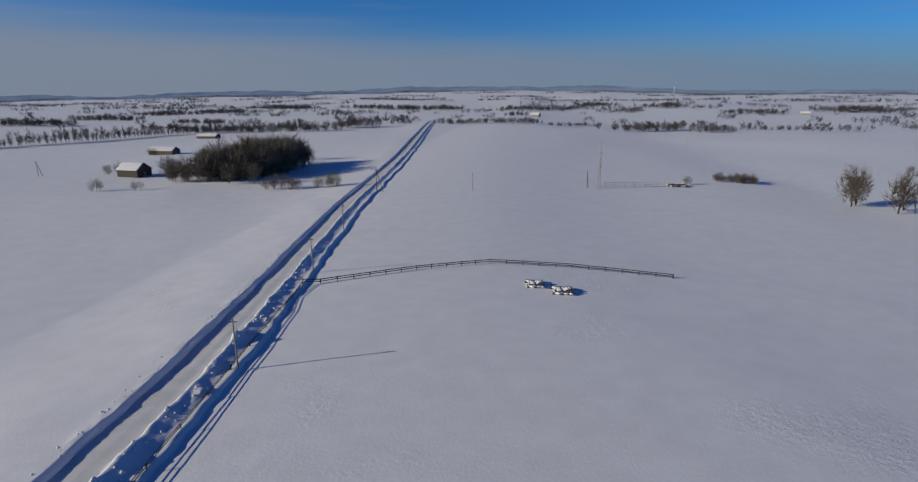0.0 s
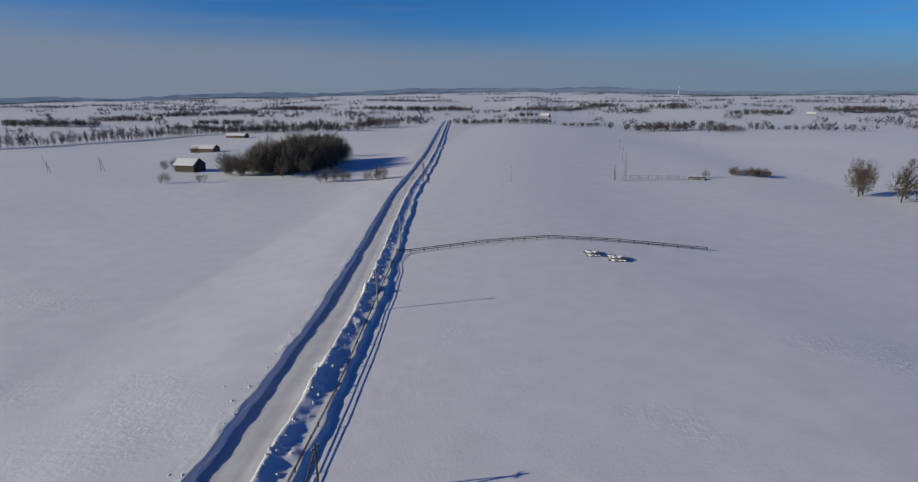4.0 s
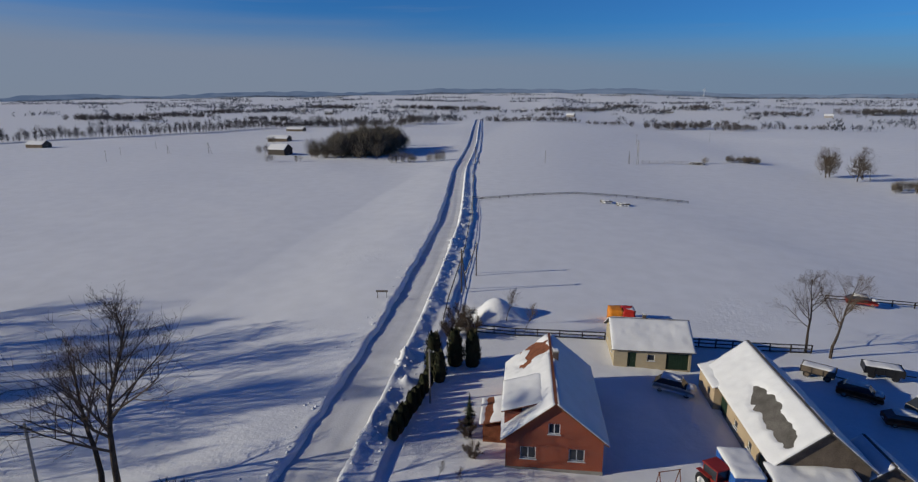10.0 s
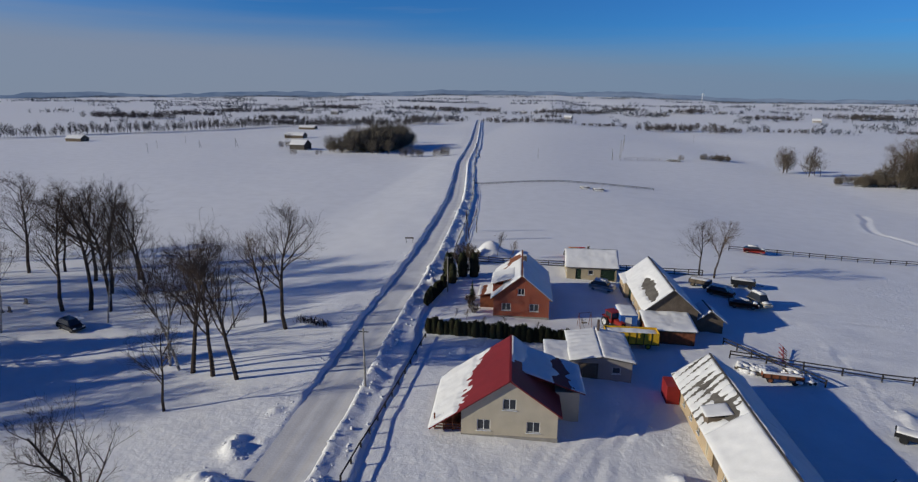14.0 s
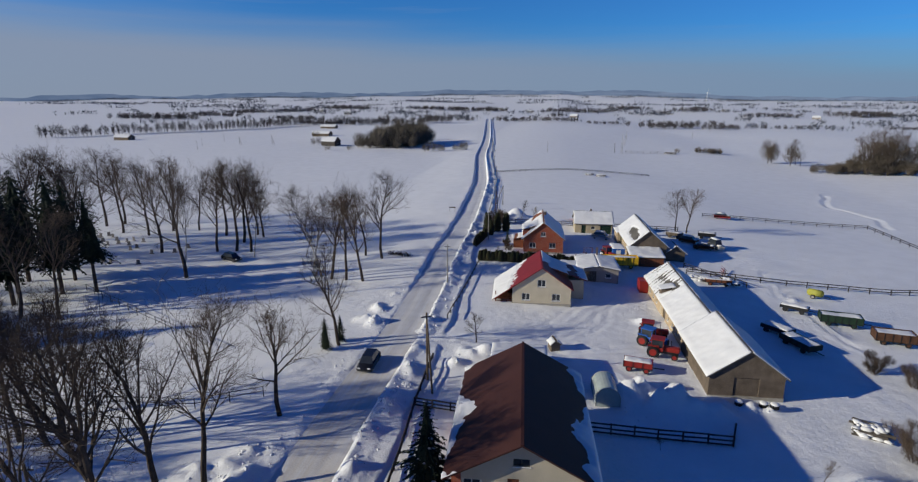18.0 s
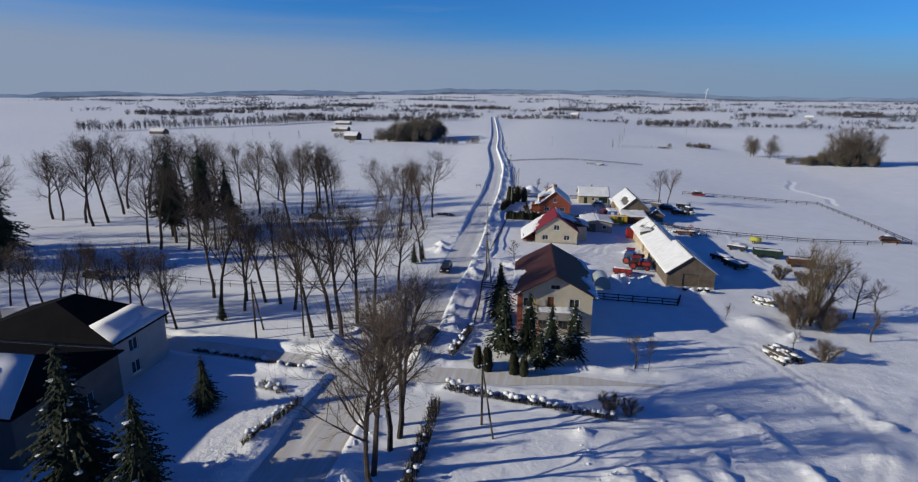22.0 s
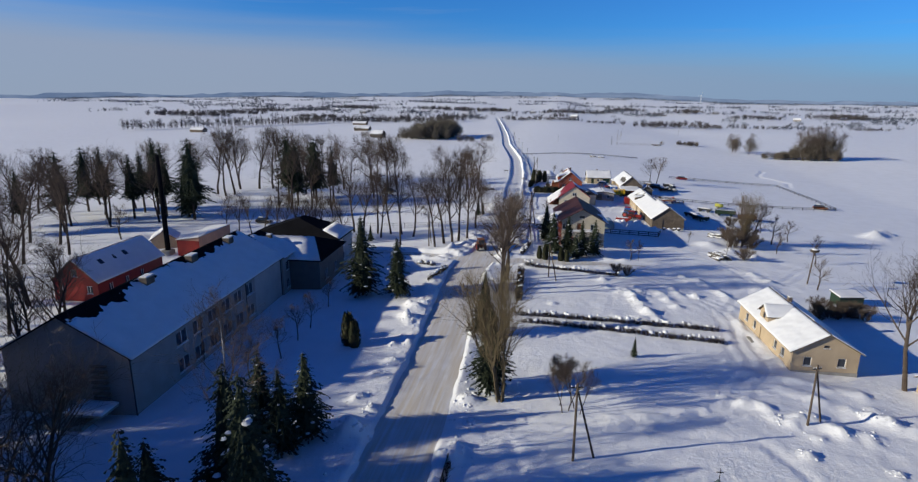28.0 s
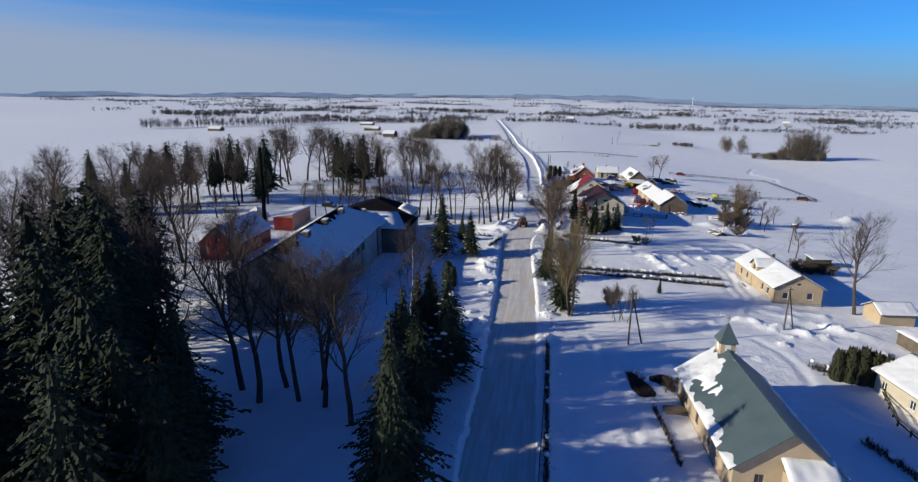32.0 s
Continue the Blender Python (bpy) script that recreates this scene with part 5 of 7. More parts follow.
# buildings by the ochre house
cream = gabled("cream_cottage", 43.2, -221.0, 8, 8.0, 9.0, 2.9, 4.8, "small cream cottage with rounded snow roof", {"front": PLASTER}, OLDWOOD, {"front": [(-3.4, 0.9, 0.9, 1.1, "w"), (-2.3, 0.9, 0.9, 1.1, "w")], "left": [(-3.5, 0.9, 0.9, 1.1, "w"), (1.0, 0.9, 0.9, 1.1, "w")]}, seed=121, over=0.5)
gabled("board_shed", 54.6, -189.5, 97, 4.2, 5.6, 2.0, 3.2, "little board shed with snow-capped roof", {"front": YELLOWPLASTER}, OLDWOOD, {}, category="shed", seed=123)
low_shed("long_woodshed", 53.5, -205.0, 97, 11.0, 5.0, 2.8, 2.0, "long low woodshed under snow", OLDWOOD, ASBESTOS, 0.3, 58)
low_shed("green_hut", 58.4, -154.8, 10, 4.2, 2.6, 1.6, 2.0, "green-ended hut behind a brown hedge", GREEN, ASBESTOS, 0.15, 59)

# ---- far farm buildings ----
def far_farm(x, y, yaw, W, L, e, r, lab, mat):
    return gabled("farm_building", x, y, yaw, W, L, e, r, lab, {"front": mat}, ASBESTOS, {"front": [(-0.6, 0.8, 1.2, 1.2, "w")]}, category="farm building", seed=int(abs(x)))


far_farm(-145.5, 220, 80, 8.0, 11.0, 3.4, 6.2, "distant brown timber farmhouse with snow roof", LOG)
far_farm(-190, 309, 85, 7.0, 16.0, 2.5, 4.6, "distant dark barn among shrubs", OLDWOOD)
far_farm(-240, 445, 85, 7.0, 18.0, 2.2, 4.2, "distant low barn under snow", OLDWOOD)
far_farm(-331, 243, 85, 7.0, 14.0, 2.6, 4.8, "distant dark barn by a tree row", OLDWOOD)
for x, y in ((40, 930), (280, 1330), (-60, 1290), (620, 1130), (-560, 1180), (-150, 1500), (430, 1420), (640, 1160), (480, 1000), (-420, 980)):
    far_farm(x, y, 70 + x % 40, 9, 14, 3.2, 6.5, "tiny distant farmhouse on the plain", GREYPLASTER)


# ---- poles, wires and fences ----
def pole_model(kind, h, legs=()):
    root = thing("power_pole", pose(0, 0, -500), "weathered power-line pole standing in the snow", "power pole", "line of power poles")
    bm = bmesh.new()
    tube(bm, [(0, 0, -0.8), (0, 0, h)], [0.13, 0.09], 8)
    part("post", bm, POLEWOOD if kind == "w" else CONCRETE, root)
    for dx, dy in legs:
        bm = bmesh.new()
        tube(bm, [(dx, dy, -0.8), (0, 0, h * 0.93)], [0.11, 0.08], 7)
        part("strut", bm, POLEWOOD, root)
    part("crossarm", box_bm(-0.55, 0.55, -0.04, 0.04, h - 0.45, h - 0.35), DARKMETAL, root)
    for ix in (-0.48, -0.16, 0.16, 0.48):
        bm = bmesh.new()
        tube(bm, [(ix, 0, h - 0.35), (ix, 0, h - 0.18)], [0.04, 0.03], 6)
        part("insulator", bm, WHITE, root)
    return root


P_PLAIN = pole_model("c", 6.9)
P_STRUT = pole_model("w", 7.0, [(-0.4, -3.0)])
P_A = pole_model("w", 7.2, [(2.1, 0.3)])
for x, y, m, s, turn in ((-1.2, 4.1, P_STRUT, 0.88, 250), (-2.4, -5.2, P_A, 1.03, 67), (-8, 47.6, P_PLAIN, 0.94, 5), (-13.2, 86.6, P_PLAIN, 0.95, 5), (-17.3, 118, P_PLAIN, 0.98, 6), (-25, 179, P_A, 1.1, 6),
                      (8.2, 182, P_PLAIN, 0.9, 60), (49, 200, P_A, 0.9, 60), (139, 409, P_PLAIN, 1.0, 60), (-188, 215, P_A, 0.9, 10), (-214, 166, P_PLAIN, 0.8, 10), (-232, 198, P_PLAIN, 0.7, 0), (-208, 206, P_A, 0.75, 0), (-241, 240, P_PLAIN, 0.75, 0),
                      (-0.2, -40.0, P_PLAIN, 0.9, 0), (-3.1, -74.5, P_PLAIN, 1.0, 0), (1.1, -108.2, P_STRUT, 1.2, 30), (6.7, -155.7, P_STRUT, 0.98, 40), (9.9, -211.5, P_A, 1.1, 15), (34.5, -200, P_A, 0.95, 20), (-26.2, -140.5, P_STRUT, 1.2, 200), (-27.5, -60, P_PLAIN, 1.1, 0), (-20, -139.0, P_STRUT, 1.1, 190), (70, 330, P_PLAIN, 1.1, 0), (62, 265, P_PLAIN, 1.1, 0)):
    place(m, x, y, s, turn)
mast = thing("lattice_mast", pose(53.5, 201.6, gz(53.5, 201.6)), "thin grey lattice mast far across the field", "mast")
for k in range(4):
    a = radians(45 + 90 * k)
    bm = bmesh.new()
    tube(bm, [(0.7 * math.cos(a), 0.7 * math.sin(a), -0.3), (0.08 * math.cos(a), 0.08 * math.sin(a), 11.5)], [0.05, 0.04], 5)
    part("leg", bm, CONCRETE, mast)
bm = bmesh.new()
for k in range(8):
    r0, r1 = 0.7 - 0.62 * k / 8, 0.7 - 0.62 * (k + 1) / 8
    for q in range(4):
        a, b = radians(45 + 90 * q), radians(135 + 90 * q)
        tube(bm, [(r0 * math.cos(a), r0 * math.sin(a), 11.5 * k / 8), (r1 * math.cos(b), r1 * math.sin(b), 11.5 * (k + 1) / 8)], [0.03, 0.03], 4, False)
part("bracing", bm, CONCRETE, mast)
turb = thing("wind_turbine", pose(748, 3000, float(base_z(748, 3000)), 0, 0, 20), "white wind turbine on the horizon", "wind turbine")
bm = bmesh.new()
tube(bm, [(0, 0, 0), (0, 0, 50)], [1.6, 0.9], 10)
part("tower", bm, WHITE, turb)
part("nacelle", bevelled(box_bm(-1.2, 1.2, -3, 3, 49.5, 52), 0.3), WHITE, turb)
for k in range(3):
    a = radians(15 + 120 * k)
    bm = bmesh.new()
    tube(bm, [(0, -3.2, 50.8), (22 * math.sin(a), -3.2, 50.8 + 22 * math.cos(a))], [0.9, 0.2], 4)
    part("blade", bm, WHITE, turb)


RAILWOOD = material("dark_rail_wood", (0.035, 0.03, 0.028), 0.9, 0, 0.25, 1.0, 0.2)


def rail_fence(pts, label, rails=2, h=1.15, spacing=3.2, mat=None, post=0.07, name="rail_fence", slim=1.0):
    """Posts and rails along a line over the snow."""
    mat = mat or RAILWOOD
    root = thing(name, pose(0, 0, 0), label, "fence")
    dense = []
    for a, b in zip(pts, pts[1:]):
        n = max(1, round(math.dist(a, b) / spacing))
        dense += [(a[0] + (b[0] - a[0]) * k / n, a[1] + (b[1] - a[1]) * k / n) for k in range(n)]
    dense.append(pts[-1])
    zs = [gz(*p) for p in dense]
    rng = random.Random(len(dense))
    for p, z in zip(dense, zs):
        bm = bmesh.new()
        box(bm, -post, post, -post, post, -0.4, h + rng.uniform(-0.04, 0.1))
        ob = part("post", bm, mat, root)
        ob.matrix_local = pose(p[0], p[1], z, rng.uniform(-2, 2), rng.uniform(-2, 2), 0)
    for i in range(len(dense) - 1):
        for k in range(rails):
            zz = h * (0.95 - 0.42 * k)
            bm = bmesh.new()
            tube(bm, [(*dense[i], zs[i] + zz + rng.uniform(-0.03, 0.03)), (*dense[i + 1], zs[i + 1] + zz + rng.uniform(-0.03, 0.03))], [0.09 * slim, 0.08 * slim] if mat is RAILWOOD else [0.04, 0.04], 5)
            part("rail", bm, mat, root)
    return root


rail_fence([(-12.2, 79), (6, 90), (19.7, 96.5), (36, 97.5), (55, 95.8)], "dark two-rail pasture fence across the snowfield", 2, 0.85)
rail_fence([(-12.2, 79), (-8.6, 47), (-5.9, 22), (-4.9, 8), (-3.7, -10), (-2.8, -19)], "dark rail fence half buried along the road bank", 2, 0.55, 6.4, None, 0.045, slim=0.55)
rail_fence([(-1.2, -20.6), (7.5, -21.1), (19.4, -20.0)], "dark three-rail garden fence in snow", 3, 1.1)
rail_fence([(29.4, -19.6), (38, -18.8), (46, -17.7)], "dark plank yard fence behind the shed", 3, 1.2, 2.4)
rail_fence([(57, 4.5), (75, 6.5), (93, 8.6), (103.5, 9.8), (103, -20), (102.5, -48.5)], "dark two-rail paddock fence on the far field", 2, 1.1, 4.0)
rail_fence([(40.6, -55.5), (58, -57.5), (76, -57), (90, -53.5), (102.5, -48.5)], "dark two-rail paddock fence behind the barns", 2, 1.1, 4.0)
rail_fence([(0.3, -59), (0.1, -75), (-0.1, -90)], "low dark garden fence along the road", 1, 0.6, 2.6)
rail_fence([(0.6, -103), (1.0, -113.5), (1.8, -122.5), (2.2, -130)], "low dark fence along the road bank", 2, 0.7, 2.6)
rail_fence([(1.0, -114), (7.0, -114.6)], "low wooden yard fence", 3, 1.0, 2.0)
rail_fence([(19.2, -115.3), (26, -115.0), (33.2, -114.4), (34.0, -112.0)], "dark slatted yard fence in blue shade", 4, 1.15, 2.2)
rail_fence([(-66, -85), (-52, -92), (-38, -99.5), (-30, -104)], "thin wire park fence on iron posts", 2, 1.3, 3.0, DARKMETAL, 0.035, "wire_fence")
rail_fence([(-58, -118.5), (-40, -119.5), (-22, -118.5), (-16, -115)], "thin wire park fence near the lane", 2, 1.3, 3.0, DARKMETAL, 0.035, "wire_fence")
rail_fence([(-1.4, -214), (-1.5, -228), (-1.8, -242), (-2.2, -262)], "low black kerb rail beside the road", 2, 0.35, 1.6, DARKMETAL, 0.05, "kerb_rail")
rail_fence([(39, -218), (36.5, -226), (37.5, -236)], "dark garden fence half buried in snow", 2, 0.9, 2.0)
rail_fence([(41, -51), (45, -56), (50, -61)], "leaning snow-covered yard fence", 2, 1.0, 2.2)

# ---- trees ----
DECI = [tree_model("bare_tree", 11 + k, 16, sp, 1, r, lab) for k, (sp, r, lab) in enumerate(((0.9, 0.30, "tall bare linden with fine dark twigs"), (1.15, 0.33, "broad bare oak with spreading limbs"), (0.7, 0.26, "slim bare ash with upright twigs"), (1.0, 0.29, "bare maple with forked trunk in snow")))]
OLIVETWIG = material("olive_brown_twig", (0.13, 0.10, 0.06), 0.9, 0, 0.25, 0.8, 0.2, None, 9.0, 0.1, 0.15)
CLUMP = [tree_model("clump_tree", 31 + k, 15, 0.45, 5, 0.15, "multi-stemmed bare tree by the road", twig=OLIVETWIG, bark=OLIVETWIG, twigs=False) for k in range(2)]
BIRCH = [tree_model("birch_tree", 41 + k, 16, 0.75, 1, 0.15, "slender white-barked birch without leaves", BIRCHBARK) for k in range(2)]
YOUNG = tree_model("young_tree", 51, 8, 0.6, 1, 0.08, "small bare young tree in snow", twigs=False)
APPLE = tree_model("apple_tree", 53, 7, 1.25, 1, 0.17, "low spreading bare fruit tree", twigs=False)
SHRUB = tree_model("bare_shrub", 55, 4.2, 0.5, 9, 0.05, "bare brown shrub sticking out of snow", twigs=False)

pick = 0
for x, y, h, k in (
        (-19.6, -60, 16.5, 0), (-18.6, -74.5, 15, 2), (-22, -74, 15.5, 2), (-25, -73.5, 16.5, 2), (-23.8, -58, 12.5, 3), (-22.7, -81.8, 8.8, 1),
        (-53.5, -75, 21, 1), (-54.5, -56, 19, 0), (-57, -48.6, 18, 3), (-57.6, -41, 14.5, 3), (-58.5, -57, 17, 0), (-55, -43, 15.5, 2), (-51, -56, 18, 0), (-65, -43, 17, 3), (-75, -39, 14, 1), (-81, -41, 17.5, 0), (-84, -46, 18, 2),
        (-102, -39, 20, 1), (-99, -36, 17, 3), (-96, -64, 21, 0), (-96.5, -54, 21, 2), (-101, -65, 21, 3), (-107, -67.7, 21.5, 0), (-109, -79, 21, 1), (-103, -78, 21.5, 2), (-121, -77, 17.6, 3), (-117, -78, 17, 0), (-79, -73, 20, 1), (-104, -82, 20, 0), (-88, -60, 18, 2), (-112, -60, 18, 3), (-92, -45, 18, 0), (-70, -60, 17, 3),
        (-12.7, -101, 12.4, 3), (-12.3, -118.4, 12.8, 3), (-1.5, -165.2, 16.5, 2), (-0.8, -159.5, 15, 3), (-0.7, -167.6, 14.5, 0), (52, -117.5, 11.5, 1), (55, -114.5, 10.5, 3), (-1.1, -161.6, 15.5, 0), (-1.2, -157.4, 14.5, 2), (-29.5, -127, 14.8, 2), (-32.4, -126.4, 15, 2), (-36, -126, 15.7, 2), (-42.5, -125, 16, 0), (-72, -134.5, 9.5, 2), (-68, -135, 10, 0), (-64.5, -135.5, 9.5, 2), (-61, -136, 10, 3), (-58, -136.5, 10.5, 2), (-54.3, -137.2, 10.5, 0), (-51.4, -136.8, 11, 2), (-50, -138, 10.5, 3), (-48.3, -137, 11.5, 2), (-45.1, -137.4, 11, 0), (-43, -136.2, 10, 2), (-39.8, -138.3, 11, 2), (-14.2, -134, 17, 2), (-14.6, -139, 18, 0), (-12.6, -131, 15.5, 2), (-17, -136.5, 16.5, 3), (-18.5, -139.5, 15, 2),
        (-66, -98, 17, 0), (-72, -99, 18, 3), (-60, -97, 16, 2), (-78, -95, 17, 1), (-26, -129.5, 14.5, 0), (-39, -128.5, 15, 3), (-33.8, -130.5, 13.5, 2), (-64, -207, 17, 3), (-54.5, -218.4, 17, 3), (-66, -211, 18, 1), (-42.9, -234.8, 18, 0), (-33, -234.6, 18, 3), (-28.6, -233.8, 16.5, 2), (-50, -211, 15, 0), (-58, -196, 15, 2), (-52, -204, 14, 3), (-70, -222, 18, 3), (-76, -185, 19.5, 3), (-67, -206, 19, 0), (-71, -215, 20, 3), (-80, -200, 19, 1), (-85, -210, 20, 0), (-75, -208, 19, 2), (-61, -222, 18, 1), (-69, -195, 15, 2), (-90, -202, 19, 3), (-63, -213, 17, 0), (-61, -218, 21, 1), (-57.5, -202, 12.7, 2), (-27, -231, 15.5, 2), (-31.5, -230.7, 17.5, 0), (-36.4, -232, 18.5, 3), (-21, -238, 17.5, 2), (-25.2, -234.8, 17, 0), (-55, -228, 18, 0), (-64, -230, 19, 0), (-88, -190, 19, 0), (-75, -225, 20, 2), (-92, -178, 18, 3), (-98, -165, 18, 2), (-48, -240, 16, 0), (-52, -231, 19, 2), (-68, -228, 20, 0), (-78, -236, 21, 0), (-86, -228, 20, 3), (-95, -215, 20, 2), (-100, -235, 21, 0), (-92, -246, 21, 1), (-84, -186, 18, 2), (-105, -196, 19, 1), (-110, -180, 19, 0),             
        (134, 187, 13.5, 1), (142, 176, 14.5, 1), (137, 190, 11, 0), (147, 182, 8, 3), (166, 146, 16, 3), (171, 150, 20, 0), (176, 146, 21, 1), (181, 151, 19, 3), (169, 154, 17, 2), (178, 155, 20, 0), (185, 146, 17, 2), (163, 150, 12, 1), (174, 142, 15, 3), (187, 153, 18, 1), (148, 178, 7, 1),
        (50.2, -188, 16.5, 0), (48, -18.5, 11.0, 1), (45.5, -17.3, 10.2, 1), (-116, -100, 19, 3), (-110, -128, 17, 0), (-120, -118, 18, 2), (-125, -90, 18, 1), (-112, -140, 18, 3), (-104, -150, 18, 0), (-95, -157, 17, 2), (-133, -105, 17, 0), (-140, -120, 18, 1), (-118, -108, 17, 3), (-135, -133, 17, 0), (-145, -145, 18, 3), (-98, -124, 16, 0), (-130, -122, 17, 3), (-117, -133, 17, 1), (-138, -150, 18, 0), (-112, -150, 17, 3), (-106, -132, 16, 0)):
    pick += 1
    t = place(DECI[k], x, y, h / 15.2, pick * 77)
    t["label"] = DECI[k]["label"]
for x, y, h in ((-27.7, -177.9, 4.6), (-26.9, -186.8, 5.0), (-26.8, -191.1, 5.0), (-26.4, -196.7, 5.2), (-27.4, -202.5, 5)):
    pick += 1
    t = place(DECI[0], x, y, h / 15.2, pick * 77)
    t["label"] = "small round bare tree beside the school"
for x, y, h in ((-27, -73, 18.5), (-19.8, -219.3, 17.3), (-29, -72, 17), (-60, -66, 17), (-48, -60, 15)):
    pick += 1
    place(BIRCH[pick % 2], x, y, h / 16, pick * 60)
for x, y, h in ((2.2, -202.4, 15.5), (0.6, -198.5, 13.5), (52.5, -116, 13)):
    pick += 1
    place(CLUMP[pick % 2], x, y, h / 15, pick * 50)
for x, y, h in ((9.6, -202.8, 6.5), (10.8, -203.3, 5.5), (8.7, -202, 5), (9.9, -201.8, 5.8), (9.0, -203.5, 6.0), (10.3, -202.3, 6.2), (26, -116.8, 1.8), (39.4, -119, 3.4), (6, -17.5, 5.5), (8.6, -20.5, 5), (-36.5, -59.5, 8), (25, -140, 4.6), (30.5, -50, 2), (22, -51.5, 2), (11, -53.5, 2.2), (8, -54, 2), (5, -52.5, 2.4), (15, -54.2, 2), (3, -52, 2)):
    pick += 1
    place(YOUNG, x, y, h / 8, pick * 41)
for x, y, h in ((5.2, -96.8, 4.6), (23.5, -139.5, 5), (60.5, -112, 8), (58.5, -121.5, 5.5), (66, -107, 6), (57, -104, 5), (62, -99, 4.5), (56.5, -148, 6.5), (68, -118, 5), (45.8, -128, 3), (-94, -143, 9), (64, -128, 5)):
    pick += 1
    place(APPLE, x, y, h / 7, pick * 67)
for x, y, h in ( (48.7, -130.6, 3.0), (9.0, -196, 3), (19.5, -150.5, 2.2), (21.5, -150.8, 2.0), (-0.2, -19.5, 3.4), (1.6, -22.5, 3.0), (-1.0, -23.2, 2.6), (50, -165, 3.0), (53, -163.5, 3.2), (55.5, -162.3, 3), (51.5, -160.5, 2.6), (57.5, -163, 2.8), (4.5, -45.5, 1.8), (5.5, -48.5, 1.5), (56, -93, 3), (59, -96, 3), (50, -113, 4), (53.5, -119, 4), (49.5, -119, 4.5), (54, -114, 4.5), (42.5, -225, 2.5), (40.5, -228, 2.5), (13.2, -224, 1.8), (14.0, -227.5, 1.6)):
    pick += 1
    place(SHRUB, x, y, h / 4.2, pick * 53)

# spruces
SPR = [conifer_model("spruce", 61 + k, 16, r, lab, sn, dn) for k, (r, lab, sn, dn) in enumerate(((4.3, "tall dense dark green spruce", 0, 1.0), (3.6, "narrow dark spruce standing in snow", 0, 1.0), (4.2, "dark spruce with snow on its boughs", 45, 1.15)))]
SPR.append(conifer_model("spruce", 66, 16, 2.9, "old dark spruce with a bare lower trunk", 0, 1.05, 0.3, 0.3))
SPR.append(conifer_model("spruce", 67, 16, 3.7, "broad ragged spruce with high crown", 0, 1.1, 0.3, 0.22))
for x, y, h, k in (
        (-81, -82, 21, 4), (-73, -80, 19, 3), (-77, -88, 18, 3), (-69, -87, 21, 4), (-64, -85, 18, 3), (-72.5, -93, 20, 4),
        (-91, -119, 22.5, 4), (-101, -117, 20.5, 3), (-105, -115, 22, 3), (-94.5, -116, 17.6, 0), (-111, -113, 18, 3), (-128, -115, 19, 4), (-115, -123, 20, 3), (-122, -142, 16, 3), (-124, -128, 19, 4), (-128, -148, 17, 3), (-108, -121, 18, 3), (-136, -139, 18, 3),
        (-23.9, -172.2, 13.8, 2), (-17.8, -172.5, 10.2, 2), (-1.7, -185.0, 9.6, 0), (-21.6, -158.8, 6.5, 0), (-19.7, -213.7, 9.3, 2), (-15.3, -213.2, 9.2, 2), (-16.8, -215.5, 8.5, 2), (-13.0, -227.5, 14.5, 2), (-15.5, -225.5, 14.0, 0), (-18.2, -230.4, 11, 0), (-16.5, -234, 14, 1), (-14.0, -238.5, 13.5, 0), (-13.6, -249, 17, 1),
        (0.9, -200.4, 10.5, 0), (7.3, -139.0, 9.5, 2), (5.6, -127.6, 9.0, 2), (10.4, -138.6, 8.6, 2), (13.2, -141.2, 8.2, 2), (16.0, -138.4, 8.0, 2), (12.0, -142.6, 5.6, 2),
        (-38, -243, 15, 0), (-33, -247, 17, 0), (-27, -258, 16, 4), (-31, -256, 18, 4), (-43, -248, 22, 4), (-50, -240, 24, 4), (-55, -247, 25, 4), (-46, -252, 22, 0), (-40, -252, 23, 4), (-34, -255, 22, 4), (-30, -262, 19, 4), (-36, -262, 23, 4), (-62, -249, 24, 4), (-68, -240, 22, 3), (-57, -258, 23, 4), (-75, -250, 24, 4), (-48, -266, 22, 4), (-60, -270, 24, 4), (-72, -262, 23, 4), (-84, -258, 23, 3), (-40, -263, 19, 4), (-80, -272, 24, 4), (-66, -282, 24, 4), (-52, -280, 22, 0), (-38, -275, 20, 4),
         (-66, -215, 21, 4),
        (-59, -217, 21, 4), (-63, -221, 22, 4), (-45, -240, 25, 4), (-51, -235, 25, 4), (-56, -232, 24, 4), (-41, -244.5, 23, 4), (-58, -226, 20, 3), (-53, -229.5, 21, 4), (-37, -249, 20, 4), (-48, -245, 25, 0), (-31, -252, 15, 4),
        (18.3, -187.6, 2.4, 1), (-35, -134.5, 3.4, 0), (-12.9, -99.8, 3.2, 2), (-13.8, -102.8, 3.8, 0), (4.5, -43.5, 3.0, 1)):
    pick += 1
    place(SPR[k], x, y, h / 16, pick * 71, 0.1, None if h > 4 else h / 13)


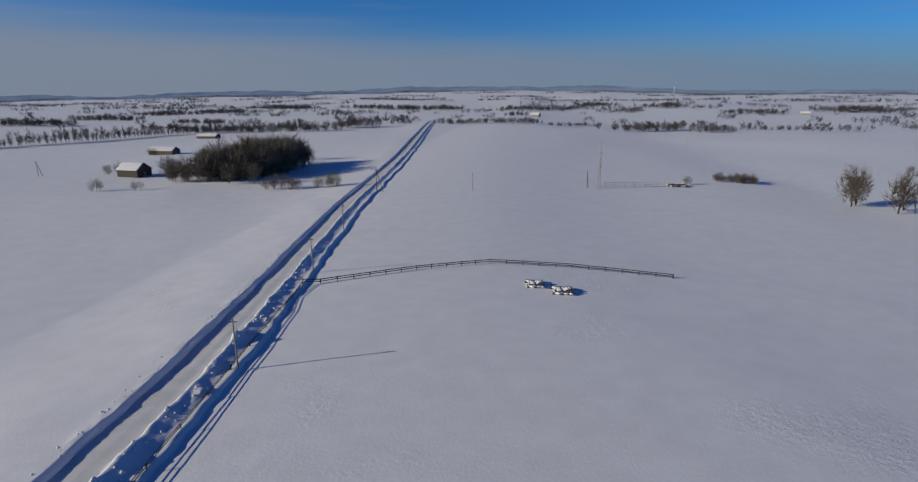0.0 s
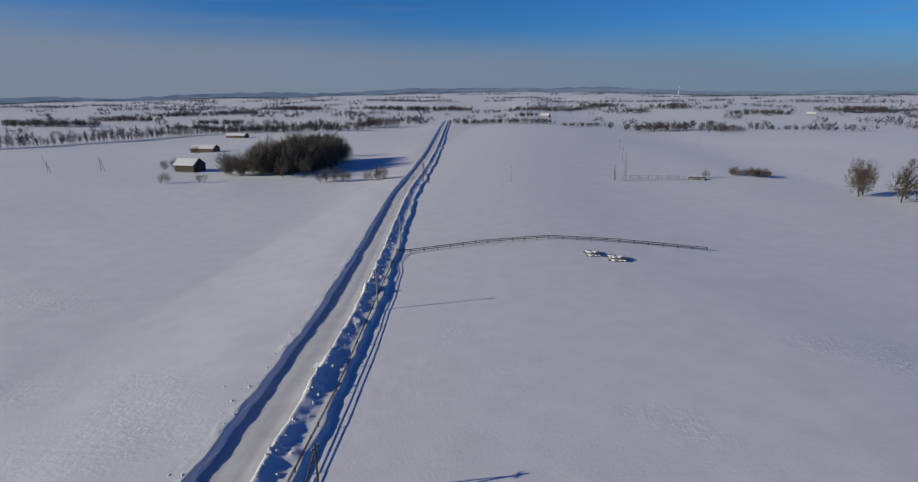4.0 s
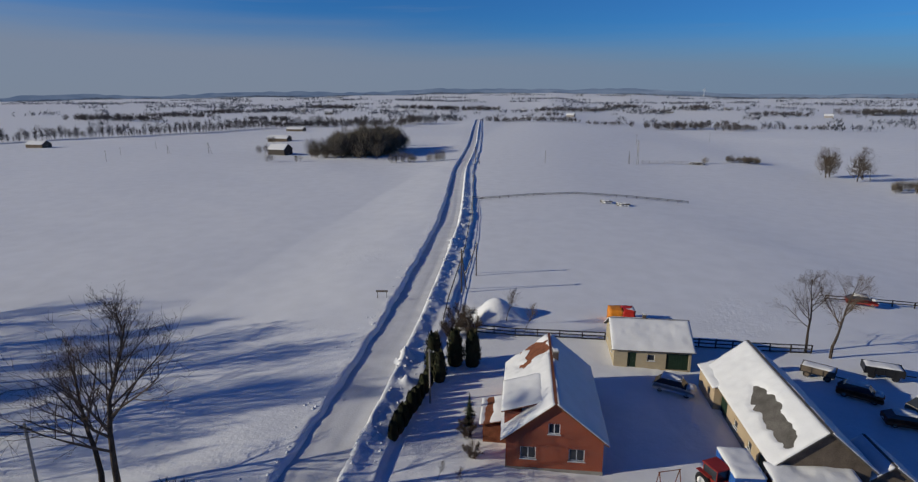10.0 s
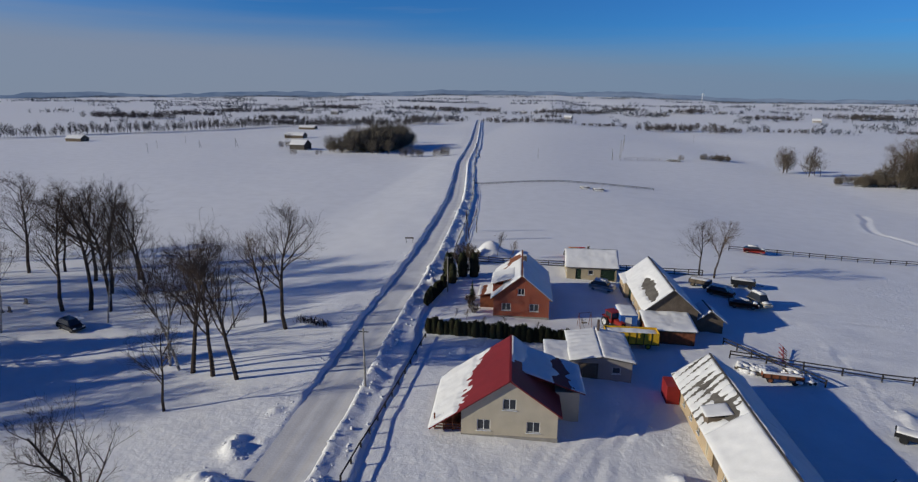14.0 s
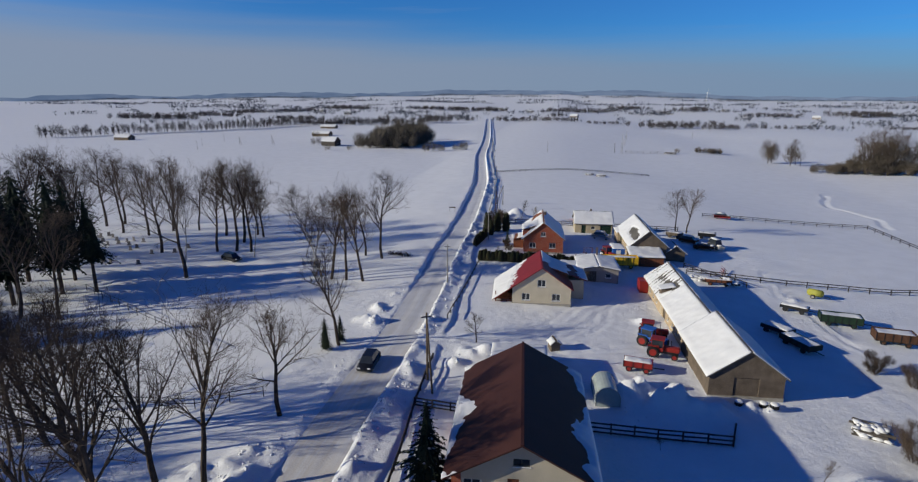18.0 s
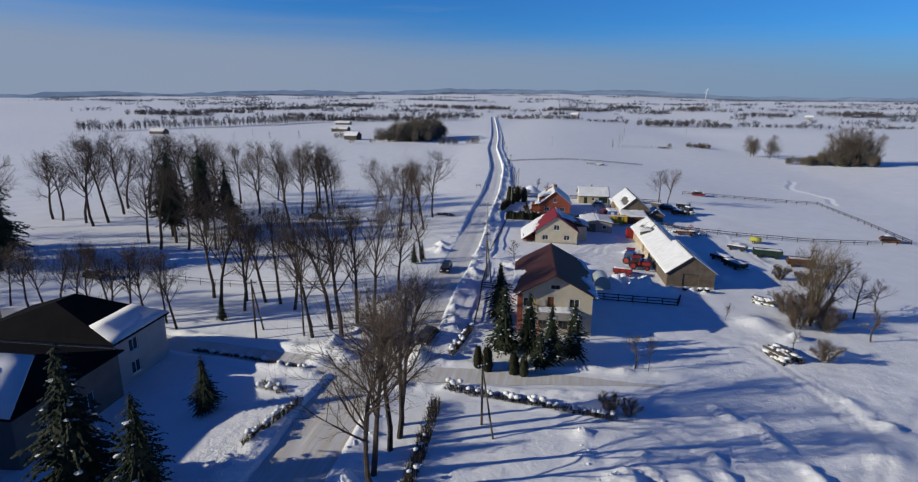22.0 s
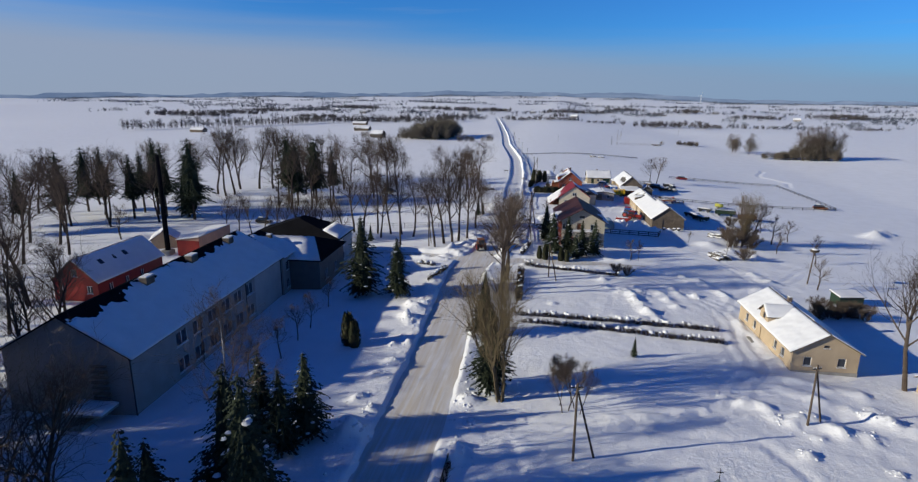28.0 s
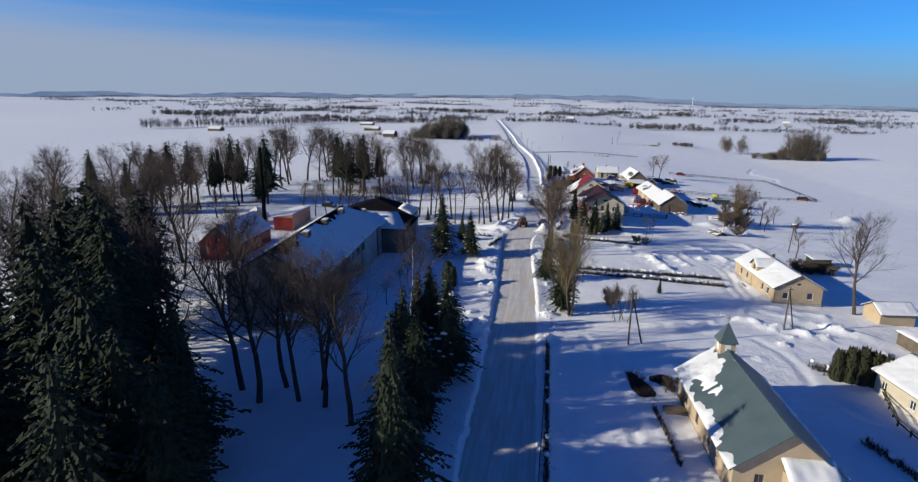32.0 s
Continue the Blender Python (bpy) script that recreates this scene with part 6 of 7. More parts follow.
def thuja(seed, h, r):
    rng = random.Random(seed)
    bm = bmesh.new()
    for k in range(520):
        z = h * rng.random() ** 0.9
        prof = math.sin(min(1.0, 0.28 + 0.95 * (1 - z / h)) * math.pi / 2) * (0.75 + 0.25 * min(1, z / (0.2 * h)))
        rr = r * prof * rng.uniform(0.75, 1.05)
        a = rng.random() * 6.283
        dx, dy, w = math.cos(a), math.sin(a), rng.uniform(0.1, 0.2)
        p = Vector((dx * rr, dy * rr, z))
        v = [bm.verts.new(q) for q in (p + Vector((-dy * w, dx * w, -w)), p + Vector((dy * w, -dx * w, -w)), p + Vector((dx * w * 0.9, dy * w * 0.9, w * 2.0)))]
        bm.faces.new(v)
    core = bmesh.new()
    tube(core, [(0, 0, -0.2), (0, 0, h * 0.25), (0, 0, h * 0.6), (0, 0, h * 0.92)], [r * 0.7, r * 0.86, r * 0.72, 0.05], 8)
    return bm, core


def thuja_model(seed, h, r, label):
    root = thing("thuja", pose(0, 0, -500), label, "thuja")
    bm, core = thuja(seed, h, r)
    part("foliage", bm, THUJA, root)
    part("inner_growth", core, THUJA, root)
    return root


THU = [thuja_model(70 + k, 2.0, 0.62, "clipped dark thuja of a garden hedge") for k in range(2)]
TALL = thuja_model(75, 4.5, 1.05, "tall column-shaped dark thuja bush")
for k in range(24):
    x = 0.4 + 18.9 * k / 23
    ob = place(THU[k % 2], x, -57.2 + 0.15 * math.sin(k * 2.1), 0.95 + 0.1 * math.sin(k * 1.7), k * 50)
    tagged(ob, group="thuja hedge")
for k in range(9):
    ob = place(THU[k % 2], -1.2 - 0.3 * k * 0.4, -36.5 - 1.35 * k, 0.9 + 0.12 * math.sin(k * 2.2), k * 70)
    tagged(ob, group="roadside thuja row")
for x, y, h in ((-1.2, -33.2, 4.9), (0.9, -30.8, 4.5), (3.0, -30.6, 4.4), (-0.2, -35, 3.6), (-19.2, -191.6, 4.4), (-18.2, -192.2, 3.6), (35.0, -215.5, 4.0), (36.3, -215.7, 4.5), (37.6, -215.9, 4.7), (38.9, -216.1, 4.4), (40.1, -216.3, 4.2), (5.8, -144.2, 3.0), (4.6, -143.6, 2.6), (9.0, -144.4, 2.8), (10.2, -144.6, 2.4)):
    pick += 1
    place(TALL, x, y, h / 4.5, pick * 30)


def low_hedge(pts, label, w=0.8, h=0.9, snow=0.6, seed=0, mat=None):
    """A bare clipped hedge: a tangle of twigs with caps of snow."""
    rng = random.Random(seed)
    root = thing("low_hedge", pose(0, 0, 0), label, "hedge")
    tw, sn = bmesh.new(), bmesh.new()
    total = sum(math.dist(a, b) for a, b in zip(pts, pts[1:]))
    for a, b in zip(pts, pts[1:]):
        n = int(math.dist(a, b) * 55)
        for _ in range(n):
            t = rng.random()
            x, y = a[0] + (b[0] - a[0]) * t + rng.uniform(-w, w) * 0.5, a[1] + (b[1] - a[1]) * t + rng.uniform(-w, w) * 0.5
            z = gz(x, y)
            ln = h * rng.uniform(0.6, 1.1)
            dx, dy, r = rng.gauss(0, 0.22), rng.gauss(0, 0.22), rng.uniform(0.02, 0.06)
            q = rng.random() * 3.14
            v = [tw.verts.new(p) for p in ((x - r * math.cos(q), y - r * math.sin(q), z - 0.1), (x + r * math.cos(q), y + r * math.sin(q), z - 0.1), (x + dx, y + dy, z + ln))]
            tw.faces.new(v)
            if rng.random() < 0.5:
                v = [tw.verts.new(p) for p in ((x + dx * 0.4, y + dy * 0.4, z + ln * 0.4), (x + dx * 0.4 + 0.05, y + dy * 0.4, z + ln * 0.45), (x + dx + rng.uniform(-0.35, 0.35), y + dy + rng.uniform(-0.35, 0.35), z + ln * rng.uniform(0.6, 1)))]
                tw.faces.new(v)
        for _ in range(int(math.dist(a, b) * 2.2 * snow)):
            t = rng.random()
            x, y = a[0] + (b[0] - a[0]) * t + rng.uniform(-w, w) * 0.4, a[1] + (b[1] - a[1]) * t + rng.uniform(-w, w) * 0.4
            z, r = gz(x, y) + h * rng.uniform(0.7, 0.95), rng.uniform(0.18, 0.45)
            m = pose(x, y, z, rng.uniform(0, 20), rng.uniform(0, 20), rng.uniform(0, 360)) @ Matrix.Diagonal((r * rng.uniform(0.8, 1.3), r, r * 0.55, 1))
            lump(sn, m)
    tagged(part("twig_tangle", tw, mat or HEDGETWIG, root), kind="stuff")
    if snow:
        tagged(part("snow_cap", sn, ROOFSNOW, root, "lumps of snow on the twigs", True), kind="stuff")
    return root


low_hedge([(2.1, -176.3), (12, -176), (22, -175.5), (32, -175.1)], "clipped bare hedge capped with snow lumps", seed=1)
low_hedge([(3.2, -179), (12, -179.2), (22, -179.5), (31.5, -179.8)], "clipped bare hedge with heavy snow caps", seed=2)
low_hedge([(1.4, -152.5), (1.7, -160), (2.0, -170)], "brown untrimmed hedge beside the road", 1.1, 1.3, 0.2, 3)
low_hedge([(1.9, -149.6), (10, -150.4), (20, -151.8)], "low hedge with snow along the side road", 0.9, 0.8, 0.9, 4)
low_hedge([(-12.8, -155.5), (-13.8, -160), (-14.5, -164)], "short clipped hedge dusted with snow", 0.8, 0.8, 0.7, 5)
low_hedge([(-19, -153), (-15.5, -154)], "low bush heap under snow", 1.2, 0.6, 1.0, 6)
low_hedge([(-33, -144.5), (-24, -146), (-16, -147.6)], "row of low stubs along the side road", 0.5, 0.5, 0.4, 7)
low_hedge([(9.3, -220.5), (9.6, -223.5), (10.4, -226.5)], "dark bare shrub bed by the chapel", 2.0, 0.6, 0.05, 8)
low_hedge([(12.5, -221), (13.3, -224.5)], "dark shrub bed along the chapel wall", 1.6, 0.6, 0.05, 13)
low_hedge([(10.5, -228.5), (10.9, -233), (11.2, -239)], "thin line of dark clipped twigs in the churchyard", 0.4, 0.45, 0.05, 14)
low_hedge([(-1.2, -214.5), (-1.2, -228), (-1.2, -246)], "thin dark hedge line beside the lane", 0.35, 0.5, 0.1, 15)
low_hedge([(-19, -57), (-16.5, -57.6), (-14, -58.6)], "low dark evergreen shrubs by the park trees", 1.4, 0.9, 0.2, 17)
low_hedge([(31.0, -230.5), (32, -233), (33.4, -237)], "dark hedge by the garden path", 0.9, 0.9, 0.4, 16)
low_hedge([(50, -163), (57, -161)], "brown hedge thicket in snow", 2.6, 2.2, 0.1, 9)
low_hedge([(33.5, -212.5), (35, -214.5)], "dark shrub with snow clumps", 1.6, 1.2, 0.8, 10)
low_hedge([(2.0, -131.5), (1.4, -137), (0.8, -141)], "dark hedge in the snowbank", 0.8, 0.9, 0.8, 11)

SOIL = material("dark_garden_soil", (0.035, 0.028, 0.022), 0.95, 0, 0.35, 1.5, 0.6, None, 8.0, 0.1)


def flower_bed(x, y, rx, ry, turn, label, seed):
    """A bare dark bed: a low uneven mound with a ragged rim."""
    root = thing("flower_bed", pose(x, y, 0, 0, 0, turn), label, "flower bed")
    rng = random.Random(seed)
    ca, sa = math.cos(radians(turn)), math.sin(radians(turn))
    bm = bmesh.new()
    rings = []
    for k, f in enumerate((1.0, 0.75, 0.45, 0.15)):
        ring = []
        for j in range(28):
            a = 6.283 * j / 28
            q = f * (1 + 0.16 * math.sin(3 * a + seed) + rng.uniform(-0.07, 0.07))
            px, py = rx * q * math.cos(a), ry * q * math.sin(a)
            z = gz(x + px * ca - py * sa, y + px * sa + py * ca) + (-0.1, 0.16, 0.2, 0.2)[k] + rng.uniform(-0.03, 0.05)
            ring.append(bm.verts.new((px, py, z)))
        rings.append(ring)
    for a, b in zip(rings, rings[1:]):
        for j in range(28):
            bm.faces.new((a[j], a[(j + 1) % 28], b[(j + 1) % 28], b[j]))
    bm.faces.new(rings[-1])
    part("soil", bm, SOIL, root)
    return root


flower_bed(9.7, -223.6, 1.3, 3.4, 12, "bare dark flower bed swept clear of snow", 3)
flower_bed(12.6, -221.6, 1.5, 1.6, 0, "small dark bed beside the chapel wall", 5)

# ---- vehicles and farm gear ----
def wheel(parent, x, y, r, w, rim=None):
    wh = new("wheel")
    wh.parent = parent
    wh.matrix_local = pose(x, y, r)
    bm = bmesh.new()
    bmesh.ops.create_cone(bm, cap_ends=True, segments=18, radius1=r, radius2=r, depth=w, matrix=pose(0, 0, 0, 0, 90, 0))
    bmesh.ops.bevel(bm, geom=[e for e in bm.edges if abs(e.verts[0].co.x - e.verts[1].co.x) < 1e-4], offset=r * 0.12, segments=2, affect="EDGES")
    part("tyre", bm, DARKMETAL, wh)
    bm = bmesh.new()
    bmesh.ops.create_cone(bm, cap_ends=True, segments=14, radius1=r * 0.58, radius2=r * 0.58, depth=w + 0.02, matrix=pose(0, 0, 0, 0, 90, 0))
    part("rim", bm, rim or CONCRETE, wh)


def car(m, paint, label, tall=1.62, snow=0.0, L=4.5, W=1.82):
    """A car facing -y: lower body, glasshouse, roof, glass, lights, wheels."""
    root = thing("car", m, label, "car")
    h = L / 2
    bm = bmesh.new()
    prof = [(-h, 0.42), (-h + 0.06, 0.72), (-h + 0.95, 0.93), (-0.5, 1.0), (h - 0.45, 1.0), (h - 0.04, 0.9), (h, 0.45), (h - 0.1, 0.26), (-h + 0.1, 0.26)]
    rings = []
    for x, sc in ((-W / 2, 0.965), (-W / 2 + 0.1, 1.0), (W / 2 - 0.1, 1.0), (W / 2, 0.965)):
        rings.append([bm.verts.new((x, p[0] * sc, 0.26 + (p[1] - 0.26) * (0.9 if abs(x) > W / 2 - 0.05 else 1.0))) for p in prof])
    for a, b in zip(rings, rings[1:]):
        for k in range(len(prof)):
            bm.faces.new((a[k], a[(k + 1) % len(prof)], b[(k + 1) % len(prof)], b[k]))
    bm.faces.new(rings[0])
    bm.faces.new(rings[-1][::-1])
    part("body", bm, paint, root, "", True)
    g = bmesh.new()
    top = [(-h + 1.55, tall), (h - 0.85, tall - 0.03)]
    lo = [(-h + 0.95, 0.93), (h - 0.12, 0.97)]
    v = [g.verts.new(q) for q in ((-W / 2 + 0.1, lo[0][0], lo[0][1]), (W / 2 - 0.1, lo[0][0], lo[0][1]), (W / 2 - 0.1, lo[1][0], lo[1][1]), (-W / 2 + 0.1, lo[1][0], lo[1][1]), (-W / 2 + 0.28, top[0][0], top[0][1]), (W / 2 - 0.28, top[0][0], top[0][1]), (W / 2 - 0.28, top[1][0], top[1][1]), (-W / 2 + 0.28, top[1][0], top[1][1]))]
    for f in ((4, 5, 6, 7), (0, 1, 5, 4), (1, 2, 6, 5), (2, 3, 7, 6), (3, 0, 4, 7)):
        g.faces.new([v[i] for i in f])
    part("glasshouse", g, GLASS, root, "dark tinted windows")
    part("roof", bevelled(box_bm(-W / 2 + 0.27, W / 2 - 0.27, top[0][0] - 0.03, top[1][0] + 0.03, tall - 0.02, tall + 0.03), 0.02), paint if not snow else ROOFSNOW, root)
    for sx in (-1, 1):
        part("headlight", bevelled(box_bm(sx * 0.62 - 0.2, sx * 0.62 + 0.2, -h - 0.005, -h + 0.1, 0.62, 0.76), 0.02), WHITE, root)
        part("tail_light", bevelled(box_bm(sx * 0.68 - 0.12, sx * 0.68 + 0.12, h - 0.1, h + 0.0, 0.7, 0.92), 0.02), RED, root)
        part("mirror", bevelled(box_bm(sx * (W / 2 + 0.08) - 0.08, sx * (W / 2 + 0.08) + 0.08, -0.75, -0.6, 0.98, 1.1), 0.02), paint, root)
        for wy in (-h + 0.85, h - 0.85):
            wheel(root, sx * (W / 2 - 0.12), wy, 0.33, 0.22)
    part("number_plate", box_bm(-0.25, 0.25, h - 0.005, h + 0.01, 0.55, 0.66), WHITE, root)
    if snow:
        for z0, y0, y1, x1 in ((tall + 0.03, top[0][0], top[1][0], W / 2 - 0.32), (0.98, -h + 0.15, -h + 0.95, W / 2 - 0.25)):
            part("snow_cover", bevelled(box_bm(-x1, x1, y0, y1, z0 - 0.05, z0 + snow), 0.08, 2), ROOFSNOW, root, "cap of snow", True)
    return root


GREYPAINT = plain("silver_car_paint", (0.6, 0.61, 0.63), 0.35, 0.3)
car(pose(-6.8, -106.0, float(base_z(-6.8, -106)) + 0.06, 0, 0, 2), BLACKPAINT, "black estate car driving on the packed road")
car(pose(-3.1, -137.5, float(base_z(-3, -137)) + 0.06, 0, 0, -12), BLACKPAINT, "black car waiting by the junction snowbank")
car(pose(25.9, -32.6, float(base_z(26, -32)) + 0.15, 0, 0, 68), GREYPAINT, "silver car snowed in beside the shed", snow=0.25)
car(pose(-51.4, -63, float(base_z(-51, -63)) + 0.1, 0, 0, 70), BLACKPAINT, "dark car parked under the park trees")
car(pose(-70, -119.5, float(base_z(-70, -119)) + 0.1, 0, 0, 80), BLACKPAINT, "dark car parked in the grove shade", snow=0.1)
car(pose(51.6, -32.6, float(base_z(51, -32)) + 0.15, 0, 0, 20), PLASTER, "old pale van body with snow on top", tall=2.1, snow=0.2)
car(pose(46.5, -29.0, float(base_z(46, -29)) + 0.1, 0, 0, 60), RUST, "rusty scrap car half buried in snow", snow=0.2)
car(pose(48.6, -34.2, float(base_z(48, -34)) + 0.1, 0, 0, 80), RUST, "rust-red scrap car under snow", tall=1.4, snow=0.15)
car(pose(62.5, 4.6, float(base_z(62, 4)) + 0.1, 0, 0, 75), RED, "red scrap vehicle at the field fence", tall=1.5, snow=0.2)
car(pose(98, -47.5, float(base_z(98, -47)) + 0.1, 0, 0, 80), RUST, "red-brown vehicle at the paddock corner", tall=1.6, snow=0.1)


def tractor(m, body, rims, label):
    root = thing("tractor", m, label, "tractor")
    part("bonnet", bevelled(box_bm(-0.38, 0.38, -2.3, -0.4, 0.9, 1.55), 0.08, 2), body, root)
    part("grille", box_bm(-0.32, 0.32, -2.33, -2.3, 0.95, 1.45), DARKMETAL, root)
    part("chassis", bevelled(box_bm(-0.25, 0.25, -2.2, 1.4, 0.55, 0.95), 0.04), DARKMETAL, root)
    cab = new("cab")
    cab.parent = root
    for cx in (-0.68, 0.62):
        for cy in (-0.3, 1.15):
            part("pillar", box_bm(cx, cx + 0.07, cy, cy + 0.07, 0.95, 2.45), body, cab)
    part("cab_glass", box_bm(-0.65, 0.65, -0.26, 1.2, 1.45, 2.42), GLASS, cab)
    part("cab_base", bevelled(box_bm(-0.7, 0.7, -0.32, 1.25, 0.9, 1.46), 0.04), body, cab)
    part("cab_roof", bevelled(box_bm(-0.78, 0.78, -0.42, 1.32, 2.42, 2.56), 0.05), body, cab)
    for sx in (-1, 1):
        wheel(root, sx * 0.82, 0.9, 0.8, 0.42, rims)
        wheel(root, sx * 0.7, -1.75, 0.45, 0.25, rims)
        part("mudguard", bevelled(box_bm(sx * 0.82 - 0.24, sx * 0.82 + 0.24, 0.2, 1.6, 1.62, 1.7), 0.03), body, root)
    bm = bmesh.new()
    tube(bm, [(0.2, -1.2, 1.5), (0.2, -1.2, 2.3)], [0.04, 0.04], 6)
    part("exhaust", bm, DARKMETAL, root)
    return root


for x, y, yaw, b, r, lab in ((28.6, -92.3, 60, BLUE, RED, "blue tractor with red wheels by the barn"), (29.4, -95.3, 75, RED, RED, "red tractor parked against the barn"), (28.9, -89.8, 80, RED, RED, "red tractor dusted with snow"), (-8.4, -139.0, 200, RUST, RED, "dark red snow-clearing tractor at the junction"), (26.2, -49.3, 30, RED, WHITE, "old red tractor under snow")):
    tractor(pose(x, y, gz(x, y) + 0.03, 0, 0, yaw), b, r, lab)


def wagon(m, L, W, H, mat, label, snow=0.2, wheels=True, base=0.7):
    root = thing("farm_wagon", m, label, "wagon")
    part("bed", bevelled(box_bm(-W / 2, W / 2, -L / 2, L / 2, base - 0.1, base), 0.02), DARKMETAL, root)
    for a in ((-W / 2, -W / 2 + 0.06, -L / 2, L / 2), (W / 2 - 0.06, W / 2, -L / 2, L / 2), (-W / 2 + 0.06, W / 2 - 0.06, -L / 2, -L / 2 + 0.06), (-W / 2 + 0.06, W / 2 - 0.06, L / 2 - 0.06, L / 2)):
        part("side_board", box_bm(*a, base, base + H), mat, root)
    n = int(L / 0.9)
    for k in range(n + 1):
        y = -L / 2 + L * k / n
        for sx in (-1, 1):
            part("stake", box_bm(sx * (W / 2 + 0.03) - 0.03, sx * (W / 2 + 0.03) + 0.03, y - 0.04, y + 0.04, base - 0.1, base + H), DARKMETAL, root)
    if wheels:
        for sx in (-1, 1):
            for y in (-L * 0.3, L * 0.3):
                wheel(root, sx * (W / 2 - 0.1), y, 0.4, 0.25, mat)
    part("drawbar", box_bm(-0.06, 0.06, -L / 2 - 1.4, -L / 2, base - 0.15, base - 0.05), DARKMETAL, root)
    if snow:
        snow_part(root, (-W / 2 + 0.07, -L / 2 + 0.07, base + H * 0.75), (W / 2 - 0.07, -L / 2 + 0.07, base + H * 0.75), (W / 2 - 0.07, L / 2 - 0.07, base + H * 0.75), (-W / 2 + 0.07, L / 2 - 0.07, base + H * 0.75), snow * 1.6, seed=int(L * 7))
    return root


for x, y, yaw, L, W, H, mat, lab in ((25.9, -100.2, 80, 3.4, 1.6, 0.7, RED, "red farm trailer standing in the yard snow"), (59.2, -76.0, 78, 5.6, 2.2, 1.1, GREEN, "green harvest wagon loaded with scrap"), (63.9, -81.6, 80, 5.0, 2.4, 1.2, BROWNBOARD, "brown wooden wagon beside the fence"), (49.3, -87.2, 25, 5.0, 2.2, 0.7, GREEN, "dark green cart in barn shadow"), (48.0, -82.5, 40, 4.0, 2.0, 0.5, DARKMETAL, "dark snow-covered implement frame"), (27.9, -55.0, 93, 7.0, 2.2, 1.6, YELLOW, "yellow wagon box with flat snow load"), (45.0, -61.2, 85, 4.5, 0.8, 0.5, RUST, "rusty long feed trough"), (54.2, -71.8, 60, 4.0, 1.6, 0.4, DARKMETAL, "old harrow under snow"), (52, -22.5, 75, 4.0, 2.0, 0.8, DARKMETAL, "dark scrap cart under the tree"), (44, -24.5, 60, 3.5, 1.8, 0.7, OLDWOOD, "grey wooden cart with snow")):
    wagon(pose(x, y, float(base_z(x, y)), 0, 0, yaw), L, W, H, mat, lab)
blue = thing("site_cabin", pose(28.0, -48.3, float(base_z(28, -48)), 0, 0, 5), "blue site cabin with snow on its roof", "cabin")
part("body", bevelled(box_bm(-1.25, 1.25, -2.0, 2.0, 0.2, 2.5), 0.04), BLUE, blue)
for k in range(8):
    part("rib", box_bm(-1.28, -1.25, -1.8 + 0.5 * k, -1.7 + 0.5 * k, 0.3, 2.4), BLUE, blue)
part("door", box_bm(-0.5, 0.4, -2.03, -2.0, 0.25, 2.2), WHITE, blue)
snow_part(blue, (-1.25, -2.0, 2.5), (1.25, -2.0, 2.5), (1.25, 2.0, 2.5), (-1.25, 2.0, 2.5), 0.3, seed=5)

tank = thing("slurry_tank", pose(60.7, -63.2, float(base_z(60.7, -63)), 0, 0, 55), "yellow-green tank trailer on the snow", "tank")
LIME = material("faded_lime_paint", (0.34, 0.33, 0.06), 0.6, 0, 0.2, 1.5, 0.1)
bm = bmesh.new()
bmesh.ops.create_cone(bm, cap_ends=True, segments=20, radius1=0.62, radius2=0.62, depth=2.5, matrix=pose(0, 0, 1.0, 90, 0, 0))
bmesh.ops.bevel(bm, geom=[e for e in bm.edges if abs(e.verts[0].co.y - e.verts[1].co.y) < 1e-4], offset=0.2, segments=3, affect="EDGES")
part("drum", bm, LIME, tank, "", True)
for sx in (-1, 1):
    wheel(tank, sx * 0.62, 0.2, 0.38, 0.25)
part("drawbar", box_bm(-0.06, 0.06, -2.4, -1.2, 0.5, 0.6), DARKMETAL, tank)

tarp = thing("tarped_stack", pose(22.3, -12.6, float(base_z(22, -12)), 0, 0, 4), "stack under orange and red tarpaulins with snow", "stack")
for x0, x1, mat, lab in ((-1.8, 0.15, ORANGE, "orange tarpaulin"), (0.0, 1.8, REDTARP, "red tarpaulin")):
    bm = box_bm(x0, x1, -1.2, 1.2, -0.2, 2.0)
    bmesh.ops.subdivide_edges(bm, edges=list(bm.edges), cuts=4, use_grid_fill=True)
    for v in bm.verts:
        v.co += 0.14 * noise.noise_vector(v.co * 1.1) + Vector((0, -0.12 * v.co.y * max(0, v.co.z) / 2, 0))
    part("tarpaulin", bm, mat, tarp, lab, True)
snow_part(tarp, (0.2, -1.0, 2.0), (1.7, -1.0, 1.95), (1.7, 1.0, 1.95), (0.2, 1.0, 2.0), 0.25, lambda s, t: 0.1 - s * 0.3 + 0.2 * np.abs(t - 0.5), 4)

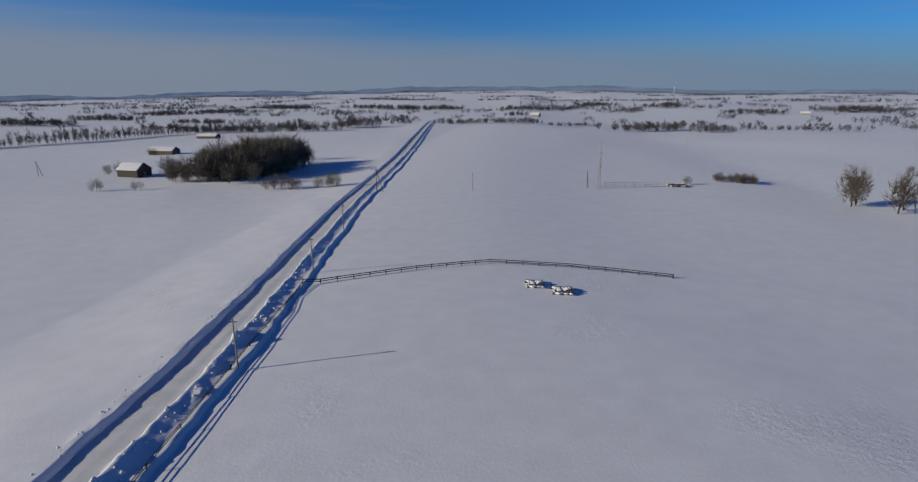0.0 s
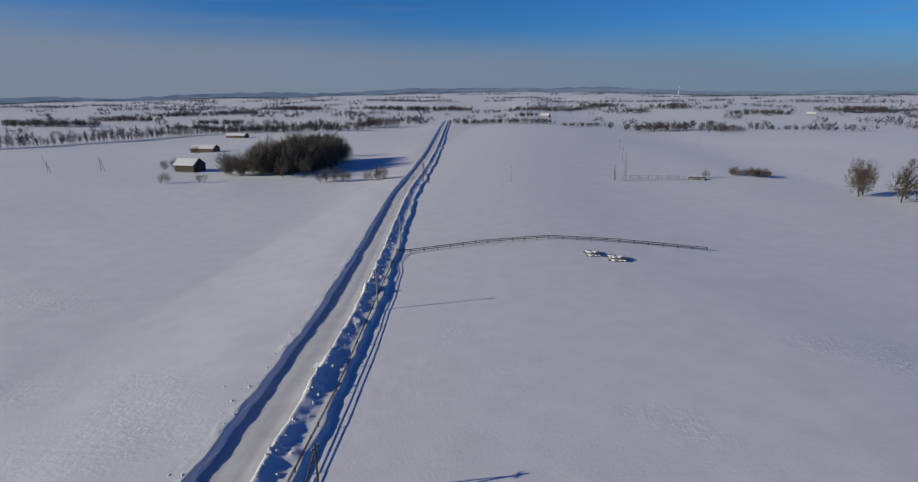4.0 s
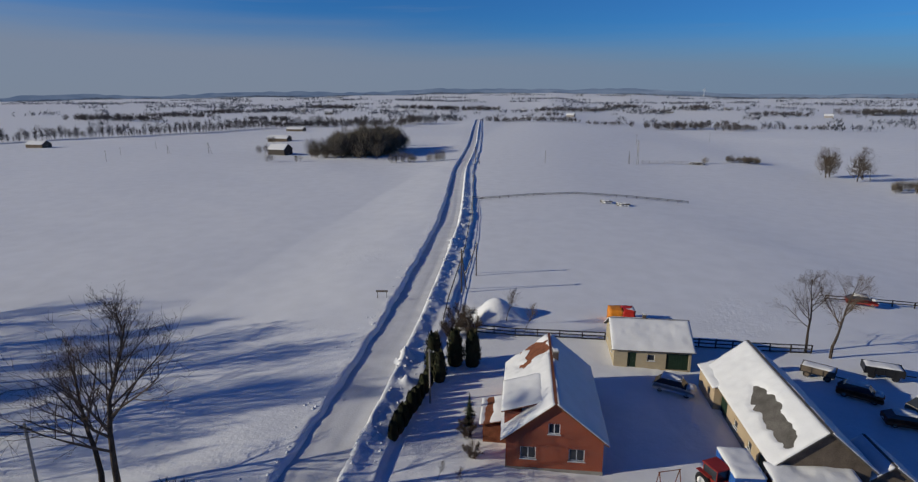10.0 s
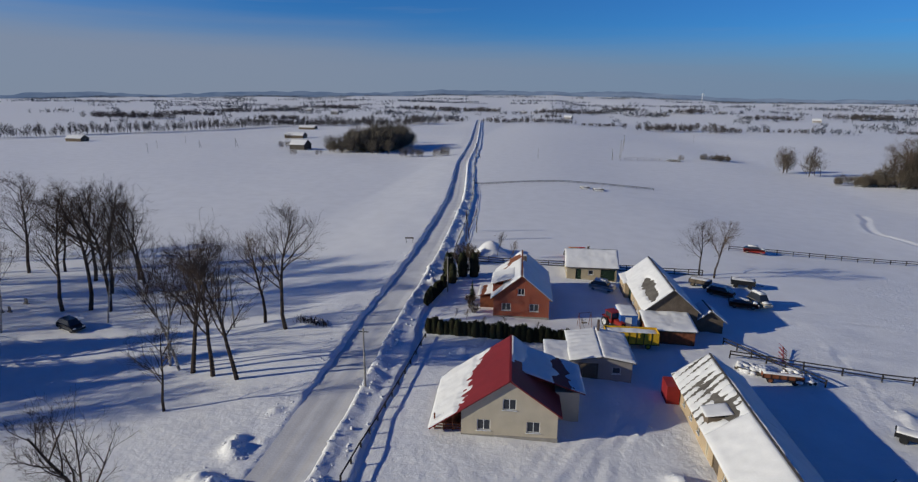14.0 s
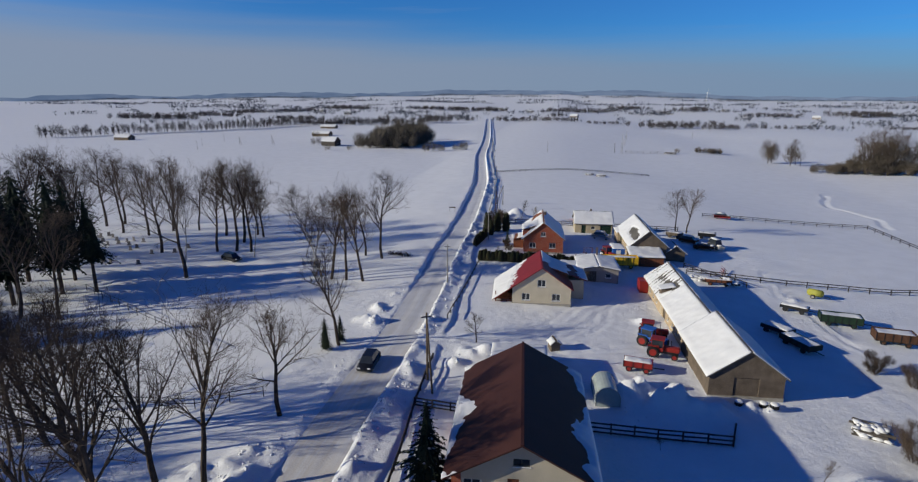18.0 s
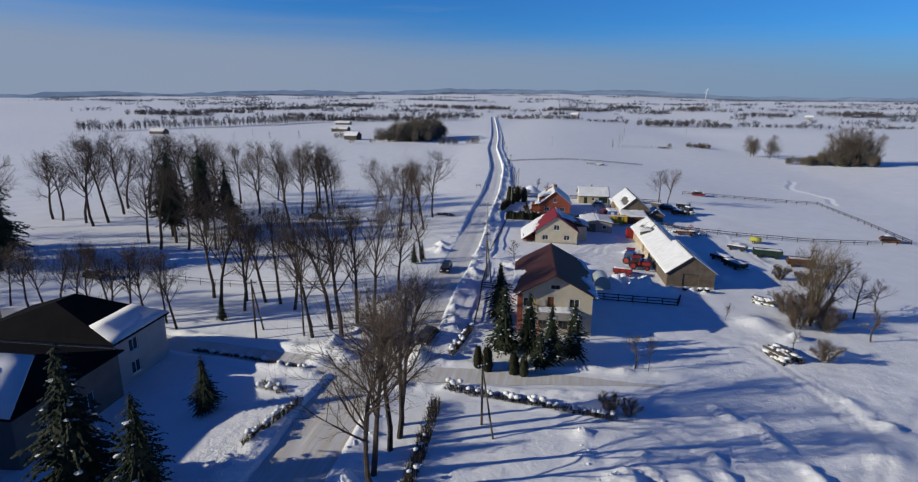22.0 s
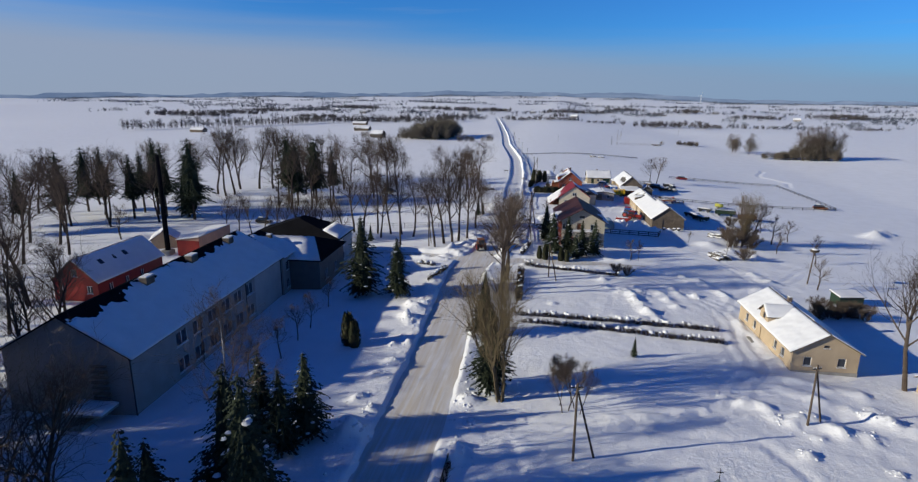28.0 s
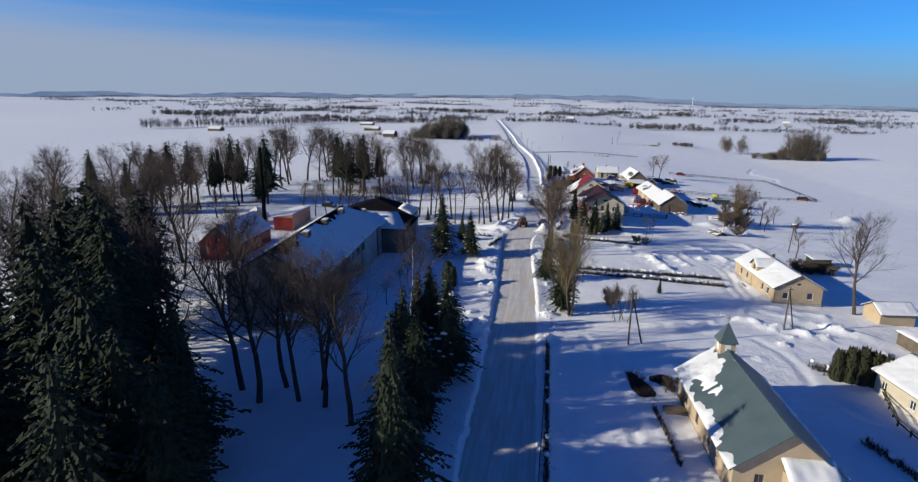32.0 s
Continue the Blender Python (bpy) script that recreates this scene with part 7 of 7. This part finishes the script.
gh = thing("greenhouse", pose(21.4, -108.0, float(base_z(21, -108)), 0, 0, 4), "small arched polycarbonate greenhouse", "greenhouse")
POLY = plain("polycarbonate", (0.34, 0.38, 0.36), 0.25, 0, 0.6)
arc = [(1.3 * math.cos(radians(a)), 0.9 + 1.3 * math.sin(radians(a))) for a in range(0, 181, 15)]
arc = [(1.3, 0.0)] + arc + [(-1.3, 0.0)]
for y in (-2.0, 2.0):
    bm = bmesh.new()
    f = [bm.verts.new((x, y, z)) for x, z in arc]
    bm.faces.new(f if y < 0 else f[::-1])
    part("end_panel", bm, POLY, gh)
bm = bmesh.new()
for (x0, z0), (x1, z1) in zip(arc, arc[1:]):
    bm.faces.new([bm.verts.new(p) for p in ((x0, -2, z0), (x1, -2, z1), (x1, 2, z1), (x0, 2, z0))])
part("cover", bm, POLY, gh, "", True)
for y in (-2.02, 2.02):
    bm = bmesh.new()
    tube(bm, [(x * 1.012, y, z) for x, z in arc], [0.03] * len(arc), 5)
    part("hoop", bm, CONCRETE, gh)

nest = thing("stork_nest_pole", pose(56.0, -144.7, float(base_z(56, -145)), 3, 2, 0), "leaning pole with a big stick nest on top", "nest pole")
bm = bmesh.new()
tube(bm, [(0, 0, -0.5), (0, 0, 6.6)], [0.14, 0.11], 8)
part("post", bm, POLEWOOD, nest)
bm = bmesh.new()
rng = random.Random(4)
for k in range(220):
    a, r, z = rng.random() * 6.283, rng.uniform(0.2, 0.72), 6.6 + rng.uniform(0, 0.5)
    p, d = Vector((r * math.cos(a), r * math.sin(a), z)), Vector((-math.sin(a), math.cos(a), rng.uniform(-0.2, 0.2))) * rng.uniform(0.2, 0.45)
    tube(bm, [p - d, p + d], [0.025, 0.015], 3, False)
part("nest", bm, OLDWOOD, nest)
bm = bmesh.new()
bmesh.ops.create_icosphere(bm, subdivisions=2, radius=1, matrix=pose(0, 0, 7.1) @ Matrix.Diagonal((0.6, 0.6, 0.18, 1)))
part("snow_cap", bm, ROOFSNOW, nest, "", True)


def log_pile(x, y, n, yaw, L, label, rows=3):
    root = thing("log_pile", pose(x, y, gz(x, y), 0, 0, yaw), label, "log pile")
    rng = random.Random(n)
    for r in range(rows):
        for k in range(n - r):
            px, pz = (k - (n - r) / 2) * 0.5 + rng.uniform(-0.1, 0.1), 0.1 + 0.36 * r
            bm = bmesh.new()
            dy, q = rng.uniform(-0.6, 0.6), rng.uniform(-0.25, 0.25)
            tube(bm, [(px - q, -L / 2 + dy, pz), (px + q, L / 2 + dy, pz + rng.uniform(-0.1, 0.25))], [0.2, 0.15], 8)
            part("log", bm, LOG, root)
    bm = bmesh.new()
    for k in range(n * 8):
        px, py = rng.uniform(-n * 0.27, n * 0.27), rng.uniform(-L / 2, L / 2)
        s = rng.uniform(0.25, 0.55)
        lump(bm, pose(px, py, 0.36 * rows * (1 - abs(px) / (n * 0.36)) + 0.05, 0, 0, k * 40) @ Matrix.Diagonal((s, s * 1.5, s * 0.4, 1)))
    tagged(part("snow_cover", bm, ROOFSNOW, root, "lumpy snow over the logs", True), kind="stuff")
    return root


log_pile(43.6, -130.5, 7, 25, 3.4, "heap of split logs under lumpy snow")
log_pile(48.4, -108.4, 6, 70, 3.0, "pile of boards and scrap under snow", 2)
log_pile(28.5, 85, 6, 100, 2.6, "snow-covered log stack out on the field", 2)
log_pile(33.2, 82.4, 6, 95, 3.2, "row of logs with snow on top", 2)
log_pile(47.5, -60.0, 5, 10, 3.0, "snowy scrap heap by the fence", 1)
log_pile(42.5, -58.5, 5, 70, 3.0, "planks and rubble under snow", 1)
log_pile(84.6, 213.6, 9, 90, 6.0, "distant snow-covered timber stack", 3)
rail_fence([(56.4, 207), (68, 210.5), (80.6, 211)], "distant low plank wall in the snow", 4, 1.6, 4.0, OLDWOOD)
for k, (x, y) in enumerate(((36.0, -106.2), (38.6, -106.0), (39.6, -106.4))):
    t_ = thing("tyre_stack", pose(x, y, gz(x, y) - 0.1), "old black tyres topped with snow", "tyres", "tyres at the barn")
    for j in range(2):
        bm = bmesh.new()
        tube(bm, [(0.35 * math.cos(q), 0.35 * math.sin(q), 0.15 + 0.26 * j) for q in (6.283 * i / 16 for i in range(17))], [0.14] * 17, 7, False)
        part("tyre", bm, DARKMETAL, t_)
    bm = bmesh.new()
    bmesh.ops.create_icosphere(bm, subdivisions=2, radius=1, matrix=pose(0, 0, 0.55) @ Matrix.Diagonal((0.48, 0.48, 0.2, 1)))
    part("snow_cap", bm, ROOFSNOW, t_, "", True)

# field sign, garden frame, park lamp, red drawbar, small kennel, playground goal
sign = thing("field_sign", pose(-14.1, -11.3, gz(-14.1, -11.3), 0, 0, 8), "small two-post board sign in snow", "sign")
for px in (-0.75, 0.7):
    part("post", box_bm(px, px + 0.08, -0.04, 0.04, -0.5, 1.2), POLEWOOD, sign)
part("board", bevelled(box_bm(-0.95, 0.95, -0.06, -0.02, 1.0, 1.3), 0.01), OLDWOOD, sign)
lampL = thing("street_lamp", pose(-20, -120, gz(-20, -120)), "thin grey park lamp with dark head", "street lamp")
bm = bmesh.new()
tube(bm, [(0, 0, -0.4), (0, 0, 6.9)], [0.08, 0.05], 8)
part("post", bm, CONCRETE, lampL)
part("lamp_head", bevelled(box_bm(-0.16, 0.16, -0.3, 0.2, 6.8, 7.2), 0.05), DARKMETAL, lampL)
swing = thing("swing_frame", pose(22.0, -50.2, gz(22, -50.2), 0, 0, 20), "thin garden swing frame in snow", "swing")
for sx in (-0.9, 0.9):
    for sy_ in (-0.7, 0.7):
        bm = bmesh.new()
        tube(bm, [(sx, sy_, -0.3), (sx, 0, 2.2)], [0.04, 0.04], 6)
        part("leg", bm, RUST, swing)
bm = bmesh.new()
tube(bm, [(-1, 0, 2.2), (1, 0, 2.2)], [0.04, 0.04], 6)
part("top_bar", bm, RUST, swing)
part("seat", box_bm(-0.4, 0.4, -0.2, 0.2, 0.6, 0.66), OLDWOOD, swing)
frame_ = thing("red_implement", pose(48, -53.2, gz(48, -53.2), 0, 0, 70), "bright red hay-tedder arms above the snow", "implement")
for k in range(6):
    bm = bmesh.new()
    tube(bm, [(-2.2 + 0.8 * k, -0.5, 0.2), (-1.9 + 0.8 * k, 0.6, 0.9 + 0.2 * (k % 2))], [0.05, 0.04], 5)
    part("arm", bm, RED, frame_)
bm = bmesh.new()
tube(bm, [(-2.6, 0, 0.4), (2.6, 0, 0.5)], [0.07, 0.07], 6)
part("beam", bm, RED, frame_)
YG = material("lime_green_paint", (0.35, 0.55, 0.03), 0.5, 0, 0.15, 1.0, 0.1)
spr_ = thing("field_sprayer", pose(38.2, -24.5, gz(38.2, -24.5), 0, 0, 20), "lime-green sprayer tank beside the barn", "sprayer")
part("tank", bevelled(box_bm(-0.7, 0.7, -0.5, 0.5, 0.4, 1.4), 0.15, 3), YG, spr_)
part("boom", box_bm(-1.2, 1.2, 0.5, 0.6, 0.5, 0.9), YELLOW, spr_)
for sx in (-0.6, 0.6):
    wheel(spr_, sx, 0, 0.35, 0.2)
kn = gabled("kennel", 15.6, -96.5, 20, 1.2, 1.4, 0.8, 1.3, "little snow-topped dog kennel in the yard", {"front": OLDWOOD}, OLDWOOD, {}, category="kennel", seed=7, over=0.1, front=0.1)
goal = thing("football_goal", pose(-44, -106, gz(-44, -106), 0, 0, 70), "thin white goal frame on the playfield", "goal")
for a, b in (((-1.5, 0, 0), (-1.5, 0, 2)), ((1.5, 0, 0), (1.5, 0, 2)), ((-1.5, 0, 2), (1.5, 0, 2)), ((-1.5, 0, 2), (-1.5, 1.2, 0)), ((1.5, 0, 2), (1.5, 1.2, 0))):
    bm = bmesh.new()
    tube(bm, [a, b], [0.05, 0.05], 6)
    part("bar", bm, CONCRETE, goal)
# graveyard stones in the park
STONE = material("grave_stone", (0.16, 0.15, 0.15), 0.6, 0, 0.2, 2.0, 0.1)
gst = thing("gravestone", pose(0, 0, -500), "dark granite gravestone in snow", "gravestone", "park graveyard")
bm = bevelled(box_bm(-0.35, 0.35, -0.1, 0.1, -0.3, 0.95), 0.06, 2)
part("slab", bm, STONE, gst)
part("base", bevelled(box_bm(-0.5, 0.5, -0.2, 0.2, -0.3, 0.15), 0.03), STONE, gst)
rng = random.Random(12)
for k in range(34):
    x, y = -96 + rng.random() * 30, -70 + rng.random() * 22
    copy_thing(gst, pose(x, y, gz(x, y), 0, 0, rng.uniform(-20, 20)))
# models stand out of sight under their own ground: remove the pattern copies
for root in DECI + CLUMP + BIRCH + [YOUNG, APPLE, SHRUB] + SPR + THU + [TALL, P_PLAIN, P_STRUT, P_A, gst]:
    for o in list(root.children_recursive) + [root]:
        bpy.data.objects.remove(o)


# ---- far woods ----
def wood(name, trees, label, seed, mat=None, blades=26, fine=1.0, flat=1.0, twig=0.02):
    """One mesh of many small bare trees: (x, y, height) each, a stem and a crown of slim upright twigs."""
    rng = np.random.default_rng(seed)
    tris = []
    ground = base_z(np.array([p[0] for p in trees]), np.array([p[1] for p in trees])) - 0.3
    for (x, y, h), z in zip(trees, ground):
        n = blades
        w = h * 0.36 * flat
        u = rng.normal(size=(n, 3))
        u = u / np.linalg.norm(u, axis=1)[:, None] * rng.random((n, 1)) ** 0.4
        c = np.array([x, y, z + h * 0.58]) + u * np.array([w, w, h * 0.42])
        way = u * np.array([1, 1, 0.6]) + np.array([0, 0, 0.75]) + 0.45 * rng.normal(size=(n, 3))
        way = way / np.linalg.norm(way, axis=1)[:, None] * h * 0.15 * fine * rng.uniform(0.6, 1.3, (n, 1))
        side = rng.normal(size=(n, 3))
        side = side / np.linalg.norm(side, axis=1)[:, None] * h * twig
        P = np.stack([c - way + side, c - way - side, c + way], 1)
        S = np.array([[[x - 0.016 * h, y, z], [x + 0.016 * h, y, z], [x, y, z + 0.8 * h]]])
        tris += [P, S]
    V = np.concatenate(tris).reshape(-1, 3)
    me = bpy.data.meshes.new(name)
    me.from_pydata(V.tolist(), [], np.arange(len(V)).reshape(-1, 3).tolist())
    me.materials.append(mat or FARWOOD)
    return tagged(new(name, me), label, "woodland", kind="stuff")


def belt(a, b, width, step_m, h, seed):
    rng = random.Random(seed)
    n = max(2, int(math.dist(a, b) / step_m))
    out = []
    for k in range(n):
        t = (k + rng.random()) / n
        out.append((a[0] + (b[0] - a[0]) * t + rng.uniform(-width, width) / 2, a[1] + (b[1] - a[1]) * t + rng.uniform(-width, width) / 2, h * rng.uniform(0.55, 1.15)))
    return out


rng = random.Random(9)
copse = []
for k in range(230):
    t = rng.random() * 0.36
    cx, cy = -104 + 34 * t + rng.gauss(0, 3), 215 + 80 * t + rng.gauss(0, 10)
    copse.append((cx + rng.uniform(-14, 13), cy + rng.uniform(-12, 12), rng.choice((7, 9, 11, 12, 13.5, 15.5, 17)) * rng.uniform(0.85, 1.1) * (0.72 + 1.0 * t)))
copse += [(-120 + rng.uniform(-8, 10), 222 + rng.uniform(-4, 5), rng.uniform(3, 6)) for _ in range(24)]
wood("copse", copse, "dense dark copse of bare trees in the snowfield", 1, material("copse_wood", (0.15, 0.13, 0.105), 0.95, 0, 0.3, 0.05, 0.0, None, 0.5, 0.05), 300, 1.0, 1.0, 0.011)
DARKWOOD = material("dark_spruce_wood", (0.03, 0.038, 0.03), 0.95, 0, 0.3, 0.05, 0.0, None, 0.5, 0.05)
wood("copse_spruces", [(-92 + rng.uniform(-6, 6), 252 + rng.uniform(-9, 9), rng.uniform(11, 15)) for _ in range(24)], "dark spruces at the copse edge", 2, DARKWOOD, 160, 1.0, 0.8, 0.03)
FARM_SHRUBS = [(-117, 182, 5.1), (-131, 178, 6.1), (-121, 209, 5.4), (-157, 225, 7.0), (-160, 221, 6), (-112, 205, 5), (-190, 300, 6), (-196, 306, 5), (90, 219, 5.9), (-47, 191, 7.8), (-45, 192, 7), (-49, 190, 7), (-63, 188, 7), (-60, 186, 6.5), (-67, 190, 7), (-57, 189, 6), (-70, 187, 6)]
wood("farm_shrubs", [(x + rng.uniform(-1.5, 1.5), y + rng.uniform(-1.5, 1.5), h * rng.uniform(0.6, 1.0)) for x, y, h in FARM_SHRUBS for _ in range(3)], "bare shrubs round the distant farm and copse", 12, material("pale_thicket", (0.17, 0.145, 0.115), 0.95, 0, 0.3, 0.05, 0.0, None, 0.5, 0.05), 110, 1.0, 1.0, 0.01)
wood("field_thicket", [(134, 187, 12.5), (142, 176, 12), (137, 190, 10.5), (166, 146, 13), (171, 150, 17), (176, 146, 18), (181, 151, 16), (178, 155, 16), (186, 148, 15), (163, 151, 10), (170, 144, 12)] + [(152 + rng.uniform(-12, 14), 149 + rng.uniform(-5, 5), rng.uniform(2.5, 6)) for _ in range(34)] + [(174 + rng.uniform(-13, 14), 148 + rng.uniform(-7, 9), rng.uniform(3, 8)) for _ in range(50)] + [(112 + rng.uniform(-8, 8), 230 + rng.uniform(-3, 3), rng.uniform(2.5, 4.4)) for _ in range(22)], "thicket of bare trees in the far field", 3, material("brown_thicket", (0.13, 0.108, 0.085), 0.95, 0, 0.3, 0.05, 0.0, None, 0.5, 0.05), 300, 1.0, 1.1, 0.012)
row = []
for a, b in (((-345, 340), (-320, 397)), ((-320, 397), (-303, 468)), ((-303, 468), (-250, 520)), ((-250, 520), (-208, 574))):
    row += belt(a, b, 2, 1.7, 11, int(a[1]))
row += belt((-420, 250), (-345, 340), 2, 1.7, 11, 5)
wood("tree_row", row, "long row of bare roadside trees on the plain", 4, None, 60, 1.0, 0.55, 0.016)
belts = []
for a, b, w, h in (((-168, 566), (-126, 565), 30, 14), ((-207, 517), (-155, 517), 26, 13), ((-310, 518), (-207, 517), 14, 9), ((-383, 570), (-344, 569), 14, 9), ((-126, 636), (-104, 635), 10, 7), ((-74, 634), (40, 634), 14, 9), ((52, 603), (101, 651), 12, 6), ((108, 580), (199, 602), 40, 12), ((190, 568), (224, 568), 20, 9), ((211, 602), (317, 601), 16, 7),
                   ((-363, 1336), (-122, 1283), 40, 15), ((-27, 1292), (70, 1367), 40, 14), ((-7, 927), (23, 940), 14, 10), ((175, 1775), (276, 1743), 50, 16), ((386, 1065), (470, 1054), 40, 13), ((570, 1146), (679, 1127), 60, 17), ((-723, 699), (-578, 692), 30, 14), ((-708, 864), (-597, 854), 30, 12), ((-763, 1111), (-670, 1097), 40, 14), ((-677, 1187), (-582, 1171), 40, 14), ((-651, 1466), (-538, 1439), 50, 15), ((85, 1396), (149, 1480), 30, 10), ((232, 1346), (282, 1335), 30, 12), ((330, 1437), (394, 1422), 60, 18), ((357, 721), (377, 720), 8, 6), ((420, 640), (470, 650), 12, 7), ((-470, 760), (-380, 740), 20, 10)):
    belts += belt(a, b, w, 1.5 if h > 8 else 1.8, h * 0.8, int(a[0] * 3 + a[1]))
wood("hedgerow_woods", belts, "scattered hedgerows and woods on the plain", 6, None, 44, 1.1, 1.2, 0.04)
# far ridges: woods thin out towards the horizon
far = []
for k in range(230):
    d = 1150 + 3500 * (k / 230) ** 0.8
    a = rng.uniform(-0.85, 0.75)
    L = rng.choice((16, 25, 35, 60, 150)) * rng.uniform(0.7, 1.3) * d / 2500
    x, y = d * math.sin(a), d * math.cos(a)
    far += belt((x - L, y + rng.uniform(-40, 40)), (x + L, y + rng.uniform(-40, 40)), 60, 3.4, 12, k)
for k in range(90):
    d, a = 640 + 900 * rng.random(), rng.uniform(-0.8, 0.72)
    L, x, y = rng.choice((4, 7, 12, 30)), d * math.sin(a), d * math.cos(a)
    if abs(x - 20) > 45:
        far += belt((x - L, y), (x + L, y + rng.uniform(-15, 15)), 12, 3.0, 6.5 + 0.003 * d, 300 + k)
# distance haze is mixed into this base colour, bluer than the nearer woods
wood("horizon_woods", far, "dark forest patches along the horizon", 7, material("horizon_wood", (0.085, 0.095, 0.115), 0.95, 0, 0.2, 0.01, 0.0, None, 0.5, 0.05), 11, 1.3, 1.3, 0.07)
# backdrop: wooded hills closing the horizon, their haze painted as a blue-grey glow
HILL = plain("hazy_hill_glow", (0.05, 0.06, 0.08), 1.0, 0, 0.0)
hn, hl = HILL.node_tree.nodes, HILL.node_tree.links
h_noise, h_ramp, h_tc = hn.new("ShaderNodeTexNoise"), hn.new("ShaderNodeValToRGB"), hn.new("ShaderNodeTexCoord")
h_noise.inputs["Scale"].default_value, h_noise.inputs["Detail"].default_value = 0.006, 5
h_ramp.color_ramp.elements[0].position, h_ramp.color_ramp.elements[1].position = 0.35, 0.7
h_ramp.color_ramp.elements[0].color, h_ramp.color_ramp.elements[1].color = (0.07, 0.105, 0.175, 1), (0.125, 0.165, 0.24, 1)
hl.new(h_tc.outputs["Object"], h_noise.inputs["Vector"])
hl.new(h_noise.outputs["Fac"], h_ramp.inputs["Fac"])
# emission carries the haze tone, so both ends match whatever the sun does
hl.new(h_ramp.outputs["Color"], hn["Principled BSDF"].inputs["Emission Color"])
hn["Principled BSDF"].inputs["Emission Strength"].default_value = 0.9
ang = np.linspace(-0.95, 0.9, 420)
reach = np.arange(1200, 4900, 60)
land = (base_z(reach[:, None] * np.sin(ang), reach[:, None] * np.cos(ang)) - 32) / reach[:, None]
for d, top, seed in ((4500, 24, 51), (4900, 44, 52)):
    hx, hy = d * np.sin(ang), d * np.cos(ang)
    hz = 32 + d * land[reach < d].max(0)
    crest = hz + top * np.clip(0.72 + 0.32 * vnoise(ang * 100, ang * 0, 11, seed) + 0.14 * vnoise(ang * 100, ang * 0, 1.3, seed + 1), 0.05, 1.6)
    hv = np.concatenate([np.stack([hx, hy, crest], -1), np.stack([hx, hy, crest * 0 - 60], -1), np.stack([hx * 1.01, hy * 1.01, crest], -1)])
    n_ = len(ang)
    i_ = np.arange(n_ - 1)
    hq = np.concatenate([np.stack([i_ + n_, i_ + n_ + 1, i_ + 1, i_], -1), np.stack([i_, i_ + 1, i_ + 2 * n_ + 1, i_ + 2 * n_], -1)])
    tagged(new("backdrop", grid_mesh("backdrop", hv, hq, HILL, False)), "wooded hills along the horizon with a painted blue-grey haze glow", "backdrop", kind="structure")

# crumbs of snow along the ploughed edges and in the yards
bm_v, bm_f = [], []
ico = bmesh.new()
bmesh.ops.create_icosphere(ico, subdivisions=1, radius=1)
iv, jf = [v.co.copy() for v in ico.verts], [[v.index for v in f.verts] for f in ico.faces]
ico.free()
rng = random.Random(77)
for k in range(1000):
    y = rng.uniform(-250, 110)
    sd = -1 if rng.random() < 0.45 else 1
    x = float(road_x(y)) + sd * (float(road_half(y)) + abs(rng.gauss(0.9, 0.9)) + 0.3)
    r = rng.uniform(0.05, 0.2) * (1.3 if sd > 0 else 0.9)
    q = rng.uniform(0.6, 1.1)
    z = gz(x, y) - r * 0.1
    base = len(bm_v)
    bm_v += [(x + v.x * r * rng.uniform(0.8, 1.3), y + v.y * r * rng.uniform(0.8, 1.3), z + v.z * r * q) for v in iv]
    bm_f += [[i + base for i in f] for f in jf]
spots = [h for h in HEAPS if h[3] < 2.2]
for k in range(1000):
    hx, hy, hh, hr = rng.choice(spots)
    x, y, r = hx + rng.gauss(0, 0.75) * hr, hy + rng.gauss(0, 0.75) * hr, rng.uniform(0.08, 0.28)
    z = gz(x, y) - r * 0.35
    base = len(bm_v)
    bm_v += [(x + v.x * r * rng.uniform(0.6, 1.4), y + v.y * r * rng.uniform(0.6, 1.4), z + v.z * r * rng.uniform(0.5, 1.0)) for v in iv]
    bm_f += [[i + base for i in f] for f in jf]
me = bpy.data.meshes.new("snow_clods")
me.from_pydata(bm_v, [], bm_f)
me.materials.append(ROOFSNOW)
tagged(new("snow_clods", me), "ploughed snow clods along the road banks", "snow clods", kind="stuff")
